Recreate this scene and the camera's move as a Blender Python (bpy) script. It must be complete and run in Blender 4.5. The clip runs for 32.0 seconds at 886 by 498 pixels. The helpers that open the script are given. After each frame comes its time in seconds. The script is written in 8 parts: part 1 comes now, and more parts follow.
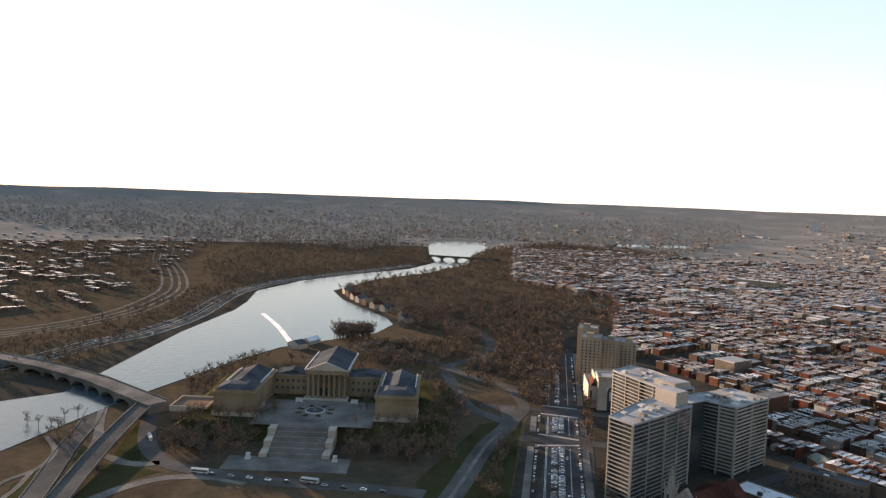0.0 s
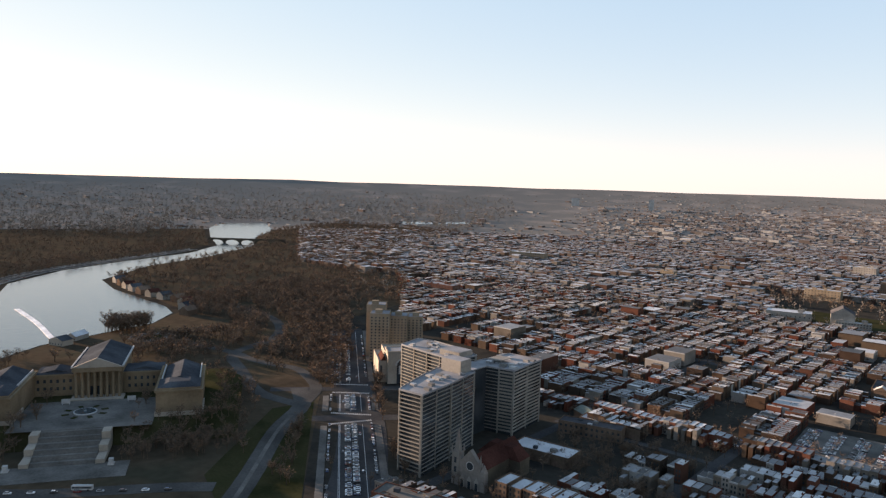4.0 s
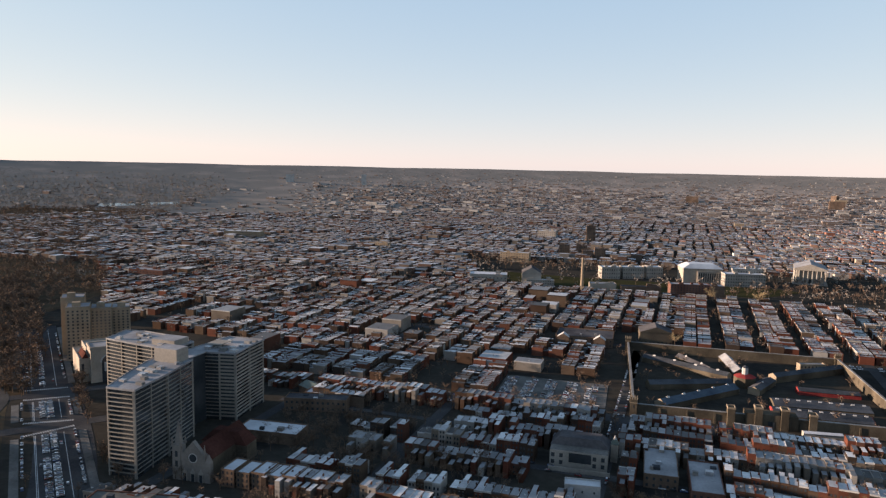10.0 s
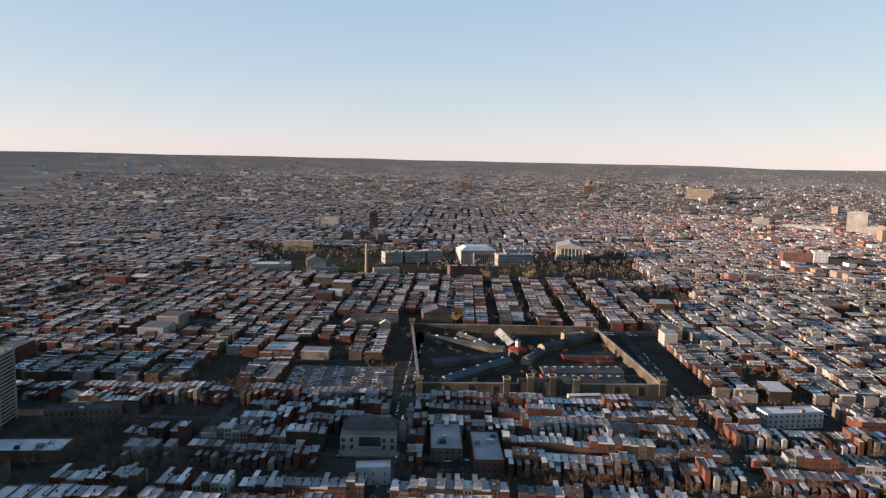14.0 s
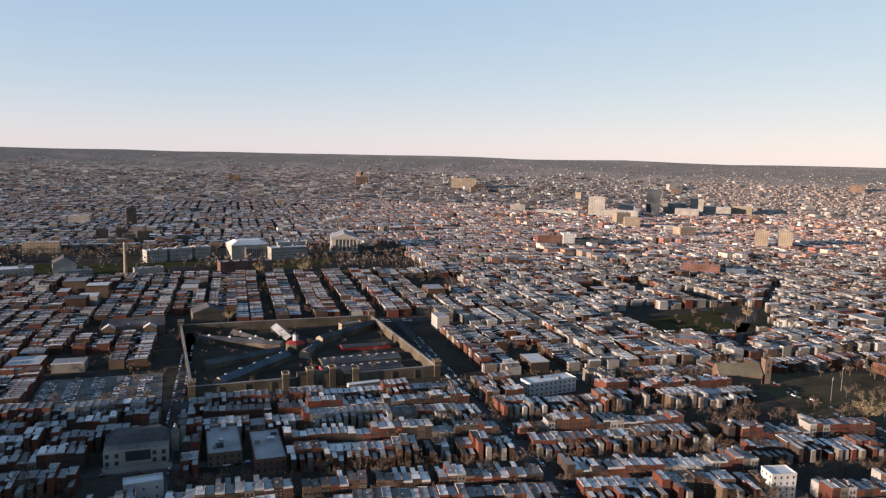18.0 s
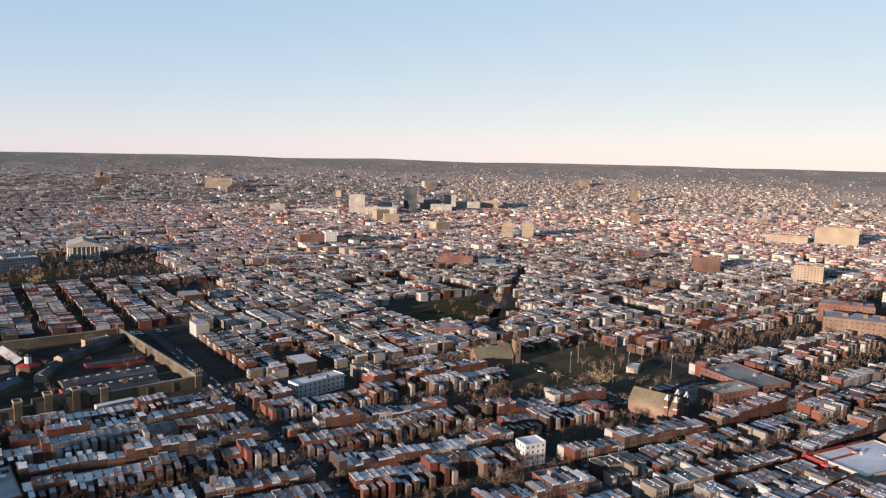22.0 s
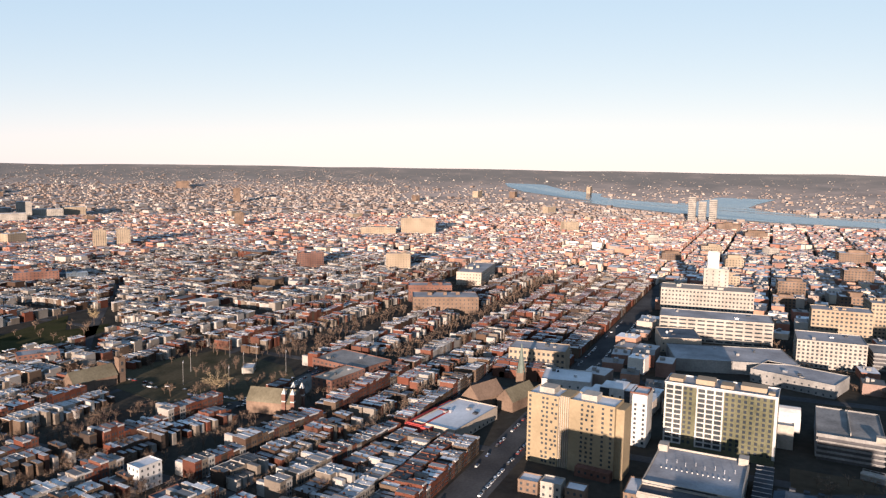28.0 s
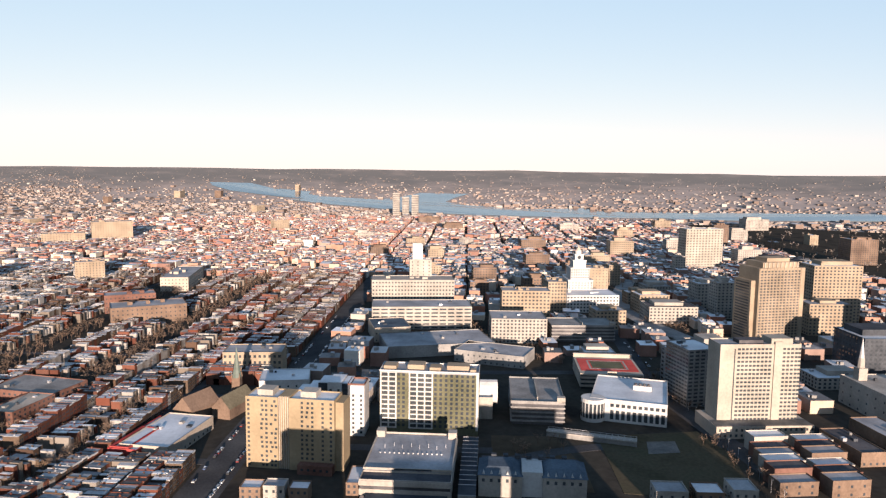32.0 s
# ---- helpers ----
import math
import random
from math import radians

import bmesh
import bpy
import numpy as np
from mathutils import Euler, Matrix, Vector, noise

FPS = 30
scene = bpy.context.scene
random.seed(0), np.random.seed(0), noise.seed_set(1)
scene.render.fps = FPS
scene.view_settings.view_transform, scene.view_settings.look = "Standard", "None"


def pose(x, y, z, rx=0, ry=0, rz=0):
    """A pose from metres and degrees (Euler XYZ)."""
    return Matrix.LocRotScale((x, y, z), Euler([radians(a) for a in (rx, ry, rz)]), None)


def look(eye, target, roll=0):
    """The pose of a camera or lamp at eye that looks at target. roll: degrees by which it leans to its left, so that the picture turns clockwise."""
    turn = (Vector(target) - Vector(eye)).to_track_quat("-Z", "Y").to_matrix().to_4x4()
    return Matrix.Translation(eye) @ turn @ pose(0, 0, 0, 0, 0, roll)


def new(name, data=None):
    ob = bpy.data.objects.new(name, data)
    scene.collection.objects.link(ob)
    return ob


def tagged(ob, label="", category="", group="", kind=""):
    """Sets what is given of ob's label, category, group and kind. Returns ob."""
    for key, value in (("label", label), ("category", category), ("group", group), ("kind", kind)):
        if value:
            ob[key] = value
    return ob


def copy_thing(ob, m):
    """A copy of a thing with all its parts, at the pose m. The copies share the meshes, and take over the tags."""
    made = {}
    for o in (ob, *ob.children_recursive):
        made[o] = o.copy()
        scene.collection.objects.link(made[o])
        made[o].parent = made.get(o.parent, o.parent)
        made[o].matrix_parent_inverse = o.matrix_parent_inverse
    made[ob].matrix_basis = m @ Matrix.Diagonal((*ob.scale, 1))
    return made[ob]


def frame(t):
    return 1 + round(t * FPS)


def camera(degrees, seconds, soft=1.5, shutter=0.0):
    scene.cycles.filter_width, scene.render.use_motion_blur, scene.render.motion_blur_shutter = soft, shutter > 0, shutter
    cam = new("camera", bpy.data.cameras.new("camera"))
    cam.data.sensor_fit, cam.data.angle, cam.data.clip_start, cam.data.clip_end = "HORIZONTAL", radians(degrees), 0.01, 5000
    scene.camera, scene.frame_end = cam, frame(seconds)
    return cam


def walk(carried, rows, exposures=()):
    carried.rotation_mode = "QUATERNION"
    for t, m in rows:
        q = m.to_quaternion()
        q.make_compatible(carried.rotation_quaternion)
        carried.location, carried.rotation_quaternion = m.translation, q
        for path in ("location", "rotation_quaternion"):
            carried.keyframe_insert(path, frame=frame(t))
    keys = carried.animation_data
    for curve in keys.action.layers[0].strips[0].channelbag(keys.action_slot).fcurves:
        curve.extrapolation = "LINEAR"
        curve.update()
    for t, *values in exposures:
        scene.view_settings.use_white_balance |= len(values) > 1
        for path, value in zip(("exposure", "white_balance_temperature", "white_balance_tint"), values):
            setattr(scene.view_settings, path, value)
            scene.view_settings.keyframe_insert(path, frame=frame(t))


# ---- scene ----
cam = camera(62.77, 32.0, soft=1.3)

# seconds, heading in degrees east of the street grid's north, dip below level, roll
HEADING = (
    (0, -57.50, 4.33, 2.06), (0.5, -55.14, 4.48, 2.05), (1, -53.08, 4.63, 2.06), (1.5, -50.88, 4.76, 2.05), (2, -48.91, 4.92, 2.02), (2.5, -46.76, 5.04, 1.92),
    (3, -44.87, 5.15, 1.87), (3.5, -42.77, 5.29, 1.81), (5.5, -34.99, 5.78, 1.48), (6, -33.05, 5.91, 1.45), (7, -29.41, 6.13, 1.37), (8, -25.85, 6.35, 1.27),
    (9, -22.27, 6.55, 1.19), (10, -18.55, 6.74, 1.18), (11, -14.61, 6.93, 1.14), (12, -10.52, 7.10, 1.27), (13, -5.97, 7.25, 1.27), (14, -1.48, 7.36, 1.37),
    (14.5, 0.67, 7.42, 1.30), (16.5, 9.61, 7.61, 1.35), (17, 11.92, 7.63, 1.37), (18, 16.34, 7.64, 1.38), (19, 20.84, 7.62, 1.37), (20, 25.43, 7.55, 1.31),
    (21, 30.04, 7.47, 1.33), (22, 35.06, 7.32, 1.35), (23, 39.89, 7.18, 1.26), (24, 44.80, 7.03, 1.23), (25, 49.80, 6.88, 1.22), (25.5, 52.49, 6.82, 1.17),
    (27.5, 63.01, 6.72, 0.95), (28, 65.58, 6.72, 0.90), (29, 71.14, 6.73, 0.79), (30, 76.78, 6.72, 0.73), (31, 82.45, 6.67, 0.74), (32, 88.18, 6.58, 0.70),
)
EYE = Vector((0.0, 0.0, 190.0))


def aim(heading, dip):
    a, b = radians(heading), radians(dip)
    return EYE + Vector((math.sin(a) * math.cos(b), math.cos(a) * math.cos(b), -math.sin(b))) * 100.0


walk(cam, [(t, look(EYE, aim(h, d), roll)) for t, h, d, roll in HEADING],
     exposures=((0, 2.56, 7000, 18), (3.5, 2.22, 6700, 18), (6, 2.1, 6550, 17), (10, 1.9, 6350, 17), (13, 1.8, 6120, 15), (19, 1.72, 5900, 15), (25, 1.85, 5850, 15), (28, 1.91, 5900, 16), (32, 1.94, 5900, 16)))

# ---- sky and sun ----
SUN_HEADING, SUN_UP = 259.0, 7.2
world = bpy.data.worlds.new("sky")
scene.world = world
world.use_nodes = True
wn = world.node_tree.nodes
sky = wn.new("ShaderNodeTexSky")
sky.sky_type, sky.sun_disc = "NISHITA", False
sky.sun_elevation, sky.sun_rotation = radians(SUN_UP), radians(SUN_HEADING)
sky.altitude, sky.air_density, sky.dust_density, sky.ozone_density = 1500, 0.8, 0.3, 1.0
wn["Background"].inputs["Strength"].default_value = 0.122
# thin high haze evens the sky out, the blue most and the red least
wl = world.node_tree.links
split, blend = wn.new("ShaderNodeSeparateColor"), wn.new("ShaderNodeCombineColor")
wl.new(sky.outputs[0], split.inputs[0])
for k, (power, gain) in enumerate(((0.5, 0.94), (0.335, 1.11), (0.14, 1.42))):
    pw, gn = wn.new("ShaderNodeMath"), wn.new("ShaderNodeMath")
    pw.operation, gn.operation = "POWER", "MULTIPLY"
    pw.inputs[1].default_value, gn.inputs[1].default_value = power, gain
    wl.new(split.outputs[k], pw.inputs[0])
    wl.new(pw.outputs[0], gn.inputs[0])
    wl.new(gn.outputs[0], blend.inputs[k])
wl.new(blend.outputs[0], wn["Background"].inputs["Color"])
sun = new("sun", bpy.data.lights.new("sun", "SUN"))
sun.data.energy, sun.data.angle, sun.data.color = 4.4, radians(0.6), (1.0, 0.76, 0.55)
a, b = radians(SUN_HEADING), radians(SUN_UP)
sun.matrix_world = look((0, 0, 0), (-math.sin(a) * math.cos(b), -math.cos(a) * math.cos(b), -math.sin(b)))

# ---- materials ----


def shade(name, stops, rough=0.85, by="noise", scale=0.05, fine=0.6, bump=0.0, metal=0.0, dirt=0.35):
    """A weathered surface. stops: its colours, picked by island, by object or by broad noise."""
    m = bpy.data.materials.new(name)
    m.use_nodes = True
    n, l = m.node_tree.nodes, m.node_tree.links
    p = n["Principled BSDF"]
    co = n.new("ShaderNodeNewGeometry")
    ramp = n.new("ShaderNodeValToRGB")
    e = ramp.color_ramp.elements
    k = len(stops)
    ramp.color_ramp.interpolation = "LINEAR" if by == "noise" else "CONSTANT"
    while len(e) < k:
        e.new(0.5)
    for i, c in enumerate(stops):
        e[i].position = i / max(1, k - 1) if by == "noise" else i / k
        e[i].color = (*c, 1)
    big = n.new("ShaderNodeTexNoise")
    big.inputs["Scale"].default_value, big.inputs["Detail"].default_value = scale, 4
    l.new(co.outputs["Position"], big.inputs["Vector"])
    if by == "island":
        l.new(co.outputs["Random Per Island"], ramp.inputs[0])
    elif by == "object":
        oi = n.new("ShaderNodeObjectInfo")
        l.new(oi.outputs["Random"], ramp.inputs[0])
    else:
        st = n.new("ShaderNodeMapRange")
        st.inputs[1].default_value, st.inputs[2].default_value = 0.3, 0.7
        l.new(big.outputs[0], st.inputs[0])
        l.new(st.outputs[0], ramp.inputs[0])
    small = n.new("ShaderNodeTexNoise")
    small.inputs["Scale"].default_value, small.inputs["Detail"].default_value = fine, 5
    l.new(co.outputs["Position"], small.inputs["Vector"])
    add = n.new("ShaderNodeMath")
    add.operation = "ADD"
    l.new(big.outputs[0], add.inputs[0])
    l.new(small.outputs[0], add.inputs[1])
    mr = n.new("ShaderNodeMapRange")
    mr.inputs[1].default_value, mr.inputs[2].default_value = 0.6, 1.4
    mr.inputs[3].default_value, mr.inputs[4].default_value = 1 - dirt, 1 + dirt * 0.6
    l.new(add.outputs[0], mr.inputs[0])
    mul = n.new("ShaderNodeVectorMath")
    mul.operation = "SCALE"
    l.new(ramp.outputs[0], mul.inputs[0])
    l.new(mr.outputs[0], mul.inputs["Scale"])
    l.new(mul.outputs[0], p.inputs["Base Color"])
    p.inputs["Roughness"].default_value, p.inputs["Metallic"].default_value = rough, metal
    if rough > 0.45:
        p.inputs["Specular IOR Level"].default_value = 0.0 if rough > 0.62 else 0.12
    if bump:
        bp = n.new("ShaderNodeBump")
        bp.inputs["Strength"].default_value, bp.inputs["Distance"].default_value = bump, 0.3
        l.new(small.outputs[0], bp.inputs["Height"])
        l.new(bp.outputs[0], p.inputs["Normal"])
    return m


# far-row palettes, lightened so that the colours carry some haze
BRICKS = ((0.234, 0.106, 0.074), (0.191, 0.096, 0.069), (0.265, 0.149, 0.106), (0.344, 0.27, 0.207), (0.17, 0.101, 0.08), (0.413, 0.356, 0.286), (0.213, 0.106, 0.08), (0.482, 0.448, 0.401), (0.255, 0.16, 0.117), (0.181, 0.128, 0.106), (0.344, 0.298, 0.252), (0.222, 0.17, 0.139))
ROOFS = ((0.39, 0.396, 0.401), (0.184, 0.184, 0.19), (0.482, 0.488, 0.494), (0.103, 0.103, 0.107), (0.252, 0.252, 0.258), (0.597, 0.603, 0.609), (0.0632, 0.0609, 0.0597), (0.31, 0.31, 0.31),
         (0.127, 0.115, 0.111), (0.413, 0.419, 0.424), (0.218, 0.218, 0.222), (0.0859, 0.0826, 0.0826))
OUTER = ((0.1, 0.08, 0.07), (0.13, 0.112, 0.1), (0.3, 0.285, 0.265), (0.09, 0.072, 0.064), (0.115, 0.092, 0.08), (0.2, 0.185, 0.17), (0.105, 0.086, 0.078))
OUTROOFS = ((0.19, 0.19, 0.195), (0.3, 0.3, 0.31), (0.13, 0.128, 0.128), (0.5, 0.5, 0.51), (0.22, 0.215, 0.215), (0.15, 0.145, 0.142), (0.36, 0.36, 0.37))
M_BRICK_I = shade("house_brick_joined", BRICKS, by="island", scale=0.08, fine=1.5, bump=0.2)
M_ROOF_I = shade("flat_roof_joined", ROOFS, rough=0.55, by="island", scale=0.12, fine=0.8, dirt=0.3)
ROW_REDS = ((0.095, 0.036, 0.024), (0.072, 0.03, 0.021), (0.11, 0.048, 0.033), (0.08, 0.04, 0.029))
ROW_BROWNS = ((0.068, 0.0442, 0.0306), (0.051, 0.034, 0.0255), (0.085, 0.0612, 0.0442), (0.0442, 0.034, 0.0281))
ROW_PALES = ((0.17, 0.153, 0.132), (0.221, 0.204, 0.183), (0.128, 0.108, 0.0875), (0.255, 0.242, 0.221))
ROOF_LIGHTS = ((0.38, 0.38, 0.38), (0.29, 0.29, 0.292), (0.5, 0.5, 0.49), (0.23, 0.232, 0.235))
ROOF_GREYS = ((0.153, 0.157, 0.162), (0.189, 0.194, 0.198), (0.117, 0.12, 0.123))
ROOF_DARKS = ((0.05, 0.049, 0.048), (0.075, 0.073, 0.072), (0.1, 0.098, 0.097))
ROW_BRICK_I = [shade("row_brick_joined", c, by="island", scale=0.08, fine=1.5, bump=0.2) for c in (ROW_REDS, ROW_BROWNS, ROW_PALES)]
ROW_BRICK_O = [shade("row_brick", c, by="object", scale=0.08, fine=1.5, bump=0.2) for c in (ROW_REDS, ROW_BROWNS, ROW_PALES)]
ROW_ROOF_I = [shade("row_roof_joined", c, rough=0.6, by="island", scale=0.15, fine=0.9, dirt=0.35) for c in (ROOF_LIGHTS, ROOF_GREYS, ROOF_DARKS)]
ROW_ROOF_O = [shade("row_roof", c, rough=0.6, by="object", scale=0.15, fine=0.9, dirt=0.35) for c in (ROOF_LIGHTS, ROOF_GREYS, ROOF_DARKS)]
# darker copies of the far-row brick and roof, with shade in the colour
M_BRICK_W = shade("shaded_house_brick_joined", ((0.085, 0.051, 0.0391), (0.111, 0.085, 0.068), (0.068, 0.0467, 0.0382), (0.145, 0.123, 0.102), (0.0935, 0.0638, 0.051), (0.17, 0.153, 0.136)), by="island", scale=0.08, fine=1.5)
M_ROOF_W = shade("shaded_flat_roof_joined", ((0.19, 0.2, 0.215), (0.105, 0.108, 0.114), (0.3, 0.315, 0.335), (0.06, 0.061, 0.063), (0.14, 0.145, 0.153), (0.23, 0.24, 0.255), (0.4, 0.41, 0.425)), rough=0.6, by="island", scale=0.12, fine=0.8)
M_RED = shade("red_brick", ((0.105, 0.056, 0.043), (0.135, 0.075, 0.058)), bump=0.2)
M_BROWN = shade("brown_brick", ((0.105, 0.075, 0.056), (0.145, 0.102, 0.074)))
M_TAN = shade("tan_brick", ((0.195, 0.156, 0.112), (0.235, 0.19, 0.138)), dirt=0.22)
M_YELLOW = shade("yellow_brick", ((0.188, 0.148, 0.094), (0.222, 0.177, 0.114)), dirt=0.18)
M_LIME = shade("limestone", ((0.25, 0.215, 0.175), (0.3, 0.262, 0.215)), dirt=0.2)
M_GOLD = shade("museum_stone", ((0.15, 0.112, 0.073), (0.19, 0.145, 0.095)), dirt=0.25)
M_WHITE = shade("white_paint", ((0.31, 0.304, 0.29), (0.365, 0.358, 0.343)), dirt=0.22)
M_CREAM = shade("cream_render", ((0.22, 0.198, 0.164), (0.262, 0.236, 0.197)), dirt=0.22)
M_CONC = shade("concrete", ((0.15, 0.146, 0.139), (0.21, 0.203, 0.191)))
M_PALE = shade("pale_concrete", ((0.222, 0.203, 0.176), (0.27, 0.248, 0.217)), dirt=0.27)
M_STONE = shade("schist_wall", ((0.062, 0.052, 0.041), (0.105, 0.088, 0.066)), fine=1.2, bump=0.4)
M_DARKROOF = shade("dark_roof", ((0.05, 0.05, 0.055), (0.09, 0.085, 0.085)), rough=0.7)
M_SLATE = shade("slate_roof", ((0.035, 0.039, 0.045), (0.06, 0.065, 0.072)), rough=0.65)
M_BLUEROOF = shade("weathered_copper_roof", ((0.05, 0.066, 0.085), (0.075, 0.095, 0.115)), rough=0.65)
M_GREYROOF = shade("gravel_roof", ((0.187, 0.187, 0.191), (0.255, 0.255, 0.259)), dirt=0.25)
M_SILVER = shade("coated_roof", ((0.357, 0.365, 0.378), (0.442, 0.451, 0.459)), rough=0.5, dirt=0.2)
M_ASPH = shade("asphalt", ((0.04, 0.04, 0.042), (0.062, 0.06, 0.058)), rough=0.9, scale=0.03)
M_DRIVE = shade("worn_park_asphalt", ((0.055, 0.053, 0.05), (0.08, 0.076, 0.071)), rough=0.9, scale=0.03)
M_PAVE = shade("paving", ((0.085, 0.081, 0.074), (0.135, 0.126, 0.114)))
M_PAINT = shade("road_paint", ((0.34, 0.34, 0.33), (0.42, 0.42, 0.41)))
M_GRASS = shade("winter_grass", ((0.022, 0.025, 0.011), (0.04, 0.037, 0.018), (0.028, 0.029, 0.013)), scale=0.03, fine=0.5)
M_LITTER = shade("leaf_litter", ((0.045, 0.036, 0.026), (0.066, 0.05, 0.034), (0.038, 0.035, 0.024)), scale=0.02, fine=0.15)
M_EARTH = shade("city_ground", ((0.024, 0.023, 0.022), (0.042, 0.037, 0.03), (0.03, 0.028, 0.023)), scale=0.02, fine=0.2)
M_BARK = shade("bark", ((0.07, 0.052, 0.04), (0.11, 0.08, 0.058)), fine=4)
# paler than the near twigs: haze of distance put into the colour
M_TWIG_FAR = shade("hazed_far_twigs", ((0.165, 0.145, 0.125), (0.195, 0.165, 0.14), (0.145, 0.135, 0.12)), by="island", dirt=0.2)
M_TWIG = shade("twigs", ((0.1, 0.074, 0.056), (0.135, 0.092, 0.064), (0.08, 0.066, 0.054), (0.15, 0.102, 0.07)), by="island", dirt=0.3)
M_TWIG_O = shade("crown_twigs", ((0.085, 0.058, 0.04), (0.11, 0.07, 0.045), (0.07, 0.05, 0.038), (0.125, 0.085, 0.054)), by="object", dirt=0.3)
M_FLATS = shade("weathered_flats_concrete", ((0.175, 0.16, 0.138), (0.235, 0.217, 0.188)), dirt=0.2)
M_PINKSTONE = shade("pale_church_stone", ((0.15, 0.135, 0.12), (0.2, 0.18, 0.16)), dirt=0.25)
M_MAROON = shade("maroon_tile_roof", ((0.045, 0.02, 0.016), (0.065, 0.028, 0.022)))
M_FOAM = shade("white_water", ((0.6, 0.6, 0.6), (0.75, 0.75, 0.75)), fine=2.0)
M_REDROOF = shade("red_roof", ((0.17, 0.03, 0.03), (0.24, 0.045, 0.04)))
M_PRISON = shade("prison_stone", ((0.055, 0.046, 0.035), (0.1, 0.083, 0.06)), fine=1.2, bump=0.4)
M_OLIVE = shade("olive_slate_roof", ((0.1, 0.088, 0.06), (0.13, 0.115, 0.08)), rough=0.7)
M_FIELD = shade("worn_turf", ((0.04, 0.038, 0.024), (0.062, 0.052, 0.034), (0.048, 0.045, 0.028)), scale=0.03, fine=0.4)
M_GREENC = shade("green_court", ((0.08, 0.08, 0.05), (0.105, 0.1, 0.065)))
M_COURT = shade("red_court", ((0.36, 0.06, 0.05), (0.42, 0.085, 0.07)))
M_TEAL = shade("teal_metal_roof", ((0.07, 0.09, 0.078), (0.1, 0.12, 0.1)), rough=0.5)
M_GLASS = shade("window_glass", ((0.02, 0.025, 0.03), (0.05, 0.055, 0.06)), rough=0.08, dirt=0.2)
M_METAL = shade("grey_metal", ((0.3, 0.31, 0.32), (0.4, 0.4, 0.41)), rough=0.4, metal=0.6)
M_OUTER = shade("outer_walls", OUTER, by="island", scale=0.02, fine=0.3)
# eastern copies, with front light and haze put into their lighter colours
M_OUTER_E = shade("sunlit_outer_walls", ((0.16, 0.122, 0.1), (0.2, 0.165, 0.14), (0.13, 0.1, 0.083), (0.28, 0.25, 0.22), (0.17, 0.135, 0.115)), by="island", scale=0.02, fine=0.3)
M_OUTROOF_E = shade("sunlit_outer_roofs", ((0.3, 0.28, 0.27), (0.42, 0.41, 0.4), (0.24, 0.21, 0.19), (0.52, 0.51, 0.5), (0.33, 0.31, 0.3)), by="island", scale=0.02, fine=0.3)
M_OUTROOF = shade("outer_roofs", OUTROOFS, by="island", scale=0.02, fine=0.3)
def far_land_material():
    """Brown suburbs, lightened to hold haze in the colour, that turn grey-green: for woods in the north-west, and by
    distance towards the horizon.
    """
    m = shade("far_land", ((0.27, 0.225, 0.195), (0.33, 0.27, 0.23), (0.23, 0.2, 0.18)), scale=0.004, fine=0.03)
    n, l = m.node_tree.nodes, m.node_tree.links
    p = n["Principled BSDF"]
    town = p.inputs["Base Color"].links[0].from_socket
    co, far_noise, patch = n.new("ShaderNodeNewGeometry"), n.new("ShaderNodeTexNoise"), n.new("ShaderNodeMapRange")
    far_noise.inputs["Scale"].default_value, far_noise.inputs["Detail"].default_value = 0.006, 5
    l.new(co.outputs["Position"], far_noise.inputs["Vector"])
    patch.inputs[1].default_value, patch.inputs[2].default_value = 0.3, 0.7
    patch.inputs[3].default_value, patch.inputs[4].default_value = -0.35, 0.35
    l.new(far_noise.outputs[0], patch.inputs[0])
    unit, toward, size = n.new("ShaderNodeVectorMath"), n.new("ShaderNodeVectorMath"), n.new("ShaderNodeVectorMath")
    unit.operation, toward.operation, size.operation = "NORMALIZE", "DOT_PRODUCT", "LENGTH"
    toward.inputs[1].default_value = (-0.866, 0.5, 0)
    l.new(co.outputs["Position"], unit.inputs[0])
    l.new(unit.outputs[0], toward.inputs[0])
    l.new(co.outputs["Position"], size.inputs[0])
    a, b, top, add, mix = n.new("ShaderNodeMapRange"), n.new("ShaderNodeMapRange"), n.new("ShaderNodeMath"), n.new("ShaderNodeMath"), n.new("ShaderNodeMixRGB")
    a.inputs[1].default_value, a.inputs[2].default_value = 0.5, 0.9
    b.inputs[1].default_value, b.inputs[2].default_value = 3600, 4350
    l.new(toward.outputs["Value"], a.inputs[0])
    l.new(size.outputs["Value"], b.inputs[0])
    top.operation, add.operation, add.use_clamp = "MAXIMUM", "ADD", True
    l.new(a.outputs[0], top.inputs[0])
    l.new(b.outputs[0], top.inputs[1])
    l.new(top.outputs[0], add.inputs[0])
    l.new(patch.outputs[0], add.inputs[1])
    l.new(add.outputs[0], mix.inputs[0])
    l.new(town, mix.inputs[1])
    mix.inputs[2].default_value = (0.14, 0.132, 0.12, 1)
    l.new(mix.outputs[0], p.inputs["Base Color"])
    return m


M_FARLAND = far_land_material()
M_CAR = shade("car_paint", ((0.5, 0.5, 0.5), (0.03, 0.03, 0.035), (0.2, 0.205, 0.21), (0.6, 0.6, 0.6), (0.06, 0.06, 0.065), (0.12, 0.02, 0.02), (0.04, 0.06, 0.12), (0.3, 0.3, 0.3), (0.025, 0.025, 0.025)), rough=0.25, by="object", dirt=0.05)
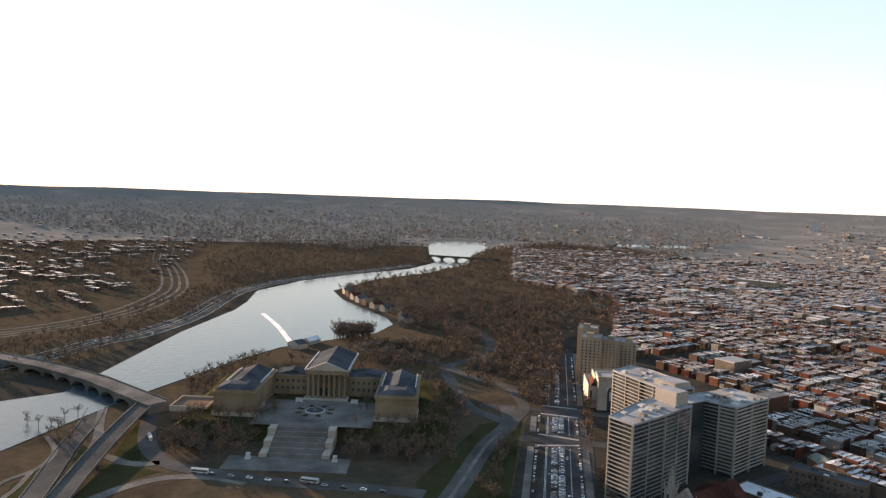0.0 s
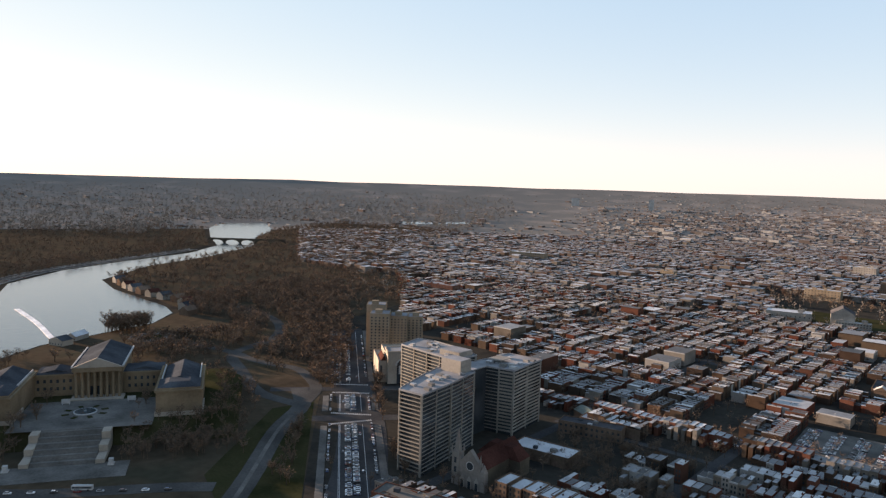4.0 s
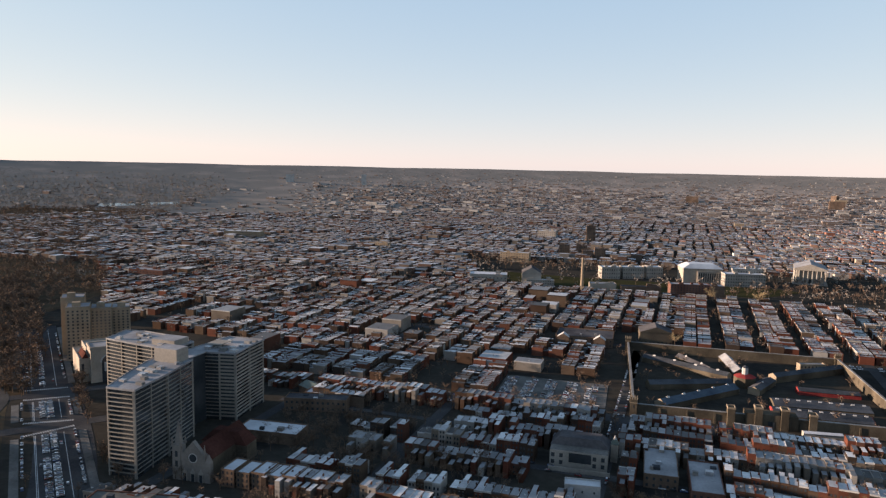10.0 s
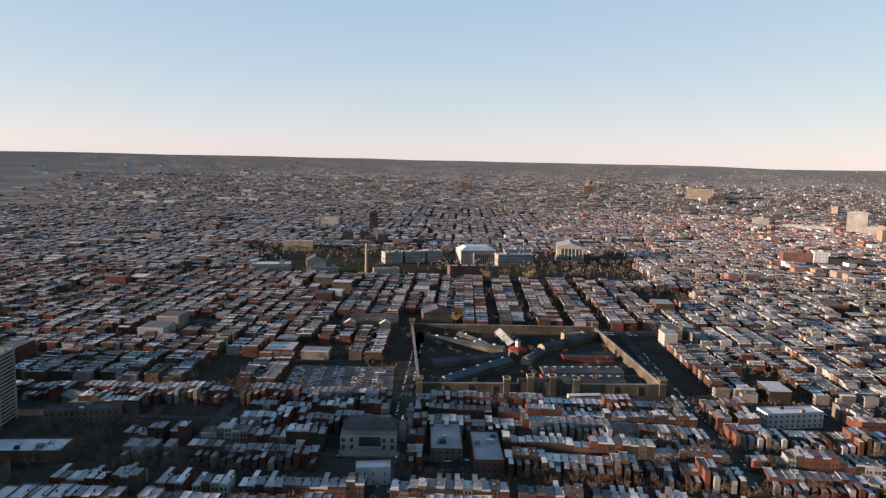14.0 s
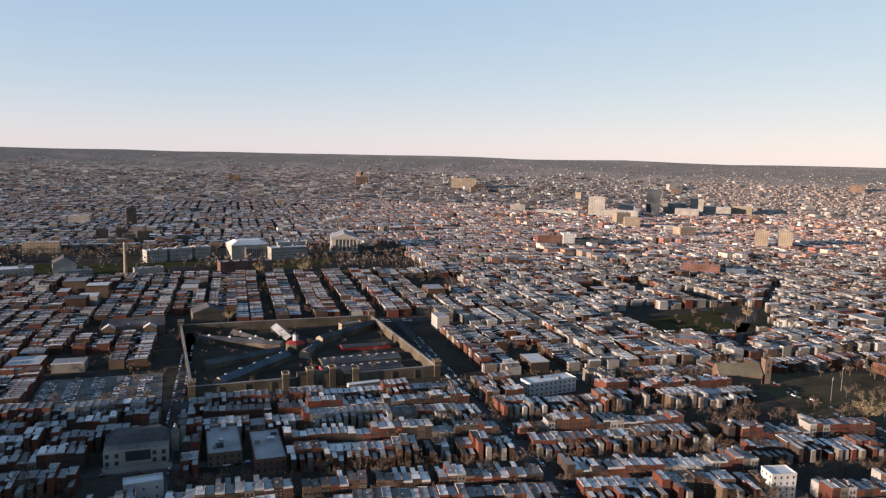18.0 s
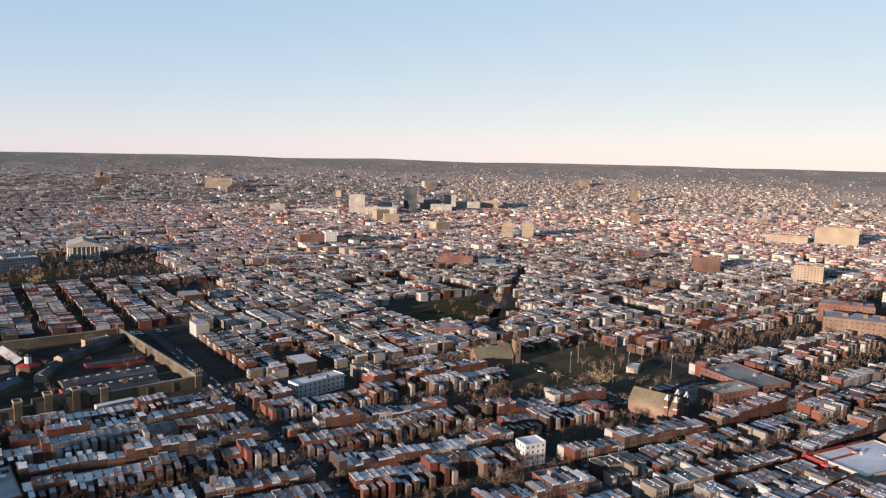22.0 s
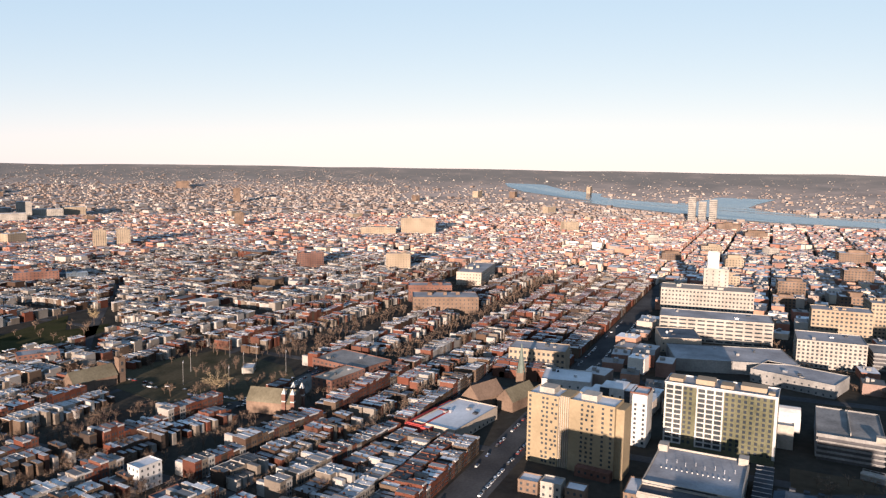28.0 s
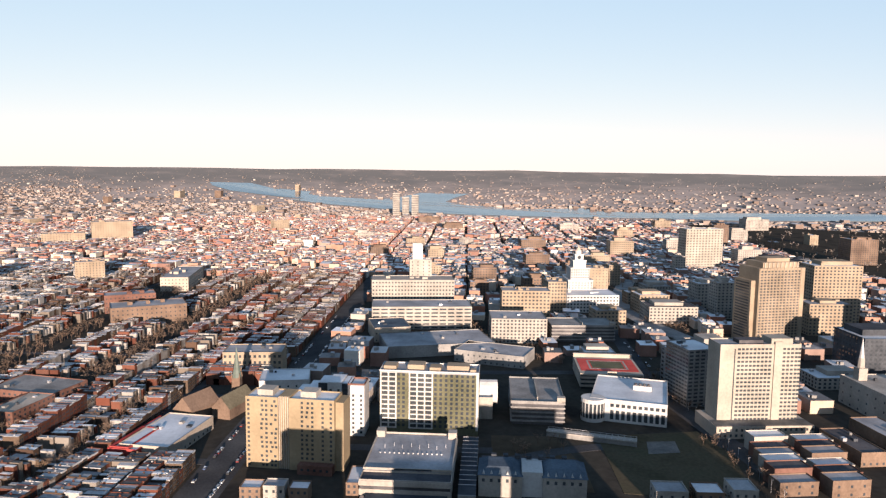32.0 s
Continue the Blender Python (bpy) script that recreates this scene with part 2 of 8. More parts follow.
M_CAR_I = shade("car_paint_joined", ((0.5, 0.5, 0.5), (0.03, 0.03, 0.035), (0.2, 0.205, 0.21), (0.6, 0.6, 0.6), (0.06, 0.06, 0.065), (0.12, 0.02, 0.02), (0.04, 0.06, 0.12), (0.3, 0.3, 0.3), (0.025, 0.025, 0.025)), rough=0.25, by="island", dirt=0.05)
M_RUBBER = shade("tyre_rubber", ((0.02, 0.02, 0.02), (0.03, 0.03, 0.03)))


def water_material():
    m = bpy.data.materials.new("river_water")
    m.use_nodes = True
    n, l = m.node_tree.nodes, m.node_tree.links
    p = n["Principled BSDF"]
    p.inputs["Base Color"].default_value = (0.03, 0.05, 0.06, 1)
    p.inputs["Roughness"].default_value = 0.16
    co, no, bp = n.new("ShaderNodeNewGeometry"), n.new("ShaderNodeTexNoise"), n.new("ShaderNodeBump")
    no.inputs["Scale"].default_value, no.inputs["Detail"].default_value = 0.12, 5
    bp.inputs["Strength"].default_value, bp.inputs["Distance"].default_value = 0.45, 0.6
    l.new(co.outputs["Position"], no.inputs["Vector"])
    l.new(no.outputs[0], bp.inputs["Height"])
    l.new(bp.outputs[0], p.inputs["Normal"])
    return m


M_WATER = water_material()

# ---- mesh tools ----


class Solid:
    """Gathers vertices and faces, with a material slot per face."""

    def __init__(self):
        self.v, self.f, self.k = [], [], []

    def face(self, pts, k=0):
        n = len(self.v)
        self.v += [tuple(p) for p in pts]
        self.f.append(tuple(range(n, n + len(pts))))
        self.k.append(k)
        return self

    def prism(self, poly, z0, z1, k=0, ktop=None, shrink=1.0, floor=True):
        """An upright prism over a polygon that runs anticlockwise; shrink tapers its top."""
        n, c = len(self.v), len(poly)
        mx, my = sum(p[0] for p in poly) / c, sum(p[1] for p in poly) / c
        self.v += [(x, y, z0) for x, y in poly]
        self.v += [(mx + (x - mx) * shrink, my + (y - my) * shrink, z1) for x, y in poly]
        for i in range(c):
            j = (i + 1) % c
            self.f.append((n + i, n + j, n + c + j, n + c + i))
            self.k.append(k)
        self.f.append(tuple(range(n + c, n + 2 * c)))
        self.k.append(k if ktop is None else ktop)
        if floor:
            self.f.append(tuple(range(n + c - 1, n - 1, -1)))
            self.k.append(k)
        return self

    def box(self, x0, x1, y0, y1, z0, z1, k=0, ktop=None):
        return self.prism(((x0, y0), (x1, y0), (x1, y1), (x0, y1)), z0, z1, k, ktop)

    def ring(self, x0, x1, y0, y1, z0, z1, w, k=0):
        """A parapet: four walls round a rectangle."""
        self.box(x0, x1, y0, y0 + w, z0, z1, k)
        self.box(x0, x1, y1 - w, y1, z0, z1, k)
        self.box(x0, x0 + w, y0 + w, y1 - w, z0, z1, k)
        return self.box(x1 - w, x1, y0 + w, y1 - w, z0, z1, k)

    def gable(self, x0, x1, y0, y1, z0, z1, k=0, kend=None, over=0.0):
        """A ridge roof along y, closed below; its ends take kend."""
        m = (x0 + x1) / 2
        n = len(self.v)
        self.v += [(x0 - over, y0, z0), (x1 + over, y0, z0), (m, y0, z1), (x0 - over, y1, z0), (x1 + over, y1, z0), (m, y1, z1)]
        for f, kk in (((0, 3, 5, 2), k), ((1, 2, 5, 4), k), ((0, 2, 1), kend), ((3, 4, 5), kend), ((0, 1, 4, 3), k)):
            self.f.append(tuple(n + i for i in f))
            self.k.append(k if kk is None else kk)
        return self

    def tube(self, x, y, z0, z1, r0, r1=None, sides=8, k=0):
        r1 = r0 if r1 is None else r1
        n = len(self.v)
        for z, r in ((z0, r0), (z1, r1)):
            self.v += [(x + r * math.cos(2 * math.pi * i / sides), y + r * math.sin(2 * math.pi * i / sides), z) for i in range(sides)]
        for i in range(sides):
            j = (i + 1) % sides
            self.f.append((n + i, n + j, n + sides + j, n + sides + i))
            self.k.append(k)
        self.f += [tuple(range(n + sides, n + 2 * sides)), tuple(range(n + sides - 1, n - 1, -1))]
        self.k += [k, k]
        return self

    def mesh(self, name, *mats):
        me = bpy.data.meshes.new(name)
        me.from_pydata(self.v, [], self.f)
        for m in mats:
            me.materials.append(m)
        if len(mats) > 1:
            me.polygons.foreach_set("material_index", self.k)
        me.update()
        return me


def thing(name, label, category, m=None, group="", kind=""):
    ob = new(name)
    ob.empty_display_size = 1.0
    if m is not None:
        ob.matrix_world = m
    return tagged(ob, label, category, group, kind)


def part(name, data, parent, label="", m=None, mats=()):
    """Links a mesh, or a Solid with its materials, as one part of a thing or of a part."""
    if isinstance(data, Solid):
        data = data.mesh(name, *mats)
    ob = new(name, data)
    ob.parent = parent
    if m is not None:
        ob.matrix_local = m
    return tagged(ob, label)


def single(name, solid, mats, label, category, m=None, group="", kind=""):
    ob = new(name, solid.mesh(name, *mats))
    if m is not None:
        ob.matrix_world = m
    return tagged(ob, label, category, group, kind)


# ---- the ground, which rises past 2600 m towards the hills on the horizon ----
FLAT = 2600.0


def far(dist):
    """Where a place that far off stands: its range and the ground's height."""
    if dist <= FLAT:
        return dist, 0.0
    r = FLAT + 2350.0 * (1.0 - FLAT / dist)
    return r, 190.0 - 190.0 * r / dist


def spot(x, y):
    d = math.hypot(x, y)
    r, z = far(d)
    return x * r / d, y * r / d, z


def ground():
    s = Solid()
    radii = [60, 300, 700, 1200, 1800, 2300, 2600, 2800, 3050, 3350, 3700, 4200, 4900, 5800, 7200, 9500, 13000, 20000, 27000]
    turns = 96
    s.v.append((0, 0, 0))
    for rr in radii:
        r, z = far(rr)
        for i in range(turns):
            t = 2 * math.pi * i / turns
            lift = 10.0 * noise.noise((math.cos(t) * 9, math.sin(t) * 9, 0)) if rr >= 27000 else 0.0
            s.v.append((r * math.cos(t), r * math.sin(t), z + lift))
    for i in range(turns):
        s.f.append((0, 1 + i, 1 + (i + 1) % turns))
        s.k.append(0)
    for j in range(len(radii) - 1):
        for i in range(turns):
            a0, a1 = 1 + j * turns + i, 1 + j * turns + (i + 1) % turns
            s.f.append((a0, a0 + turns, a1 + turns, a1))
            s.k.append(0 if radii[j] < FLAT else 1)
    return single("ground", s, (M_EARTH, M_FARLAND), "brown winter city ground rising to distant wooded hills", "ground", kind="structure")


ground()


def sheet(name, pts, mat, label, z=0.3, category="ground", kind="structure"):
    """A flat patch on the ground, with a real edge."""
    s = Solid()
    pts = [spot(x, y) for x, y in pts]
    n = len(pts)
    s.v = [(x, y, h + z) for x, y, h in pts] + [(x, y, h - 0.5) for x, y, h in pts]
    s.f = [tuple(range(n))] + [(i + n, (i + 1) % n + n, (i + 1) % n, i) for i in range(n)]
    s.k = [0] * len(s.f)
    ob = single(name, s, (mat,), label, category, kind=kind)
    return ob


def rounded(line, cuts=4):
    """A curve through the points of a line."""
    p = [Vector((q[0], q[1], q[2] if len(q) > 2 else 0.0)) for q in line]
    if len(p) < 3:
        return [tuple(q) for q in p]
    p = [p[0] * 2 - p[1]] + p + [p[-1] * 2 - p[-2]]
    out = []
    for i in range(1, len(p) - 2):
        a, b, c, d = p[i - 1:i + 3]
        for k in range(cuts):
            t = k / cuts
            out.append(tuple(0.5 * (2 * b + (c - a) * t + (2 * a - 5 * b + 4 * c - d) * t * t + (3 * b - a - 3 * c + d) * t ** 3)))
    return out + [tuple(p[-2])]


def strip(name, line, width, mat, label, z=0.1, category="road", kind="structure", rise=None):
    """A road or path along a line, rounded through its points, as one slab."""
    s = Solid()
    line = rounded(line)
    pts = [Vector(p[:2]) for p in line]
    n = len(pts)
    for i, p in enumerate(pts):
        d = (pts[min(i + 1, n - 1)] - pts[max(i - 1, 0)]).normalized()
        nn = Vector((-d.y, d.x)) * width / 2
        h = line[i][2] if len(line[i]) > 2 else 0.0
        for q, zz in ((p + nn, h + z), (p - nn, h + z), (p - nn, h - 0.6), (p + nn, h - 0.6)):
            x, y, g = spot(q.x, q.y)
            s.v.append((x, y, g + zz))
    for i in range(n - 1):
        o = 4 * i
        for e in range(4):
            s.f.append((o + e, o + (e + 1) % 4, o + 4 + (e + 1) % 4, o + 4 + e))
            s.k.append(0)
    s.f += [(3, 2, 1, 0), (4 * n - 4, 4 * n - 3, 4 * n - 2, 4 * n - 1)]
    s.k += [0, 0]
    return single(name, s, (mat,), label, category, kind=kind)


def inside(x, y, poly):
    hit = False
    j = len(poly) - 1
    for i in range(len(poly)):
        if (poly[i][1] > y) != (poly[j][1] > y) and x < (poly[j][0] - poly[i][0]) * (y - poly[i][1]) / (poly[j][1] - poly[i][1]) + poly[i][0]:
            hit = not hit
        j = i
    return hit


# ---- water, woods, roads and open ground ----
RIVER = ((-560, -60), (-700, -60), (-720, 60), (-860, 150), (-960, 215), (-1110, 330), (-1180, 370), (-1302, 427), (-1420, 560), (-1500, 720),
         (-1567, 900), (-1700, 1060), (-1930, 1180), (-2264, 1378), (-2480, 1560), (-2378, 1692), (-2150, 1560), (-2000, 1440), (-1860, 1290),
         (-1640, 1130), (-1480, 900), (-1400, 720), (-1260, 560), (-1150, 530), (-1061, 523), (-960, 515), (-908, 498), (-861, 446),
         (-846, 386), (-825, 300), (-785, 240), (-700, 135), (-640, 70), (-580, 10))
sheet("water", RIVER, M_WATER, "pale glinting river below a low dam", 0.3, "river")
HARBOUR = ((5980, 2110), (4950, 1630), (4220, 1140), (3890, 870), (3810, 940), (3400, 640), (3190, 420), (2890, 180), (2790, -120), (2760, -300), (2770, -700), (2690, -990), (2730, -1210), (2830, -2110), (3260, -2400), (3160, -1400), (3120, -1150), (3110, -800), (3140, -580), (3360, -530), (3220, -240), (3530, 30), (3770, 110), (4170, 80), (4870, -10), (4910, 320), (4030, 410), (3990, 510), (4220, 840), (5420, 1420), (4920, 1060), (5370, 1430), (6790, 2020), (6950, 2480))
sheet("water", HARBOUR, M_WATER, "wide blue river far beyond the roofs", 1.5, "river")
sheet("water", ((-2110, 2200), (-1960, 2560), (-2060, 2640), (-2260, 2300)), M_WATER, "small pale reservoir in the woods", 1.0, "pond")
WOODS = ((-700, 330), (-640, 420), (-560, 420), (-520, 330), (-450, 330), (-440, 400), (-560, 500), (-720, 640), (-900, 790), (-1100, 990), (-1439, 1543), (-1800, 2400), (-2300, 3600), (-4200, 6000),
         (-9000, 6000), (-9000, 1500), (-2600, 1300), (-1950, 1130), (-1700, 1010), (-1600, 890), (-1530, 700), (-1440, 540), (-1320, 400), (-1190, 340),
         (-1120, 300), (-1000, 200), (-880, 120), (-760, 30), (-720, -40), (-900, -40), (-1100, 150), (-1290, 290), (-1500, 430), (-1650, 700), (-1900, 1050), (-2050, 1100), (-3200, 1000), (-9000, 800),
         (-9000, 7000), (-2600, 4600), (-1438, 1560), (-1120, 1010), (-930, 830), (-760, 700))
sheet("parkland", ((-250, 150), (-330, 262), (-470, 390), (-620, 540), (-700, 560), (-850, 470), (-830, 300), (-790, 235), (-700, 130), (-590, 5), (-420, -40), (-300, 60)), M_LITTER, "dull brown parkland round the museum hill", 0.05)
sheet("parkland", ((-730, -60), (-870, 120), (-1120, 315), (-1310, 415), (-1430, 550), (-1540, 800), (-1710, 1040), (-2250, 1350), (-2560, 400), (-2560, -300), (-1200, -300)), M_LITTER, "dull brown slopes beyond the river", 0.05)
sheet("lawn", ((-300, 200), (-330, 262), (-470, 385), (-480, 350), (-400, 240)), M_GRASS, "dark green winter lawn beside the avenue", 0.15, "lawn")
for lawn in (((-612, 107), (-549, 80), (-535, 75), (-524, 80), (-517, 94), (-564, 97)), ((-466, 42), (-523, 69), (-512, 82), (-492, 98), (-486, 77), (-474, 56)), ((-470, 4), (-512, 14), (-526, 30), (-489, 17)), ((-492, 35), (-568, 60), (-552, 66), (-500, 43))):
    sheet("lawn", lawn, M_GRASS, "dull winter lawn between park roads", 0.14, "lawn")
AVENUE = ((-250, 190), (-307, 282), (-417, 390), (-560, 500), (-675, 605))
strip("road", AVENUE, 36, M_ASPH, "wide asphalt avenue with parked cars", 0.12)
strip("road", ((-300, 160), (-369, 248), (-435, 322), (-470, 372), (-512, 402)), 15, M_DRIVE, "park drive curving through bare trees", 0.16)
strip("road", ((-470, 372), (-498, 410), (-533, 430), (-567, 441), (-600, 433), (-629, 430), (-665, 433), (-732, 423)), 11, M_DRIVE, "park drive sweeping behind the museum", 0.2)
strip("pavement", ((-291, 152), (-362, 240), (-428, 314), (-455, 350)), 3, M_PAVE, "pale pavement along the park drive", 0.3, "pavement")
strip("road", ((-470, 372), (-526, 369), (-600, 400), (-660, 431), (-690, 502), (-740, 550), (-808, 581), (-897, 592)), 12, M_DRIVE, "park drive curving through bare trees", 0.18)
strip("road", ((-380, 235), (-401, 212), (-441, 160), (-467, 135), (-491, 113), (-512, 103), (-541, 100), (-576, 105), (-613, 114), (-645, 125)), 13, M_DRIVE, "curved road at the foot of the steps", 0.2)
strip("road", ((-455, 40), (-467, 56), (-477, 76), (-480, 100), (-468, 124), (-448, 142)), 8, M_PAVE, "pale path round the oval", 0.15)
RAMP = ((-440, 24, 2), (-476, 39, 3), (-533, 64, 4.5), (-591, 92, 6), (-640, 118, 7))
strip("road", RAMP, 13, M_DRIVE, "grey ramp road leading up to the bridge", 0.18)
QUAY_ROAD = ((-455, 12), (-484, 23), (-527, 37), (-572, 51), (-617, 68), (-660, 80))
strip("road", QUAY_ROAD, 13, M_DRIVE, "grey riverside road below the ramp", 0.17)
strip("road", ((-545, 62), (-584, 72), (-622, 78), (-690, 92)), 7, M_PAVE, "pale slip road beside the ramp", 0.21)
strip("road", ((-545, 66), (-532, 74), (-520, 80), (-511, 90), (-509, 101)), 8, M_PAVE, "pale link road between the lawns", 0.2)
strip("road", ((-490, -2), (-517, 8), (-530, 26), (-545, 36), (-566, 42), (-600, 39)), 4, M_PAVE, "pale riverside path", 0.23)
strip("road", ((-470, -6), (-500, 14), (-530, 26)), 3.5, M_PAVE, "pale riverside path", 0.25)


def beside(line, off):
    """The same line, moved to its side."""
    out, n = [], len(line)
    for i, p in enumerate(line):
        d = (Vector(line[min(i + 1, n - 1)][:2]) - Vector(line[max(i - 1, 0)][:2])).normalized()
        out.append((p[0] - d.y * off, p[1] + d.x * off, *p[2:]))
    return out


for off in (-6.8, 6.8):
    strip("kerb", beside(RAMP, off), 0.8, M_PAVE, "pale stone parapet along the ramp road", 1.1, "parapet")
    strip("kerb", beside(QUAY_ROAD, off), 0.8, M_PAVE, "pale kerb along the riverside road", 0.45, "kerb")
EXPRESSWAY = ((-790, -80), (-858, 45), (-925, 118), (-955, 170), (-1063, 262), (-1230, 356), (-1325, 425), (-1440, 560), (-1560, 800), (-1640, 960))
for off, wd, lb in ((0, 15, "grey expressway along the far river bank"), (20, 13, "farther carriageway of the expressway")):
    strip("road", beside(EXPRESSWAY, off), wd, M_DRIVE, lb, 0.22)
for off in (-7.2, 7.2, 13.8, 26.2):
    strip("road_line", beside(EXPRESSWAY, off), 0.7, M_PAINT, "pale barrier line along the expressway", 0.4, "road marking")
RAILWAY = ((-980, -120), (-1020, 60), (-1110, 180), (-1240, 262), (-1380, 320), (-1640, 372), (-1980, 420), (-2400, 520))
for off in (0, 14, 28, 46):
    strip("railway", beside(RAILWAY, off), 5, M_PAVE, "pale railway bed on the far bank", 0.2, "railway")
STREETS_W = ((152, 30), (218, 12), (291, 12), (369, 12), (438, 12), (494, 10), (548, 20))
STREETS_E = ((152, 30), (200, 10), (262, 12), (326, 12), (414, 12), (490, 10), (548, 20))


def bend(x, y):
    """The streets south of the field swing a little to the south as they run east."""
    return y - 0.115 * min(max(x - 60.0, 0.0), 380.0) * min(max((505.0 - y) / 80.0, 0.0), 1.0) * min(max((y - 185.0) / 90.0, 0.0), 1.0)


for yy, wd, xa, xb in [(y, w, -200 if y < 460 else -300, 310) for y, w in STREETS_W] + [(y, w, 310, 1300) for y, w in STREETS_E] + [(782, 14, -560, 1300)]:
    strip("road", [(xa + (xb - xa) * k / 12, bend(xa + (xb - xa) * k / 12, yy)) for k in range(13)], wd - 4, M_ASPH, "narrow asphalt street between brick rows", 0.08)
for xx in (-290, -170, -41, 178, 310, 440, 570, 690):
    strip("road", ((xx, 160 if xx > -200 else 330), (xx, 1120)), 9, M_ASPH, "narrow asphalt street between brick rows", 0.1)

# ---- brick rows of the city ----
PRISON = ((-31, 562), (166, 577), (146, 775), (-51, 765))
KEEP = [((-60, 545), (215, 545), (205, 800), (-70, 790)), ((-150, 545), (-48, 545), (-52, 640), (-150, 634)), ((-140, 745), (-62, 745), (-62, 815), (-140, 815)),
        ((-62, 790), (0, 790), (0, 850), (-62, 850)), ((400, 405), (448, 362), (540, 352), (556, 400), (560, 506), (458, 534), (395, 520)), ((430, 650), (600, 650), (640, 780), (440, 780)),
        ((-360, 320), (-225, 318), (-225, 500), (-430, 520), (-430, 400)), ((-600, 440), (-440, 440), (-440, 640), (-600, 640)), ((-80, 430), (-30, 430), (-30, 475), (-80, 475)), ((-281, 459), (-250, 495), (-200, 432), (-223, 393)),
        ((395, 60), (720, 60), (720, 140), (425, 145)), ((720, 60), (1010, 60), (1010, 138), (720, 138)), ((370, -600), (1130, -600), (1130, 70), (370, 70)), ((412, 308), (462, 308), (462, 366), (412, 366)), ((488, 310), (592, 310), (592, 382), (488, 382)), ((471, 591), (483, 579), (810, 905), (798, 917)),
        ((-300, 1100), (300, 1100), (320, 1420), (-420, 1420)), ((820, 330), (900, 330), (900, 440), (820, 440)), ((520, 155), (600, 155), (600, 225), (520, 225)),
        ((-230, 470), (-150, 455), (-150, 520), (-230, 520)), ((-22, 412), (32, 412), (32, 482), (-22, 482)), ((-85, 392), (-30, 392), (-30, 480), (-85, 480)),
        ((430, 170), (560, 165), (560, 228), (430, 228)), ((215, 500), (285, 500), (285, 535), (215, 535)), ((1030, 410), (1190, 410), (1190, 480), (1030, 480)), ((1040, 720), (1100, 720), (1100, 770), (1040, 770))]


def free(x, y):
    if any(inside(x, y, k) for k in KEEP) or inside(x, y, RIVER):
        return False
    # the diagonal avenue and the woods close the rows off on the west
    if y < 1543 and x < -0.93 * (y - 260) - 265 and y < 1000:
        return False
    return not inside(x, y, WOODS)


HOUSES = []   # x, y, turn of the front, width, depth, height, has a rear wing, brick, roof


def row_look(rng, pale=False, worn=False):
    """Brick and roof, alike along a stretch of a row; pale fronts prevail in the north-east, brown ones in the west.
    worn darkens the mix to stand for shade there.
    """
    walls = (0, 1, 2, 2, 2) if pale else (0, 1, 1, 1, 0, 2) if worn else (0, 0, 0, 1, 1, 2)
    return rng.choice(walls), rng.choice((0, 0, 1, 1, 2) if worn else (0, 0, 0, 1, 2))


def rows_east_west(y_streets, x_streets):
    rng = random.Random(4)
    for (y0, w0), (y1, w1) in zip(y_streets, y_streets[1:]):
        for x0, x1 in zip(x_streets, x_streets[1:]):
            for front, turn in ((y0 + w0 / 2, 0), (y1 - w1 / 2, 180)):
                x = x0 + 5.5
                h, dress = rng.uniform(8.5, 11.5), row_look(rng, False, x0 < 150)
                while x < x1 - 9:
                    if rng.random() < 0.26:
                        h = rng.choice((7.0, 8.2, 9.0, 10.0, 11.0, 12.5))
                        dress = row_look(rng, False, x0 < 150)
                    w = 5.0
                    lie = bend(x + 2.5, front)
                    lean = math.degrees(math.atan2(bend(x + 7.5, front) - lie, 5.0))
                    if rng.random() > 0.035 and free(x + 2.5, lie + (6 if turn == 0 else -6)):
                        HOUSES.append((x + w / 2, lie, turn + lean, w, rng.choice((10.5, 11.0, 12.0)), h + rng.uniform(-0.4, 0.4), rng.random() < 0.85, *(dress if rng.random() < 0.7 else row_look(rng))))
                    x += w


def rows_north_south(x_start, x_end, pitch, y_streets, deep, wing, gap=3.5):
    """Streets that run north, with a row on each side; heights step from house to house."""
    rng = random.Random(7)
    x = x_start
    while x < x_end:
        shift = rng.uniform(-6, 6)
        for y0, y1 in zip(y_streets, y_streets[1:]):
            pick = rng.random() if wing else 1.0
            if pick < 0.13:
                # a yard, a works or a school breaks the rows
                for k in range(rng.choice((1, 2, 2))):
                    bx, by = x + rng.uniform(10, 27), y0 + 8 + k * 38
                    if pick < 0.1 and free(x + 19, (y0 + y1) / 2):
                        HOUSES.append((bx, by, 0, rng.uniform(13, 28), rng.uniform(14, 32), rng.uniform(7, 15), False, rng.choice((0, 1, 1, 2)), rng.choice((0, 1, 2))))
                continue
            for front, turn in ((x + gap + rng.uniform(-0.8, 0.8), -90), (x + pitch - gap + rng.uniform(-0.8, 0.8), 90)):
                y = y0 + rng.uniform(5.5, 9) + (shift if wing else 0) * 0.3
                look = (rng, x > 200, x < -60)
                h, dress, dd = rng.uniform(7, 9.5), row_look(*look), deep
                while y < y1 - 8:
                    if rng.random() < 0.24:
                        h = rng.choice((6.5, 7.2, 8.0, 9.0, 9.8, 10.8) if wing else (7.0, 8.0, 9.0, 10.5))
                        dress = row_look(*look)
                        dd = deep + (rng.uniform(-1.5, 2.0) if wing else 0)
                    w = 5.0
                    if rng.random() > (0.085 if wing else 0.04) and free(front + (5 if turn == -90 else -5), y + 2.5):
                        HOUSES.append((front, y + w / 2, turn, w, dd, h + rng.uniform(-0.3, 0.3), wing and rng.random() < 0.8, *(dress if rng.random() < 0.6 else row_look(*look))))
                    y += w
        x += pitch


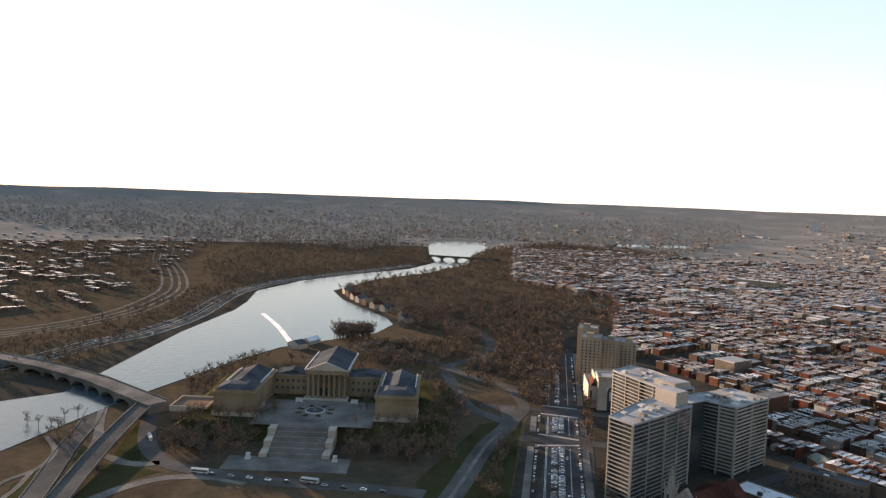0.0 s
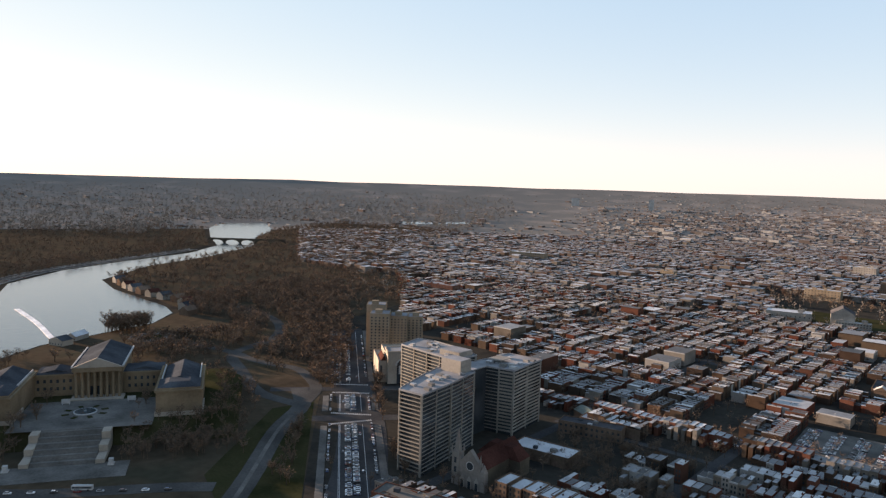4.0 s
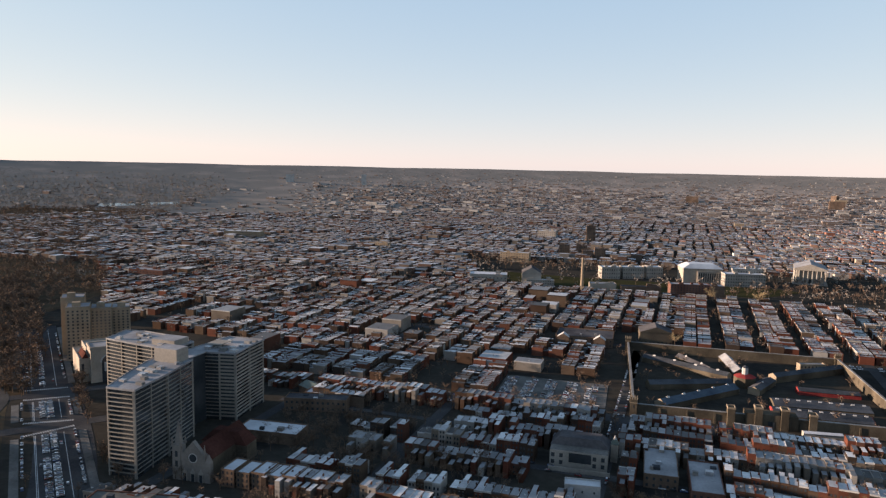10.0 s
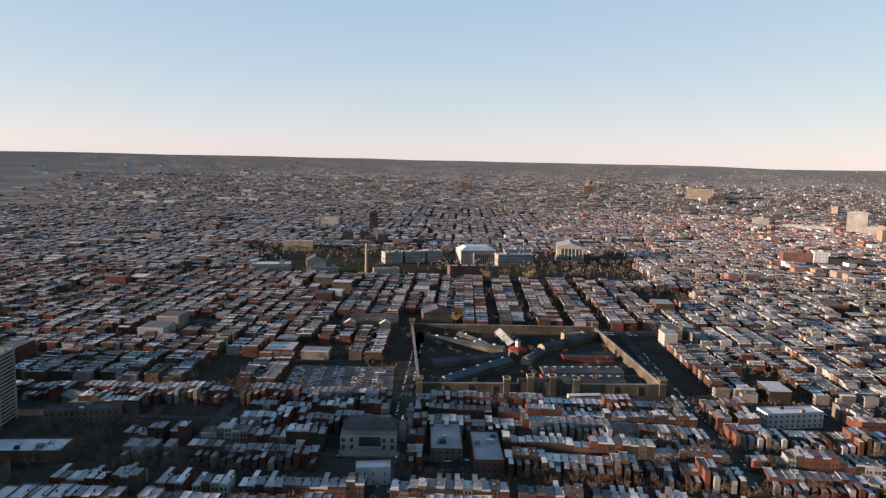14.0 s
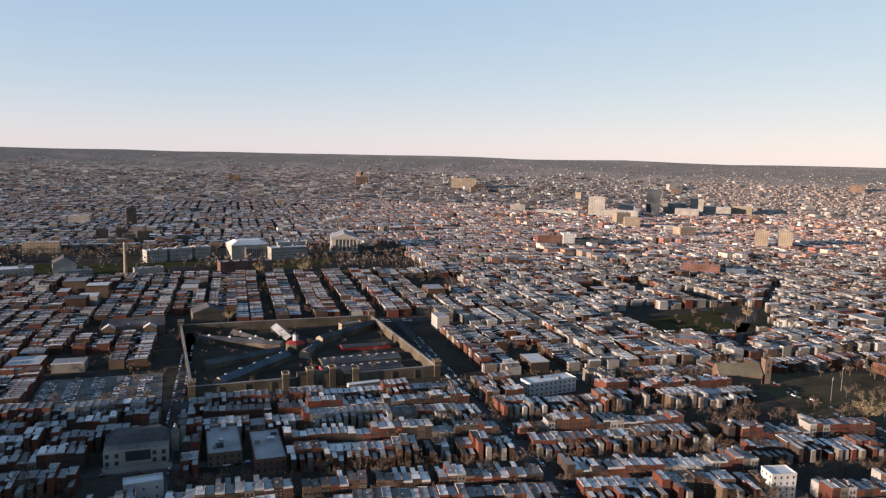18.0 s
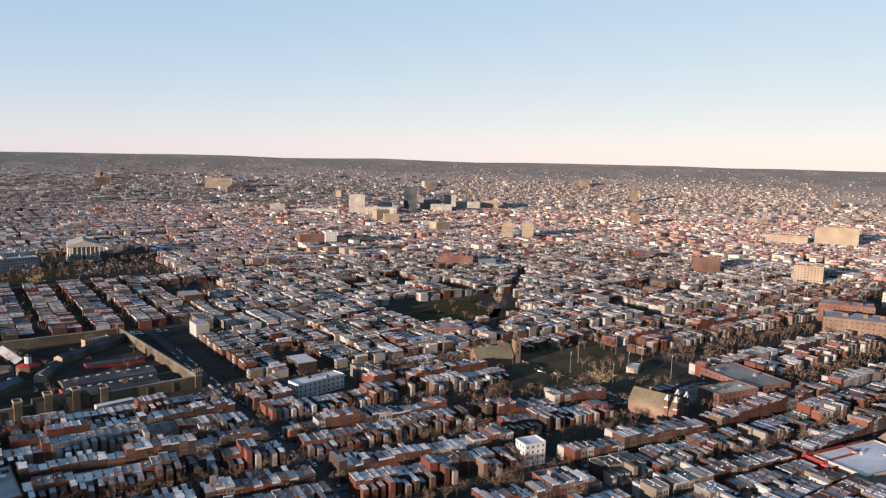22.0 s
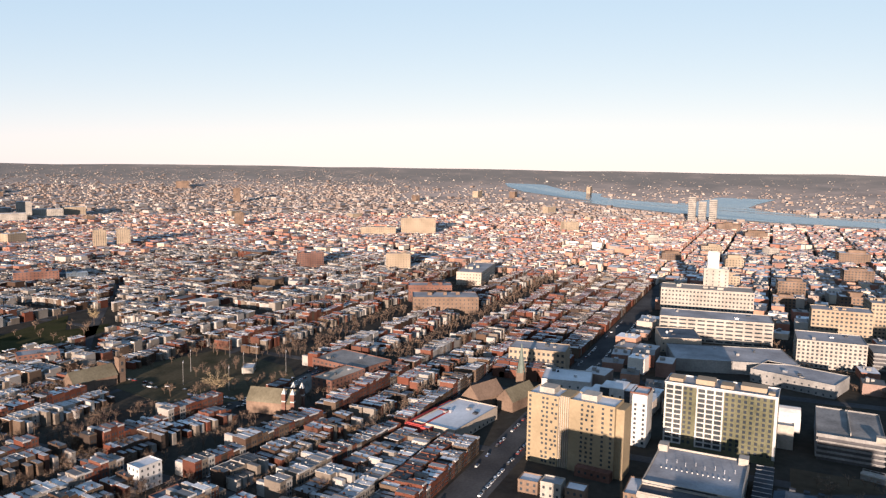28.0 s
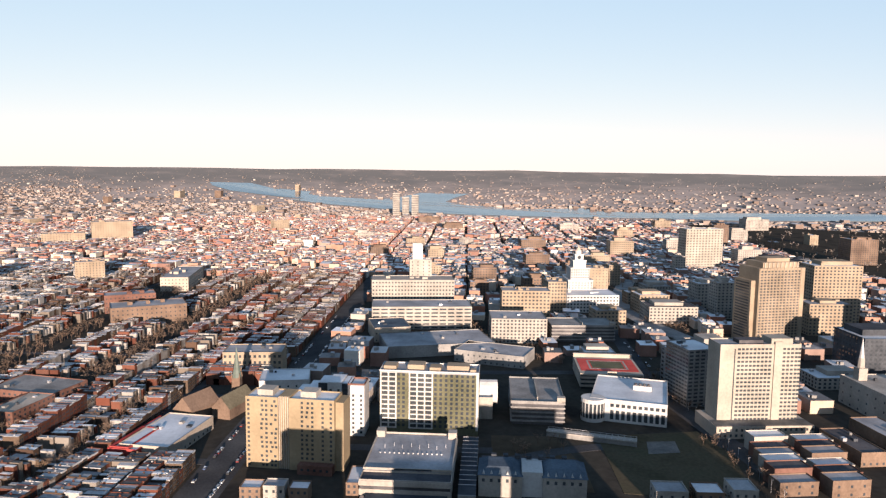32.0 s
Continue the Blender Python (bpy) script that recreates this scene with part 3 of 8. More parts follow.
rows_east_west(STREETS_W, (-420, -290, -170, -41, 178, 310))
rows_east_west(STREETS_E, (310, 440, 570, 690, 820, 940, 1080, 1220))
rows_north_south(-3, 205, 41.6, (789, 880, 960, 1040, 1115), 13.2, False, 7.2)
rows_north_south(205, 1200, 38.0, (558, 640, 720, 800, 880, 960, 1040, 1120), 11.0, True)
rows_north_south(-980, -3, 38.0, (558, 640, 700, 790, 880, 960, 1040, 1120), 11.0, True)


def put_house(s, x, y, turn, w, d, h, wing, brick, roof, rng, near):
    """One row house in a joined mesh. Slots: three bricks, three roofs, window, trim."""
    roof += 3
    c, q = math.cos(radians(turn)), math.sin(radians(turn))

    def b(x0, x1, y0, y1, z0, z1, k):
        s.prism([(x + c * u - q * v, y + q * u + c * v) for u, v in ((x0, y0), (x1, y0), (x1, y1), (x0, y1))], z0, z1, k, floor=False)

    g = w / 2
    b(-g, g, 0, d, 0, h, brick)
    b(-g + 0.25, g - 0.25, 0.3, d - 0.2, h, h + 0.12, roof)
    b(-g, g, -0.35, 0.3, h - 0.5, h + 0.45, 7 if rng.random() < 0.28 else brick)
    b(g - 0.28, g + 0.02, 0.3, d, h, h + 0.4, 7 if roof < 5 and rng.random() < 0.2 else brick)
    if wing:
        e = rng.uniform(6.0, 9.5) if w == 5.0 and abs(abs(turn) - 90) > 20 else rng.uniform(3.5, 5.5)
        hh = h - rng.choice((0.3, 2.6, 2.9))
        b(-g, -g + 3.1, d, d + e, 0, hh, brick if rng.random() < (0.85 if x < 150 else 0.55) else 2)
        b(-g + 0.15, -g + 2.95, d, d + e - 0.15, hh, hh + 0.12, roof)
    if rng.random() < 0.6:
        b(g - 1.0, g - 0.3, d * 0.6, d * 0.6 + 1.0, h, h + 1.3, brick)
    if rng.random() < 0.25:
        u = rng.uniform(-1.2, 0.3)
        b(u, u + 1.1, d * 0.35, d * 0.35 + 0.9, h, h + 0.6, 7)
    if near:
        for f in range(int((h - 0.8) // 3.0)):
            for u in (-1.55, 0.45):
                b(u, u + 1.05, -0.06, 0.0, 1.2 + 3.1 * f, 2.9 + 3.1 * f, 6)
            b(-0.2, 0.8, d, d + 0.06, 1.2 + 3.1 * f, 2.7 + 3.1 * f, 6)


def house_kind(seed, h, wing, brick, roof, d=11.0, w=5.0):
    """A row house with its parts, built once."""
    rng = random.Random(seed)
    g = w / 2
    t = thing("row_house", ("narrow red brick", "narrow brown brick", "narrow pale fronted")[brick] + " row house with a " + ("pale", "grey", "dark")[roof] + " flat roof", "row house", pose(0, 0, -500), "brick row houses")
    part("wall", Solid().box(-g, g, 0, d, -0.2, h), t, mats=(ROW_BRICK_O[brick],))
    part("roof", Solid().box(-g + 0.25, g - 0.25, 0.3, d - 0.2, h, h + 0.12), t, mats=(ROW_ROOF_O[roof],))
    part("cornice", Solid().box(-g, g, -0.45, 0.3, h - 0.3, h + 0.5).box(-g + 0.1, g - 0.1, -0.25, 0, h - 0.8, h - 0.3), t, mats=((M_WHITE, M_BROWN, M_SLATE)[seed % 3],))
    part("party_wall", Solid().box(g - 0.3, g, 0.3, d, h, h + 0.4), t, mats=(M_WHITE if roof < 2 else ROW_BRICK_O[brick],))
    if wing:
        e, hh = rng.uniform(6.0, 9.5), h - (0.3, 2.7, 3.0)[seed % 3]
        rw = part("rear_wing", Solid().box(-g, -g + 3.1, d, d + e, -0.2, hh), t, mats=(ROW_BRICK_O[brick],))
        part("roof", Solid().box(-g + 0.15, -g + 2.95, d + 0.02, d + e - 0.15, hh, hh + 0.12), rw, mats=(ROW_ROOF_O[roof],))
    part("chimney", Solid().box(g - 1.0, g - 0.32, d * 0.6, d * 0.6 + 1.0, h + 0.12, h + 1.5).box(g - 0.85, g - 0.45, d * 0.6 + 0.2, d * 0.6 + 0.8, h + 1.5, h + 1.8), t, mats=(M_RED,))
    if seed % 2:
        part("roof_hatch", Solid().box(-1.2, -0.1, d * 0.4, d * 0.4 + 0.9, h + 0.12, h + 0.7), t, mats=(M_METAL,))
    part("door", Solid().box(-1.9, -0.9, -0.08, 0.02, 0.6, 3.0).box(-2.0, -0.8, -0.9, 0, 0, 0.6), t, mats=(M_BROWN,))
    pane = Solid().box(-0.5, 0.5, -0.05, 0.02, 0, 1.75, 0).box(-0.6, 0.6, -0.14, 0.0, -0.18, 0.0, 1).box(-0.6, 0.6, -0.1, 0.0, 1.75, 1.95, 1).mesh("window", M_GLASS, M_PALE)
    for f in range(int((h - 0.9) // 3.0)):
        for u in (-1.2, 1.1):
            if f or u > 0:
                part("window", pane, t, m=pose(u, 0, 1.2 + 3.1 * f))
        part("window", pane, t, m=pose(1.0, d, 1.2 + 3.1 * f, 0, 0, 180))
    return t


def city_rows():
    rng = random.Random(11)
    mats = (*ROW_BRICK_I, *ROW_ROOF_I, M_GLASS, M_WHITE)
    kinds = {(b, r, k): house_kind(b * 6 + r * 2 + k, (8.2, 10.6)[k] + 0.35 * r, b + r != 3, b, r) for b in range(3) for r in range(3) for k in range(2)}
    near = [hs for hs in HOUSES if 372 < math.hypot(hs[0], hs[1]) < 452 and -190 < hs[0] < 420 and hs[1] > 200][::2][:84]
    chosen = set(id(hs) for hs in near)
    a = Solid()
    for hs in HOUSES:
        if id(hs) in chosen:
            copy_thing(kinds[hs[7], hs[8], int(hs[5] > 9.6)], pose(hs[0], hs[1], 0, 0, 0, hs[2]))
        else:
            put_house(a, *hs, rng, math.hypot(hs[0], hs[1]) < 660)
    for t in kinds.values():
        for o in (*t.children_recursive, t):
            bpy.data.objects.remove(o)
    single("brick_rows", a, mats, "crowded flat-roofed brick row houses along narrow streets", "row houses", kind="stuff")


def boxes_joined(cx, cy, base, turn, w, d, h):
    """Many plain far houses in one mesh: walls, and a roof face of its own on each."""
    n = len(cx)
    c, q = np.cos(turn), np.sin(turn)
    u = np.array([-0.5, 0.5, 0.5, -0.5])
    v = np.array([-0.5, -0.5, 0.5, 0.5])
    px = cx[:, None] + c[:, None] * u * w[:, None] - q[:, None] * v * d[:, None]
    py = cy[:, None] + q[:, None] * u * w[:, None] + c[:, None] * v * d[:, None]
    low = np.stack([px, py, np.repeat(base[:, None] - 1, 4, 1)], -1)
    high = np.stack([px, py, np.repeat((base + h)[:, None], 4, 1)], -1)
    roof = high.copy()
    verts = np.concatenate([low, high, roof], 1).reshape(-1, 3)
    o = np.arange(n)[:, None] * 12
    quads = np.concatenate([np.stack([o[:, 0] + i, o[:, 0] + (i + 1) % 4, o[:, 0] + 4 + (i + 1) % 4, o[:, 0] + 4 + i], -1) for i in range(4)] +
                           [np.stack([o[:, 0] + 8, o[:, 0] + 9, o[:, 0] + 10, o[:, 0] + 11], -1)], 0)
    kinds = np.concatenate([np.zeros(4 * n, int), np.ones(n, int)])
    return verts, quads, kinds


def joined(name, verts, quads, kinds, mats, label, category):
    me = bpy.data.meshes.new(name)
    me.from_pydata(verts.tolist(), [], quads.tolist())
    for m in mats:
        me.materials.append(m)
    me.polygons.foreach_set("material_index", kinds.astype(np.int32))
    me.update()
    return tagged(new(name, me), label, category, kind="stuff")


def middle_city():
    """Rows between 1.1 and 2.6 km off, street by street, with works and flats among them."""
    rng = np.random.default_rng(3)
    xs, ys, ts, ws, ds, hs = [], [], [], [], [], []
    for cx in np.arange(-2400, 2600, 80.0):
        for cy in np.arange(-900, 2600, 90.0):
            pick = rng.random()
            if pick < 0.26:      # rows that run east and west
                spots = [(cx + 4 + 6.2 * i, cy + off, 1.5708) for i in range(12) for off in (13, 36, 55, 78)]
            elif pick < 0.82:
                spots = [(cx + off, cy + 9 + 6.2 * i, 0.0) for i in range(13) for off in (8, 31, 49, 72)]
            else:                # mixed plots: works, flats and stores
                spots = [(cx + rng.uniform(5, 75), cy + rng.uniform(5, 85), rng.choice((0.0, 0.0, 0.1))) for i in range(13)]
            step = rng.uniform(7, 9.5)
            for k, (x, y, turn) in enumerate(spots):
                d = math.hypot(x, y)
                if d > 2600 or d < 500 or inside(x * 1.05, y * 1.05, HARBOUR) or inside(x, y, HARBOUR) or (y < 1120 and -980 < x < 1200) or x > 1250 and y < -700:
                    continue
                head = math.degrees(math.atan2(x, y))
                if not -52 < head < 128 or not free(x, y) or rng.random() < 0.14:
                    continue
                if rng.random() < 0.2:
                    step = rng.uniform(6.0, 11.0)
                xs.append(x + rng.uniform(-1.6, 1.6)), ys.append(y), ts.append(turn)
                ws.append(11.0 + rng.uniform(-1, 6)), ds.append(6.0), hs.append(step + rng.uniform(-0.4, 0.4))
                if pick >= 0.82 or rng.random() < 0.012:
                    ws[-1], ds[-1], hs[-1] = rng.uniform(9, 26), rng.uniform(9, 24), rng.uniform(6, 15)
    for _ in range(420):      # short rows and a few sheds on the slope beyond the river
        x, y, high = rng.uniform(-2600, -1150), rng.uniform(-500, 560), rng.uniform(5, 8.5)
        along = rng.choice((0.3, 0.3, 1.87))
        for k in range(rng.choice((1, 3, 4, 6, 8))):
            x, y = x + 8 * math.cos(along), y + 8 * math.sin(along)
            if math.hypot(x, y) > 2590 or inside(x, y, WOODS) or inside(x, y, RIVER) or y > -0.42 * x - 370:
                break
            big = rng.random() < 0.03
            xs.append(x), ys.append(y), ts.append(along), ws.append(rng.uniform(14, 40) if big else 7.4), ds.append(rng.uniform(10, 16) if big else rng.uniform(7, 11)), hs.append(high + rng.uniform(-0.8, 0.8))
    f = np.array
    # western rows take the shade-toned copies, eastern rows the lightened ones
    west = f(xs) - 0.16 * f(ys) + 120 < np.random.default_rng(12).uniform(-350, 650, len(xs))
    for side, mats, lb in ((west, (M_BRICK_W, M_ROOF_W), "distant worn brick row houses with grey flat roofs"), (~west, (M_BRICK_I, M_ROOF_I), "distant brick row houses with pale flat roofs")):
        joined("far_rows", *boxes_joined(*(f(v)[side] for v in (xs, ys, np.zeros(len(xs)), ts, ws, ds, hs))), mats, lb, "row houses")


def outer_city():
    """Blocks on the slope that climbs to the horizon."""
    rng = np.random.default_rng(5)
    xs, ys, bs, ts, ws, ds, hs = [], [], [], [], [], [], []
    while len(xs) < 27000:
        head = radians(rng.uniform(-100, 130))
        dist = 1.0 / rng.uniform(1 / 24000, 1 / 2600)
        x, y = dist * math.sin(head), dist * math.cos(head)
        if inside(x * 1.04, y * 1.04, HARBOUR) or inside(x, y, WOODS) or rng.random() < 0.95 * min(1.0, max(0.0, (-20 - math.degrees(head)) / 12)) or inside(x, y, HARBOUR):
            continue
        if rng.random() < (0.0 if dist < 6000 else 0.5) or math.degrees(head) > 62 and dist > 3600 and rng.random() < 0.75:
            continue
        r, z = far(dist)
        big = rng.random() < 0.05
        xs.append(r * math.sin(head)), ys.append(r * math.cos(head)), bs.append(z), ts.append(0.0)
        k = r / dist * (2.2 if big else 1)
        ws.append(rng.uniform(7, 24) * k), ds.append(rng.uniform(7, 14) * k), hs.append(rng.uniform(3.0, 6.5) * k)
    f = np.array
    # the east takes the copies coloured as if sunlit and hazy
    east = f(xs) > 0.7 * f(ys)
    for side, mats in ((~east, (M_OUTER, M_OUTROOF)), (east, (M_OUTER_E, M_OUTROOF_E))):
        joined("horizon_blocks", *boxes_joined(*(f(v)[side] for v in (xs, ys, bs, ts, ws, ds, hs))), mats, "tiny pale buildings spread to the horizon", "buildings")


city_rows()
middle_city()
outer_city()

# ---- trees ----


def bare_tree(seed, twigs, high=12.0, blade=0.012, plain=False):
    """Trunk and limbs, and a crown of thin twig blades, as two lists of triangles."""
    rng = random.Random(seed)
    wood, crown = Solid(), Solid()
    wood.tube(0, 0, -0.3, high * 0.42, 0.32, 0.2, 3 if plain else 5)
    tips = []
    for i in range(7):
        a = 2 * math.pi * i / 7 + rng.uniform(-0.4, 0.4)
        r, z0, z1 = high * rng.uniform(0.16, 0.36), high * rng.uniform(0.25, 0.42), high * rng.uniform(0.6, 0.95)
        p, q = Vector((0, 0, z0)), Vector((r * math.cos(a), r * math.sin(a), z1))
        side = (q - p).cross(Vector((0, 0, 1))).normalized() * 0.13
        up = side.cross(q - p).normalized() * 0.13
        tips += [p.lerp(q, 0.45), p.lerp(q, 0.75), q]
        if plain:
            continue
        n = len(wood.v)
        wood.v += [tuple(p + side), tuple(p - side), tuple(p + up), tuple(q)]
        for f in ((0, 1, 3), (1, 2, 3), (2, 0, 3)):
            wood.f.append(tuple(n + k for k in f))
            wood.k.append(0)
    for i in range(twigs):
        t = rng.choice(tips)
        d = Vector((t.x * 0.5 + rng.uniform(-1, 1) * 2, t.y * 0.5 + rng.uniform(-1, 1) * 2, rng.uniform(-0.4, 2.2))).normalized()
        p = t + Vector((rng.uniform(-1, 1), rng.uniform(-1, 1), rng.uniform(-0.8, 1))) * high * 0.08
        q = p + d * high * rng.uniform(0.1, 0.24)
        w = d.cross(Vector((rng.uniform(-1, 1), rng.uniform(-1, 1), rng.uniform(-1, 1)))).normalized() * high * blade
        crown.face((p - w, p + w, q))
    return wood, crown


def forest(name, spots, label, twigs, low=8.0, tall=15.0, seed=2, blade=0.02, plain=False):
    """Many trees in one mesh, from four kinds, turned and scaled."""
    rng = np.random.default_rng(seed)
    kinds = []
    for k in range(4):
        wd, cr = bare_tree(20 + k + seed, twigs, 12.0, blade, plain)
        tri = [f for f in wd.f]
        v = np.array(wd.v + cr.v)
        off = len(wd.v)
        faces = [t for t in tri] + [tuple(i + off for i in f) for f in cr.f]
        kinds.append((v, faces, [0] * len(tri) + [1] * len(cr.f)))
    V, F, K, base = [], [], [], 0
    for x, y, z, *k in spots:
        v, faces, ks = kinds[rng.integers(4)]
        a, s = rng.uniform(0, 6.28), rng.uniform(low, tall) / 12.0 * (k[0] if k else 1.0)
        c, q = math.cos(a) * s, math.sin(a) * s
        w = np.stack([v[:, 0] * c - v[:, 1] * q + x, v[:, 0] * q + v[:, 1] * c + y, v[:, 2] * s + z], -1)
        V.append(w)
        F += [tuple(i + base for i in f) for f in faces]
        K += ks
        base += len(v)
    me = bpy.data.meshes.new(name)
    me.from_pydata(np.concatenate(V).tolist(), [], F)
    me.materials.append(M_BARK)
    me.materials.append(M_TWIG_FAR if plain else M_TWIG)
    me.polygons.foreach_set("material_index", np.array(K, np.int32))
    me.update()
    return tagged(new(name, me), label, "trees", kind="stuff")


def hill_height(x, y):
    """The museum mound above the flat ground."""
    u, v = x + 518, y - 217
    c, s = math.cos(radians(57.3)), math.sin(radians(57.3))
    u, v = u * c + v * s, -u * s + v * c
    out = max(-97 - u, u - 93, -9 - v, v - 128, 0)
    return 12.0 * max(0.0, 1 - out / 13.0)


DRIVES = ((-300, 160), (-369, 248), (-435, 322), (-470, 372), (-512, 402), (-567, 441), (-629, 430), (-732, 423)), ((-470, 372), (-526, 369), (-600, 400), (-660, 431), (-690, 502), (-740, 550), (-808, 581), (-897, 592))


def on_drive(x, y):
    for line in DRIVES:
        for (ax, ay), (bx, by) in zip(line, line[1:]):
            k = max(0.0, min(1.0, ((x - ax) * (bx - ax) + (y - ay) * (by - ay)) / ((bx - ax) ** 2 + (by - ay) ** 2)))
            if math.hypot(x - ax - k * (bx - ax), y - ay - k * (by - ay)) < 12:
                return True
    return False


def scatter(poly, count, seed, keep=lambda x, y: True):
    rng = random.Random(seed)
    xs, ys = [p[0] for p in poly], [p[1] for p in poly]
    out, tries = [], 0
    while len(out) < count and tries < count * 60:
        tries += 1
        x, y = rng.uniform(min(xs), max(xs)), rng.uniform(min(ys), max(ys))
        if inside(x, y, poly) and keep(x, y) and not (x < -300 and on_drive(x, y)):
            px, py, pz = spot(x, y)
            out.append((px, py, pz + (hill_height(x, y) if -700 < x < -400 and 60 < y < 400 else 0.0)))
    return out


PARKSIDE = ((-700, 330), (-640, 420), (-560, 420), (-480, 420), (-560, 510), (-720, 650), (-900, 800), (-1100, 990), (-1439, 1543), (-1700, 2100), (-2300, 2000), (-2050, 1480),
            (-1880, 1310), (-1640, 1140), (-1500, 900), (-1410, 720), (-1270, 575), (-1061, 540), (-915, 520), (-870, 450), (-840, 330), (-760, 260))
EDGE = ((-730, 670), (-760, 790), (-930, 985), (-1130, 1160), (-1300, 1380), (-1200, 1100), (-940, 800))
sheet("forest_floor", EDGE, M_LITTER, "brown leaf litter at the edge of the woods", 0.12)
forest("woods", scatter(PARKSIDE, 2600, 1, lambda x, y: not inside(x, y, RIVER) and not (x < -770 and y < 520)) + scatter(((-700, 330), (-640, 420), (-480, 420), (-560, 510), (-720, 650), (-900, 800), (-1050, 800), (-1000, 560), (-915, 520), (-870, 450)), 1100, 61, lambda x, y: not (x < -770 and y < 520)) + scatter(EDGE, 330, 62), "bare brown winter woods along the river", 72, 9, 16, 2, 0.03)
FARWOODS = ((-1450, 1560), (-1720, 2110), (-2300, 3300), (-5000, 7000), (-12000, 7000), (-12000, -2000), (-3000, 300), (-2000, 1000), (-2300, 1200), (-2600, 1500), (-2300, 2000), (-1720, 2080))


def far_woods():
    rng = random.Random(8)
    out = []
    while len(out) < 6200:
        head, dist = radians(rng.uniform(-100, -12)), 1.0 / rng.uniform(1 / 22000, 1 / 1900)
        x, y = dist * math.sin(head), dist * math.cos(head)
        if inside(x, y, FARWOODS) and not inside(x, y, RIVER):
            out.append((*spot(x, y), far(dist)[0] / dist))
    return out


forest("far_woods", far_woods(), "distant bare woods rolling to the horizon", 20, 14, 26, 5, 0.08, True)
forest("bank_trees", scatter(((-720, -40), (-760, 30), (-880, 120), (-1000, 200), (-1190, 340), (-1320, 400), (-1440, 540), (-1530, 700), (-1600, 890), (-1700, 1010), (-1900, 1060), (-1650, 700), (-1500, 430), (-1290, 290), (-1100, 150), (-900, -40)), 900, 4),
       "bare trees along the far river bank", 50, 7, 12, 7, 0.035)


def yard_trees():
    """Trees in the yards behind the east-west rows."""
    rng = random.Random(19)
    out = []
    for streets, x0, x1 in ((STREETS_W, -300, 310), (STREETS_E, 310, 1220)):
        for (ya, wa), (yb, wb) in zip(streets, streets[1:]):
            x = x0
            while x < x1:
                x += rng.uniform(2.8, 6.0)
                y = bend(x, (ya + yb) / 2) + rng.uniform(-6, 6)
                if free(x, y) and math.hypot(x, y) > 350:
                    out.append((x, y, 0))
    return out


forest("slope_trees", scatter(((-1310, 415), (-1430, 550), (-1540, 800), (-1710, 1040), (-2250, 1350), (-2480, 1300), (-2400, 800), (-1950, 500), (-1600, 400)), 1300, 63) + scatter(((-1080, -100), (-1330, 250), (-1900, 420), (-2500, 700), (-2500, -100)), 1300, 64), "bare woods on the slope beyond the river", 30, 9, 15, 29, 0.045)
forest("street_trees", [q for q in yard_trees() if math.hypot(q[0], q[1]) < 620] + scatter(((-300, 300), (620, 160), (620, 560), (-300, 560)), 700, 6, lambda x, y: free(x, y) and math.hypot(x, y) > 350), "bare brown street and yard trees between the rows", 110, 5, 11, 9, 0.011)
forest("street_trees", [q for q in yard_trees() if math.hypot(q[0], q[1]) >= 620] + scatter(((-420, 460), (1200, 160), (1200, 1120), (-900, 1120)), 3000, 66, lambda x, y: free(x, y) and math.hypot(x, y) > 560), "bare brown trees among the farther rows", 44, 6, 12, 10, 0.026)


def by_hill(u0, u1, v0, v1, count, seed):
    """Tree places in the museum's own frame: along its front, and back from it."""
    rng = random.Random(seed)
    c, s = math.cos(radians(57.3)), math.sin(radians(57.3))
    out = []
    for _ in range(count):
        u, v = rng.uniform(u0, u1), rng.uniform(v0, v1)
        x, y = -518 + u * c - v * s, 217 + u * s + v * c
        out.append((x, y, hill_height(x, y)))
    return out


forest("hill_trees", by_hill(30, 108, -56, -6, 95, 10) + by_hill(-104, -38, -54, -6, 100, 12) + by_hill(88, 120, -10, 120, 36, 13) + by_hill(-44, -32, 6, 60, 5, 15) + by_hill(33, 44, 6, 60, 5, 16) +
       scatter(((-290, 320), (-330, 338), (-440, 436), (-560, 560), (-600, 590), (-430, 415)), 60, 14) + scatter(((-345, 265), (-385, 265), (-470, 345), (-560, 450), (-640, 540), (-600, 520), (-440, 350)), 70, 17), "bare brown trees round the museum hill", 110, 8, 13, 11, 0.02)


def city_trees():
    """Bare crowns among the far roofs."""
    rng = random.Random(31)
    out = []
    while len(out) < 5500:
        head, dist = radians(rng.uniform(-48, 125)), 1.0 / rng.uniform(1 / 20000, 1 / 1150)
        x, y = dist * math.sin(head), dist * math.cos(head)
        if not inside(x, y, HARBOUR) and not inside(x * 1.08, y * 1.08, HARBOUR):
            out.append((*spot(x, y), far(dist)[0] / dist))
    return out


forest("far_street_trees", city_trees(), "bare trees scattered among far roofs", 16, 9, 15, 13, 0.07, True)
sheet("forest_floor", PARKSIDE, M_LITTER, "brown leaf litter under bare trees", 0.1)
# ---- buildings ----


TAKEN = []     # ground that blocks stand on: centre and reach


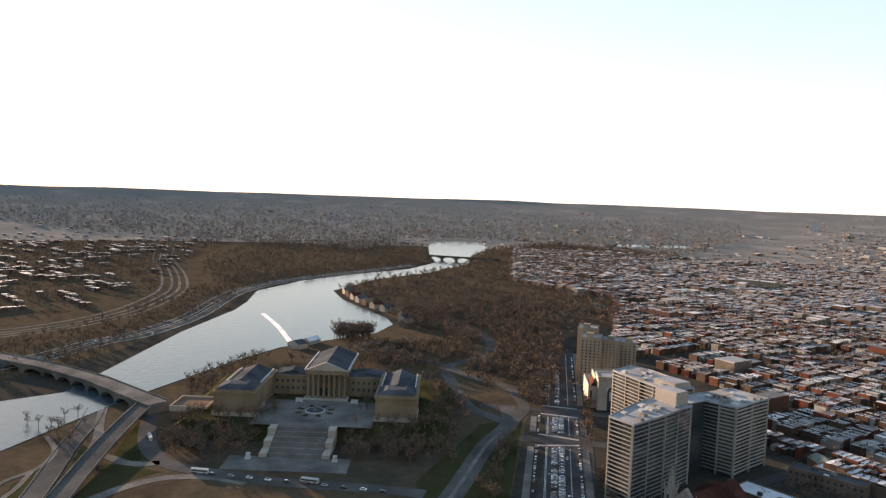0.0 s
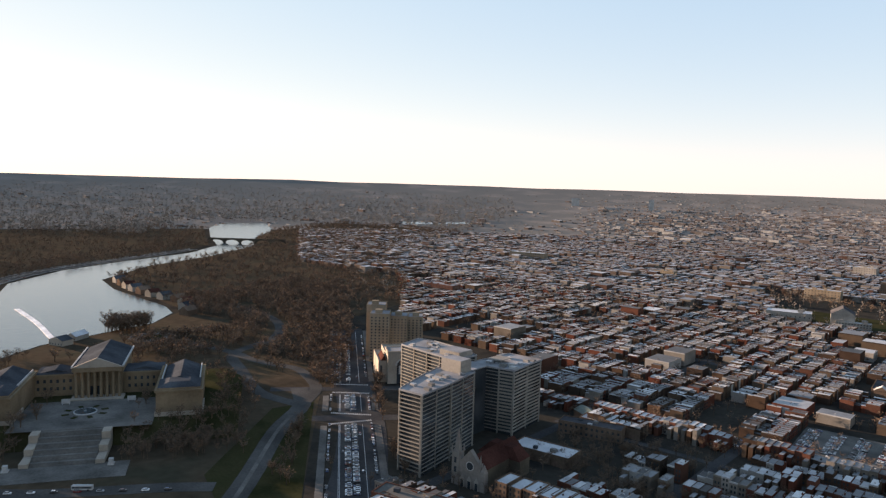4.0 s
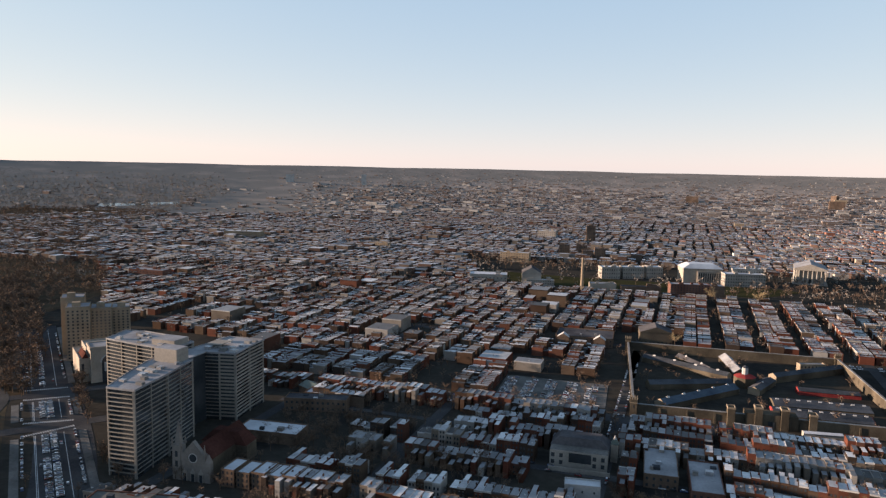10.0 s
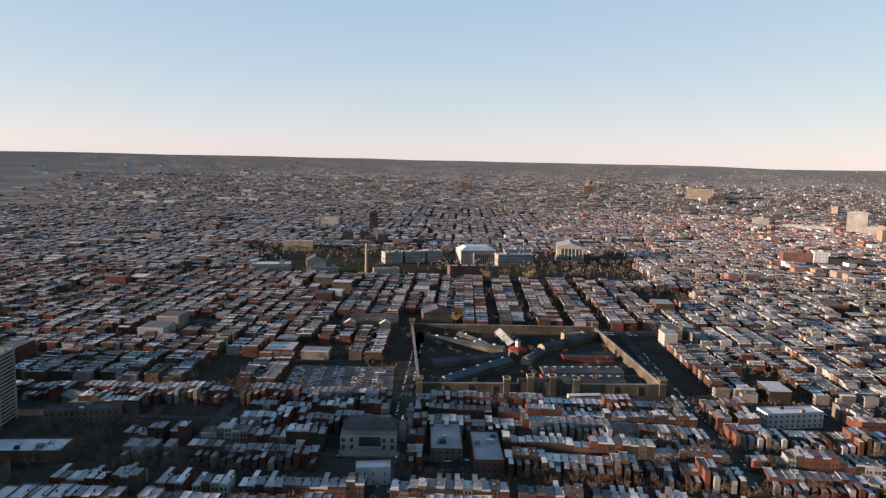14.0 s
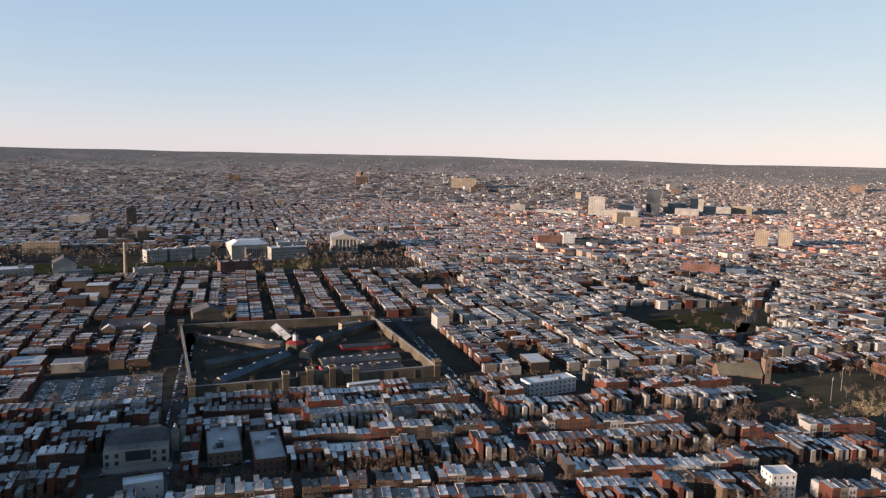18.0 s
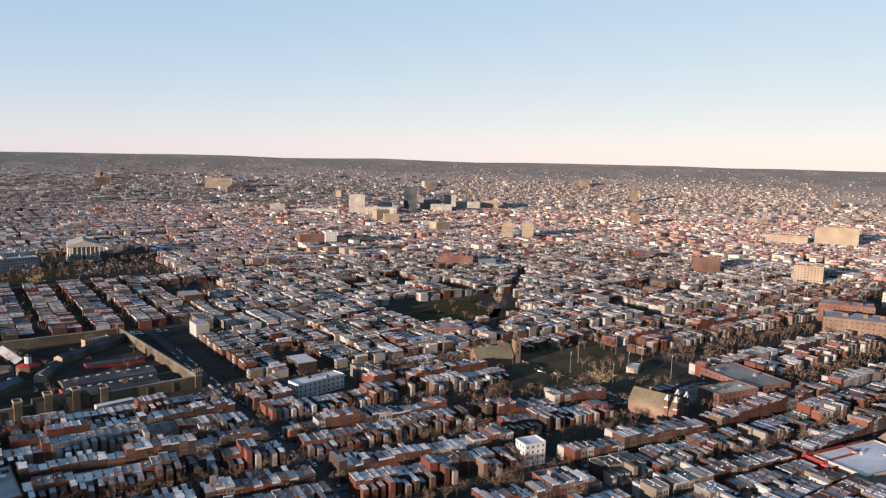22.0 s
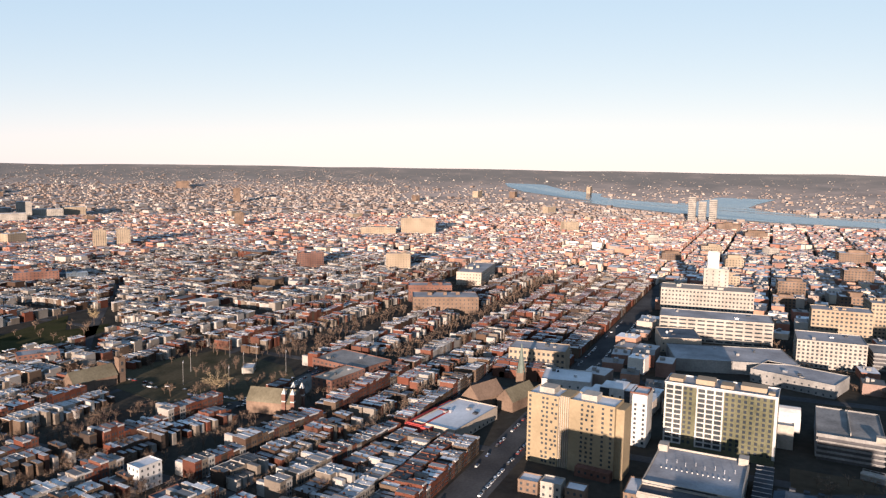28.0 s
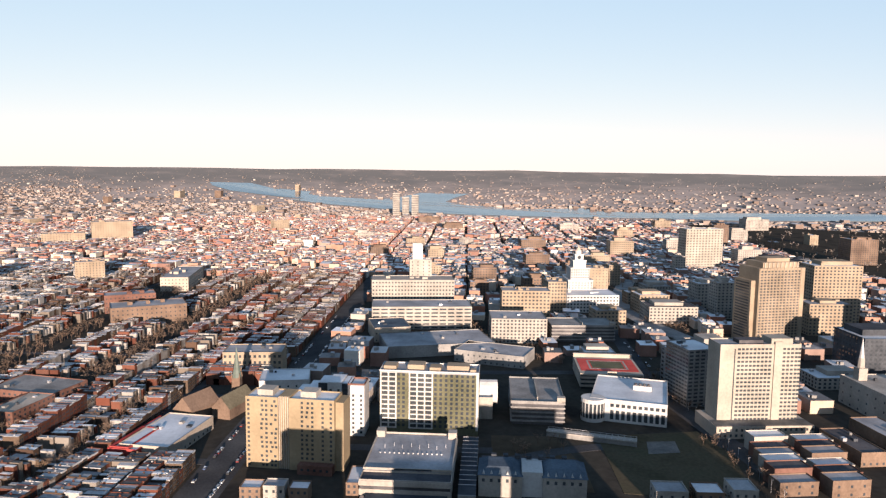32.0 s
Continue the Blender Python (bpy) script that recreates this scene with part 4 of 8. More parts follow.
def building(name, label, category, x, y, turn, w, d, h, mats, floors=0, cols=(0, 0, 0, 0), win=(1.4, 1.6), z0=0.0, sill=1.2, group="", pitch=None, parapet=0.9, foot=0.0, ribbon=False):
    """A flat-roofed block: walls, parapet, roof, and each window a pane of its own. cols: windows on the front, right, back, left."""
    m_wall, m_roof = mats[:2]
    TAKEN.append((x, y, max(w, d) * 0.6))
    t = thing(name, label, category, pose(x, y, z0, 0, 0, turn), group)
    part("wall", Solid().box(-w / 2, w / 2, -d / 2, d / 2, -0.3, h), t, mats=(m_wall,))
    part("parapet", Solid().ring(-w / 2 - 0.1, w / 2 + 0.1, -d / 2 - 0.1, d / 2 + 0.1, h, h + parapet, 0.4), t, mats=(m_wall,))
    part("roof", Solid().box(-w / 2 + 0.3, w / 2 - 0.3, -d / 2 + 0.3, d / 2 - 0.3, h, h + 0.15), t, mats=(m_roof,))
    if w * d > 300 and 900 <= math.hypot(x, y) < 2400:
        rr, s = random.Random(int(x * 7 + y)), Solid()
        for i in range(4):
            u, v, a = rr.uniform(-0.36, 0.36) * w, rr.uniform(-0.34, 0.34) * d, rr.uniform(1.2, 3.6)
            s.box(u - a, u + a, v - a * 0.7, v + a * 0.7, h + 0.1, h + rr.uniform(1.4, 4.2))
        tagged(part("roof_plant", s, t, mats=(m_wall,)), kind="stuff")
    if w * d > 420 and math.hypot(x, y) < 900:
        rr = random.Random(int(x * 7 + y))
        for i in range(3):
            u, v, a = rr.uniform(-0.36, 0.36) * w, rr.uniform(-0.34, 0.34) * d, rr.uniform(0.8, 2.4)
            part("roof_unit", Solid().box(u - a, u + a, v - a * 0.8, v + a * 0.8, h + 0.1, h + rr.uniform(1.0, 2.6)), t, mats=((M_METAL, M_CONC, M_SLATE)[i],))
    if floors:
        pane = Solid().box(-win[0] / 2, win[0] / 2, -0.07, 0.02, 0, win[1]).mesh("window", M_GLASS)
        step = pitch or (h - foot) / floors
        for face, count in enumerate(cols):
            span = w if face % 2 == 0 else d
            if ribbon and count:
                px, py, rz = ((0, -d / 2, 0), (w / 2, 0, 90), (0, d / 2, 180), (-w / 2, 0, -90))[face]
                for f in range(floors):
                    s = Solid()
                    for i in range(count):
                        u = -span / 2 + (i + 0.5) * span / count
                        s.box(u - win[0] / 2, u + win[0] / 2, -0.07, 0.02, 0, win[1])
                    tagged(part("window_band", s, t, m=pose(px, py, foot + f * step + sill, 0, 0, rz), mats=(M_GLASS,)), kind="stuff")
                continue
            for i in range(count):
                u = -span / 2 + (i + 0.5) * span / count
                px, py, rz = ((u, -d / 2, 0), (w / 2, u, 90), (-u, d / 2, 180), (-w / 2, -u, -90))[face]
                for f in range(floors):
                    part("window", pane, t, m=pose(px, py, foot + f * step + sill, 0, 0, rz))
    return t


def curved_flats(name, label, poly, h, floors, banded, group, seed):
    """Flats over a polygon: dark glazing behind a slab on every floor; banded sides carry pale rails."""
    t = thing(name, label, "apartment tower", pose(*poly[0], 0), group)
    ox, oy = poly[0]
    poly = [Vector((x - ox, y - oy)) for x, y in poly]
    n = len(poly)
    mid = sum(poly, Vector((0, 0))) / n
    inner = [p + (mid - p).normalized() * 1.5 for p in poly]
    part("glazing", Solid().prism(inner, -0.2, h - 0.4), t, "dark glazing behind the balconies", mats=(M_GLASS,))
    step = (h - 3.0) / floors
    slab = Solid().prism(poly, 0, 0.3)
    rng = random.Random(seed)
    for i in range(n):
        p, q = poly[i], poly[(i + 1) % n]
        d = (q - p).normalized()
        o = Vector((-d.y, d.x)) * 0.15
        if banded[i]:
            slab.prism((p, q, q + o, p + o), 0.3, 0.3 + banded[i])
    slab = slab.mesh("balcony", M_FLATS)
    for f in range(1, floors + 1):
        part("balcony", slab, t, m=pose(0, 0, f * step))
    for i in range(n):
        p, q = poly[i], poly[(i + 1) % n]
        d = (q - p).normalized()
        o = Vector((-d.y, d.x))
        k = max(1, int((q - p).length // 15))
        for j in range(k):
            c = p.lerp(q, j / k) + o * (0.1 if j == 0 else 0.4)
            half = 0.9 if j == 0 else 0.35
            a, b = c - d * (0 if j == 0 else half), c + d * half
            part("pier", Solid().prism((a, b, b + o * 1.5, a + o * 1.5), -0.2, h - 0.6), t, mats=(M_FLATS,))
    rf = Solid().prism(poly, h - 0.5, h)
    for i in range(n):
        p, q = poly[i], poly[(i + 1) % n]
        d = (q - p).normalized()
        o = Vector((-d.y, d.x)) * 0.3
        part("parapet", Solid().prism((p, q, q + o, p + o), h, h + 0.8), t, mats=(M_GREYROOF,))
    part("roof", rf, t, mats=(M_GREYROOF,))
    for i in range(16):
        c = mid.lerp(poly[i % n], rng.uniform(0.1, 0.75))
        w, d = rng.uniform(0.8, 2.6), rng.uniform(0.8, 2.2)
        part("roof_unit", Solid().box(c.x - w, c.x + w, c.y - d, c.y + d, h, h + rng.uniform(0.8, 2.2)), t, mats=((M_METAL, M_CONC, M_WHITE)[i % 3],))
    return t


# the curved cluster of flats beside the avenue
g = "flats by the avenue"
ta = curved_flats("apartment_tower", "tall concrete flats with balconies facing the avenue", ((-320, 332), (-300, 333), (-305, 368), (-312, 402), (-342, 407), (-333, 370)), 54, 19, (0.4, 0.22, 0, 0, 0.3, 0.3), g, 1)
tb = curved_flats("apartment_tower", "rear wing of pale flats lit by low sun", ((-408, 425), (-376, 420), (-346, 417), (-342, 442), (-361, 450), (-398, 455), (-414, 452)), 54, 19, (0.45, 0.45, 0.45, 0, 0.4, 0.4, 0.4), g, 2)
tc = curved_flats("apartment_tower", "wing of white banded flats beside the church", ((-342, 430), (-316, 435), (-303, 438), (-306, 460), (-308, 482), (-338, 480)), 50, 18, (0, 1.1, 1.1, 1.1, 1, 0), g, 3)
for t, x0, x1, y0, y1, z in ((ta, -14, 4, 58, 70, 9), (tb, 42, 62, 0, 16, 4), (tc, 8, 20, 16, 30, -1.5)):
    ph = part("penthouse", Solid().box(x0, x1, y0, y1, 53, 54 + z), t, "pale rendered penthouse on the roof", mats=(M_PALE,))
    part("roof", Solid().box(x0 + 0.3, x1 - 0.3, y0 + 0.3, y1 - 0.3, 54 + z, 54.2 + z), ph, mats=(M_GREYROOF,))
lk = thing("link_block", "dark glazed link between the flats", "apartment tower", pose(-334, 418, 0), g)
part("glazing", Solid().box(-10, 8, -14, 16, -0.2, 50), lk, mats=(M_GLASS,))
part("roof", Solid().box(-11, 9, -15, 17, 50, 50.8), lk, mats=(M_GREYROOF,))

# the museum on its hill
MUS = pose(-518, 217, 0, 0, 0, 57.3)


def museum():
    hill = Solid()
    hill.prism(((-112, -22), (104, -22), (112, 140), (-120, 140)), -0.4, 12.0, 0, shrink=0.87)
    single("hill", hill, (M_GRASS,), "grassy mound under the museum", "hill", MUS, kind="structure")
    t = thing("museum", "golden stone museum with temple fronts and dark roofs", "museum", MUS @ pose(0, 0, 12))
    for x0, x1 in ((-79, -47), (47, 79)):
        m = (x0 + x1) / 2
        wg = part("wing", Solid().box(x0, x1, 0, 72, 0, 19), t, mats=(M_GOLD,))
        part("plinth", Solid().box(x0 - 1, x1 + 1, -1, 30, 0, 3), wg, mats=(M_LIME,))
        part("cornice", Solid().ring(x0 - 0.9, x1 + 0.9, -0.9, 72.9, 17.8, 19.2, 1.4), wg, mats=(M_GOLD,))
        part("attic", Solid().box(x0 + 1, x1 - 1, 0.6, 24, 19.2, 20.6), wg, mats=(M_GOLD,))
        part("roof", Solid().prism(((x0 + 1, 0.6), (x1 - 1, 0.6), (x1 - 1, 26), (x0 + 1, 26)), 20.6, 23.4, shrink=0.5), wg, mats=(M_SLATE,))
        part("roof", Solid().gable(x0 + 3, x1 - 3, 20, 72, 19.2, 24.5, 0, 1), wg, mats=(M_SLATE, M_SLATE))
        for sx in (-1, 1):
            part("roof_rail", Solid().prism(((m + sx * 13.4, 22), (m + sx * 14.2, 22), (m + sx * 14.2, 72), (m + sx * 13.4, 72))[::1], 19.2, 20.6), wg, "pale coping along the roof", mats=(M_WHITE,))
        for i in range(6):
            part("pilaster", Solid().box(x0 + 2.2 + i * 5.2, x0 + 3.6 + i * 5.2, -0.35, 0.1, 3, 17.8), wg, mats=(M_GOLD,))
    lk = part("gallery", Solid().box(-47, 47, 66, 92, 0, 17), t, mats=(M_GOLD,))
    part("cornice", Solid().box(-47, 47, 65.2, 66, 15.6, 17.2), lk, mats=(M_GOLD,))
    part("roof", Solid().box(-47, 47, 66.5, 91.5, 17, 17.6), lk, mats=(M_SLATE,))
    part("skylight", Solid().gable(-44, -22, 70, 88, 17.6, 20), lk, mats=(M_SLATE,))
    part("skylight", Solid().gable(22, 44, 70, 88, 17.6, 20), lk, mats=(M_SLATE,))
    cb = part("temple", Solid().box(-17, 17, 61, 122, 0, 25), t, mats=(M_GOLD,))
    part("entablature", Solid().box(-18, 18, 52.5, 61, 21.5, 25), cb, mats=(M_GOLD,))
    part("pediment", Solid().gable(-18.4, 18.4, 52, 54, 25, 32.5), cb, mats=(M_LIME,))
    part("roof", Solid().gable(-18, 18, 54, 122, 25, 32), cb, mats=(M_SLATE,))
    for sx in (-1, 1):
        part("roof_edge", Solid().box(sx * 18.4 - 0.6, sx * 18.4 + 0.6, 54, 122, 24.4, 25.8), cb, "pale stone roof edge", mats=(M_WHITE,))
    for i in range(8):
        col = part("column", Solid().tube(-15.6 + i * 31.2 / 7, 54.5, 1.0, 20.6, 1.15, 0.95, 12), cb, mats=(M_GOLD,))
        part("capital", Solid().box(-16.9 + i * 31.2 / 7, -14.3 + i * 31.2 / 7, 53.2, 55.8, 20.6, 21.5), col, mats=(M_GOLD,))
    part("podium", Solid().box(-19, 19, 49, 61, 0, 1.0), cb, mats=(M_LIME,))
    for i in range(3):
        part("door", Solid().box(-7.5 + i * 6, -4.5 + i * 6, 60.8, 61.05, 1, 8), cb, "dark bronze door", mats=(M_GLASS,))
    for i in range(6):
        for sx in (-1, 1):
            u = sx * (21.5 + i * 4.6)
            for z in (4.5, 10.5):
                part("window", Solid().box(u - 0.9, u + 0.9, 65.9, 66.05, z, z + 2.6), lk, mats=(M_GLASS,))
    single("pavement", Solid().box(-46, 46, -18, 48, 12, 12.35), (M_PAVE,), "pale paved court with a round fountain", "pavement", MUS, kind="structure")
    single("pavement", Solid().box(-50, 36, -78, -52, 0, 0.35), (M_PAVE,), "pale forecourt at the foot of the steps", "pavement", MUS, kind="structure")
    st = thing("stairs", "broad pale stone steps up to the museum", "stairs", MUS)
    for i in range(36):
        j = i // 6
        part("step", Solid().box(-24, 15, -54 + i * 0.62 + j * 2.3, -17.5, i / 3, i / 3 + 1 / 3), st, mats=(M_PAVE,))
    for x0 in (-29.5, 15.1):
        part("side_wall", Solid().box(x0, x0 + 5.5, -54, -18, 0, 3).box(x0, x0 + 5.5, -40, -18, 3, 7.5).box(x0, x0 + 5.5, -28, -18, 7.5, 12.6), st, mats=(M_LIME,))
    for x0 in (-36, 25):
        pd = thing("pedestal", "pale stone pedestal beside the steps", "pedestal", MUS @ pose(x0, -57, 0.35))
        part("base", Solid().box(-2, 2, -2, 2, 0, 1), pd, mats=(M_WHITE,))
        part("die", Solid().box(-1.4, 1.4, -1.4, 1.4, 1, 4), pd, mats=(M_WHITE,))
    f = thing("fountain", "round fountain with a pale stone rim", "fountain", MUS @ pose(-3, 19, 12.35))
    part("basin", Solid().tube(0, 0, 0, 0.7, 8, 8, 28), f, mats=(M_WHITE,))
    part("water", Solid().tube(0, 0, 0.7, 0.75, 7.3, 7.3, 28), f, mats=(M_WATER,))
    part("jet_base", Solid().tube(0, 0, 0.75, 1.6, 1.2, 0.8, 10), f, mats=(M_CONC,))
    for a in range(8):
        part("planter", Solid().box(11, 16, -1.6, 1.6, 0, 0.25), f, m=pose(0, 0, 0, 0, 0, a * 45 + 22), mats=(M_GRASS,))
    for x0 in (-20, 26):
        bn = thing("banner_screen", "bright white screen on the court", "screen", MUS @ pose(x0, 40, 12.35))
        part("panel", Solid().box(-3, 3, -0.15, 0.15, 0.8, 4.4), bn, mats=(M_WHITE,))
        part("leg", Solid().box(-2.6, -2.3, -0.3, 0.3, 0, 0.8).box(2.3, 2.6, -0.3, 0.3, 0, 0.8), bn, mats=(M_METAL,))
    tr = thing("terrace", "walled terrace beside the museum wing", "terrace", MUS @ pose(-104, 28, 0))
    part("floor_slab", Solid().box(-14, 14, -12, 16, 2, 12.3), tr, mats=(M_BROWN,))
    part("terrace_wall", Solid().ring(-15, 15, -13, 17, 9, 13.6, 1.0), tr, mats=(M_LIME,))


museum()

# ---- the river side ----


def arch_bridge(name, label, line, width, deck, spans, mat):
    """A bridge of arches along a straight line: deck, parapets, and each pier and arch of its own."""
    (x0, y0), (x1, y1) = line
    n = math.hypot(x1 - x0, y1 - y0)
    t = thing(name, label, "bridge", pose(x0, y0, 0, 0, 0, math.degrees(math.atan2(y1 - y0, x1 - x0))))
    part("deck", Solid().box(0, n, -width / 2, width / 2, deck - 1.2, deck), t, mats=(mat,))
    for s in (-1, 1):
        part("parapet", Solid().box(0, n, s * width / 2 - 0.3, s * width / 2 + 0.3, deck, deck + 1.0), t, mats=(mat,))
    step = n / spans
    for i in range(spans + 1):
        part("pier", Solid().box(i * step - 1.8, i * step + 1.8, -width / 2 + 0.5, width / 2 - 0.5, -0.5, deck - 1.2), t, mats=(mat,))
    for i in range(spans):
        s = Solid()
        c, r = (i + 0.5) * step, step / 2 - 1.8
        pts = [(c + r * math.cos(math.pi * k / 10), (deck - 3.0) * math.sin(math.pi * k / 10)) for k in range(11)]
        for (u0, v0), (u1, v1) in zip(pts, pts[1:]):
            for sy in (-1, 1):
                y = sy * (width / 2 - 0.6)
                q = ((u0, y, v0), (u1, y, v1), (u1, y, deck - 1.2), (u0, y, deck - 1.2))
                s.face(q if sy > 0 else q[::-1])
            s.face(((u0, -width / 2 + 0.6, v0), (u1, -width / 2 + 0.6, v1), (u1, width / 2 - 0.6, v1), (u0, width / 2 - 0.6, v0)))
        part("arch", s, t, mats=(mat,))
    return t


arch_bridge("road_bridge", "pale concrete road bridge curving over the river", ((-625, 122), (-727, 88)), 20, 8, 4, M_PAVE)
arch_bridge("road_bridge", "pale concrete road bridge over the river", ((-727, 88), (-795, 56)), 20, 8, 3, M_PAVE)
arch_bridge("road_bridge", "pale concrete viaduct on the far bank", ((-795, 56), (-870, 8)), 20, 8, 3, M_PAVE)
arch_bridge("railway_bridge", "dark stone bridge with round arches over the river bend", ((-1790, 1090), (-1630, 1230)), 12, 12, 5, M_STONE)
strip("dam", ((-842, 320), (-950, 342), (-1058, 357)), 6, M_FOAM, "white water falling over the low dam", 0.9, "dam")


def gabled(name, label, category, x, y, turn, w, d, h, rise, m_wall, m_roof, group="", chim=False):
    t = thing(name, label, category, pose(x, y, 0, 0, 0, turn), group)
    part("wall", Solid().box(-w / 2, w / 2, -d / 2, d / 2, -0.3, h), t, mats=(m_wall,))
    part("roof", Solid().gable(-w / 2 - 0.4, w / 2 + 0.4, -d / 2 - 0.4, d / 2 + 0.4, h, h + rise, 0, 1), t, mats=(m_roof, m_wall))
    for i in range(max(1, int(w // 4))):
        u = -w / 2 + (i + 0.5) * w / max(1, int(w // 4))
        part("window", Solid().box(u - 0.6, u + 0.6, -d / 2 - 0.06, -d / 2 + 0.02, 1.2, 3.0), t, mats=(M_GLASS,))
    if chim:
        part("chimney", Solid().box(w * 0.2, w * 0.2 + 0.9, 0, 0.9, h, h + rise + 1.2), t, mats=(M_RED,))
    return t


gabled("waterworks_pavilion", "dark roofed stone waterworks pavilion by the dam", "pavilion", -816, 318, 20, 20, 14, 6, 4, M_LIME, M_SLATE)
gabled("waterworks_pavilion", "pale roofed waterworks pavilion by the river", "pavilion", -832, 342, 30, 12, 22, 5, 4, M_PALE, M_SILVER)
for i in range(11):
    a = i / 10
    bx, by = -1215 + 330 * a, 562 - 26 * math.sin(a * 3.14) - 62 * max(0, a - 0.75) * 4
    gabled("boathouse", "small pale boathouse with a steep roof", "boathouse", bx, by + 8, 176 + 20 * a, 15, 18, 7, 5, (M_PALE, M_BROWN, M_LIME)[i % 3], (M_SLATE, M_BROWN, M_MAROON)[i % 3], "boathouses on the river", True)
sheet("road", [(-788 + 26 * math.cos(k * 0.3927), 407 + 26 * math.sin(k * 0.3927)) for k in range(16)], M_PAVE, "paved traffic circle behind the museum", 0.22, "road")
sheet("lawn", [(-788 + 13 * math.cos(k * 0.5236), 407 + 13 * math.sin(k * 0.5236)) for k in range(12)], M_GRASS, "round lawn inside the traffic circle", 0.35, "lawn")
sheet("road", ((-610, 300), (-575, 330), (-590, 370), (-650, 352), (-670, 310)), M_PAVE, "pale parking court behind the museum", 0.2, "car park")
forest("island_trees", scatter([(-842 + 24 * math.cos(k * 0.6283), 404 + 26 * math.sin(k * 0.6283)) for k in range(10)], 64, 21), "dense round clump of brown trees by the river", 210, 7, 23, 15, 0.016)
forest("museum_trees", scatter(((-560, 340), (-640, 310), (-760, 330), (-780, 380), (-700, 420), (-600, 415)), 60, 22) + scatter(((-640, 70), (-560, 60), (-590, 30), (-650, 20)), 14, 25) +
       scatter(((-640, 150), (-720, 165), (-800, 262), (-780, 275), (-700, 200)), 90, 26), "bare trees behind the museum and on the bank", 80, 7, 12, 17, 0.02)

# ---- the avenue: kerbs, crossings and cars ----
AV_DIR = Vector((-0.751, 0.66))
AV_SIDE = Vector((0.66, 0.751))
AV_TURN = math.degrees(math.atan2(AV_DIR.y, AV_DIR.x))


def on_avenue(along, across):
    p = Vector((-307, 282)) + AV_DIR * along + AV_SIDE * across
    return p.x, p.y


def crossing(along, length, skew=0.0):
    t = thing("crosswalk", "white striped crosswalk over the avenue", "crosswalk", pose(*on_avenue(along, 0), 0, 0, 0, AV_TURN + skew), kind="structure")
    k = int(length // 1.5)
    for i in range(k):
        u = -length / 2 + i * 1.5
        part("stripe", Solid().box(-1.6, 1.6, u, u + 0.75, 0.1, 0.15), t, mats=(M_PAINT,))


for along, length, skew in ((138, 33, 14), (158, 33, -12), (216, 34, -8), (242, 34, -8)):
    crossing(along, length, skew)
for off, wd in ((-9.0, 0.35), (-8.2, 0.35), (9.0, 0.35), (0.0, 0.3)):
    for a0, a1 in ((0, 132), (164, 210), (248, 470)):
        if off or a0:
            strip("road_line", (on_avenue(a0, off), on_avenue(a1, off)), wd, M_PAINT, "white painted lane line on the avenue", 0.16, "road marking")
for s in (-1, 1):
    for a0, a1 in ((-60, 130), (166, 208), (252, 480)):
        strip("pavement", (on_avenue(a0, s * 20.5), on_avenue(a1, s * 20.5)), 5, M_PAVE, "pale concrete pavement beside the avenue", 0.28, "pavement")
strip("road", (on_avenue(148, -60), on_avenue(148, 90)), 13, M_ASPH, "cross street over the avenue", 0.14)
strip("road", (on_avenue(229, -70), on_avenue(229, 60)), 12, M_ASPH, "cross street over the avenue", 0.14)


def car_kind(seed):
    """A parked car with its parts, built once."""
    t = thing("parked_car", ("parked saloon car in the street", "parked high-roofed car in the street")[seed % 2], "car", pose(0, 0, -500), "parked cars")
    h = 0.0 if seed % 2 == 0 else 0.22
    body = part("body", Solid().prism(((-2.2, -0.88), (2.2, -0.88), (2.2, 0.88), (-2.2, 0.88)), 0.3, 0.85 + h, shrink=0.96), t, mats=(M_CAR,))
    part("cabin", Solid().prism(((-1.7, -0.8), (1.0, -0.8), (1.0, 0.8), (-1.7, 0.8)), 0.85 + h, 1.42 + h, 0, 1, shrink=0.78), t, "dark glass cabin", mats=(M_GLASS, M_CAR))
    for x in (-1.4, 1.4):
        part("wheel", Solid().box(x - 0.33, x + 0.33, -0.9, -0.7, 0, 0.66).box(x - 0.22, x + 0.22, -0.92, -0.9, 0.1, 0.55), t, mats=(M_RUBBER,))
        part("wheel", Solid().box(x - 0.33, x + 0.33, 0.7, 0.9, 0, 0.66).box(x - 0.22, x + 0.22, 0.9, 0.92, 0.1, 0.55), t, mats=(M_RUBBER,))
    return t


CARS = [car_kind(0), car_kind(1)]
MORE_CARS = []
car_rng = random.Random(40)


def park(x, y, turn, z=0.12, own=True):
    if own:
        copy_thing(CARS[car_rng.randrange(2)], pose(x, y, z, 0, 0, turn + car_rng.uniform(-3, 3)))
    else:
        MORE_CARS.append((x, y, turn + car_rng.uniform(-3, 3), z))


for i in range(44):
    a = 6 + i * 2.9
    for off in (-2.6, 2.6):
        if car_rng.random() < 0.8:
            park(*on_avenue(a, off), AV_TURN + 90, own=a < 105)
for i in range(75):
    a = -20 + i * 6.3
    for off in (-16.2, 15.8):
        if car_rng.random() < 0.62 and not 134 < a < 164 and not 208 < a < 250:
            park(*on_avenue(a, off), AV_TURN, own=False)
for i in range(70):
    a = 255 + i * 2.9
    for off in (-12.5, -1.0):
        if car_rng.random() < 0.75:
            park(*on_avenue(a, off), AV_TURN + 90, own=False)
for i in range(14):
    a = 168 + i * 2.9
    for off in (-2.6, 2.6):
        if car_rng.random() < 0.8:
            park(*on_avenue(a, off), AV_TURN + 90, own=False)
for a, off in ((40, 7), (75, -6), (110, 6.5), (190, -6), (265, 7), (320, -6)):
    park(*on_avenue(a, off), AV_TURN, own=False)
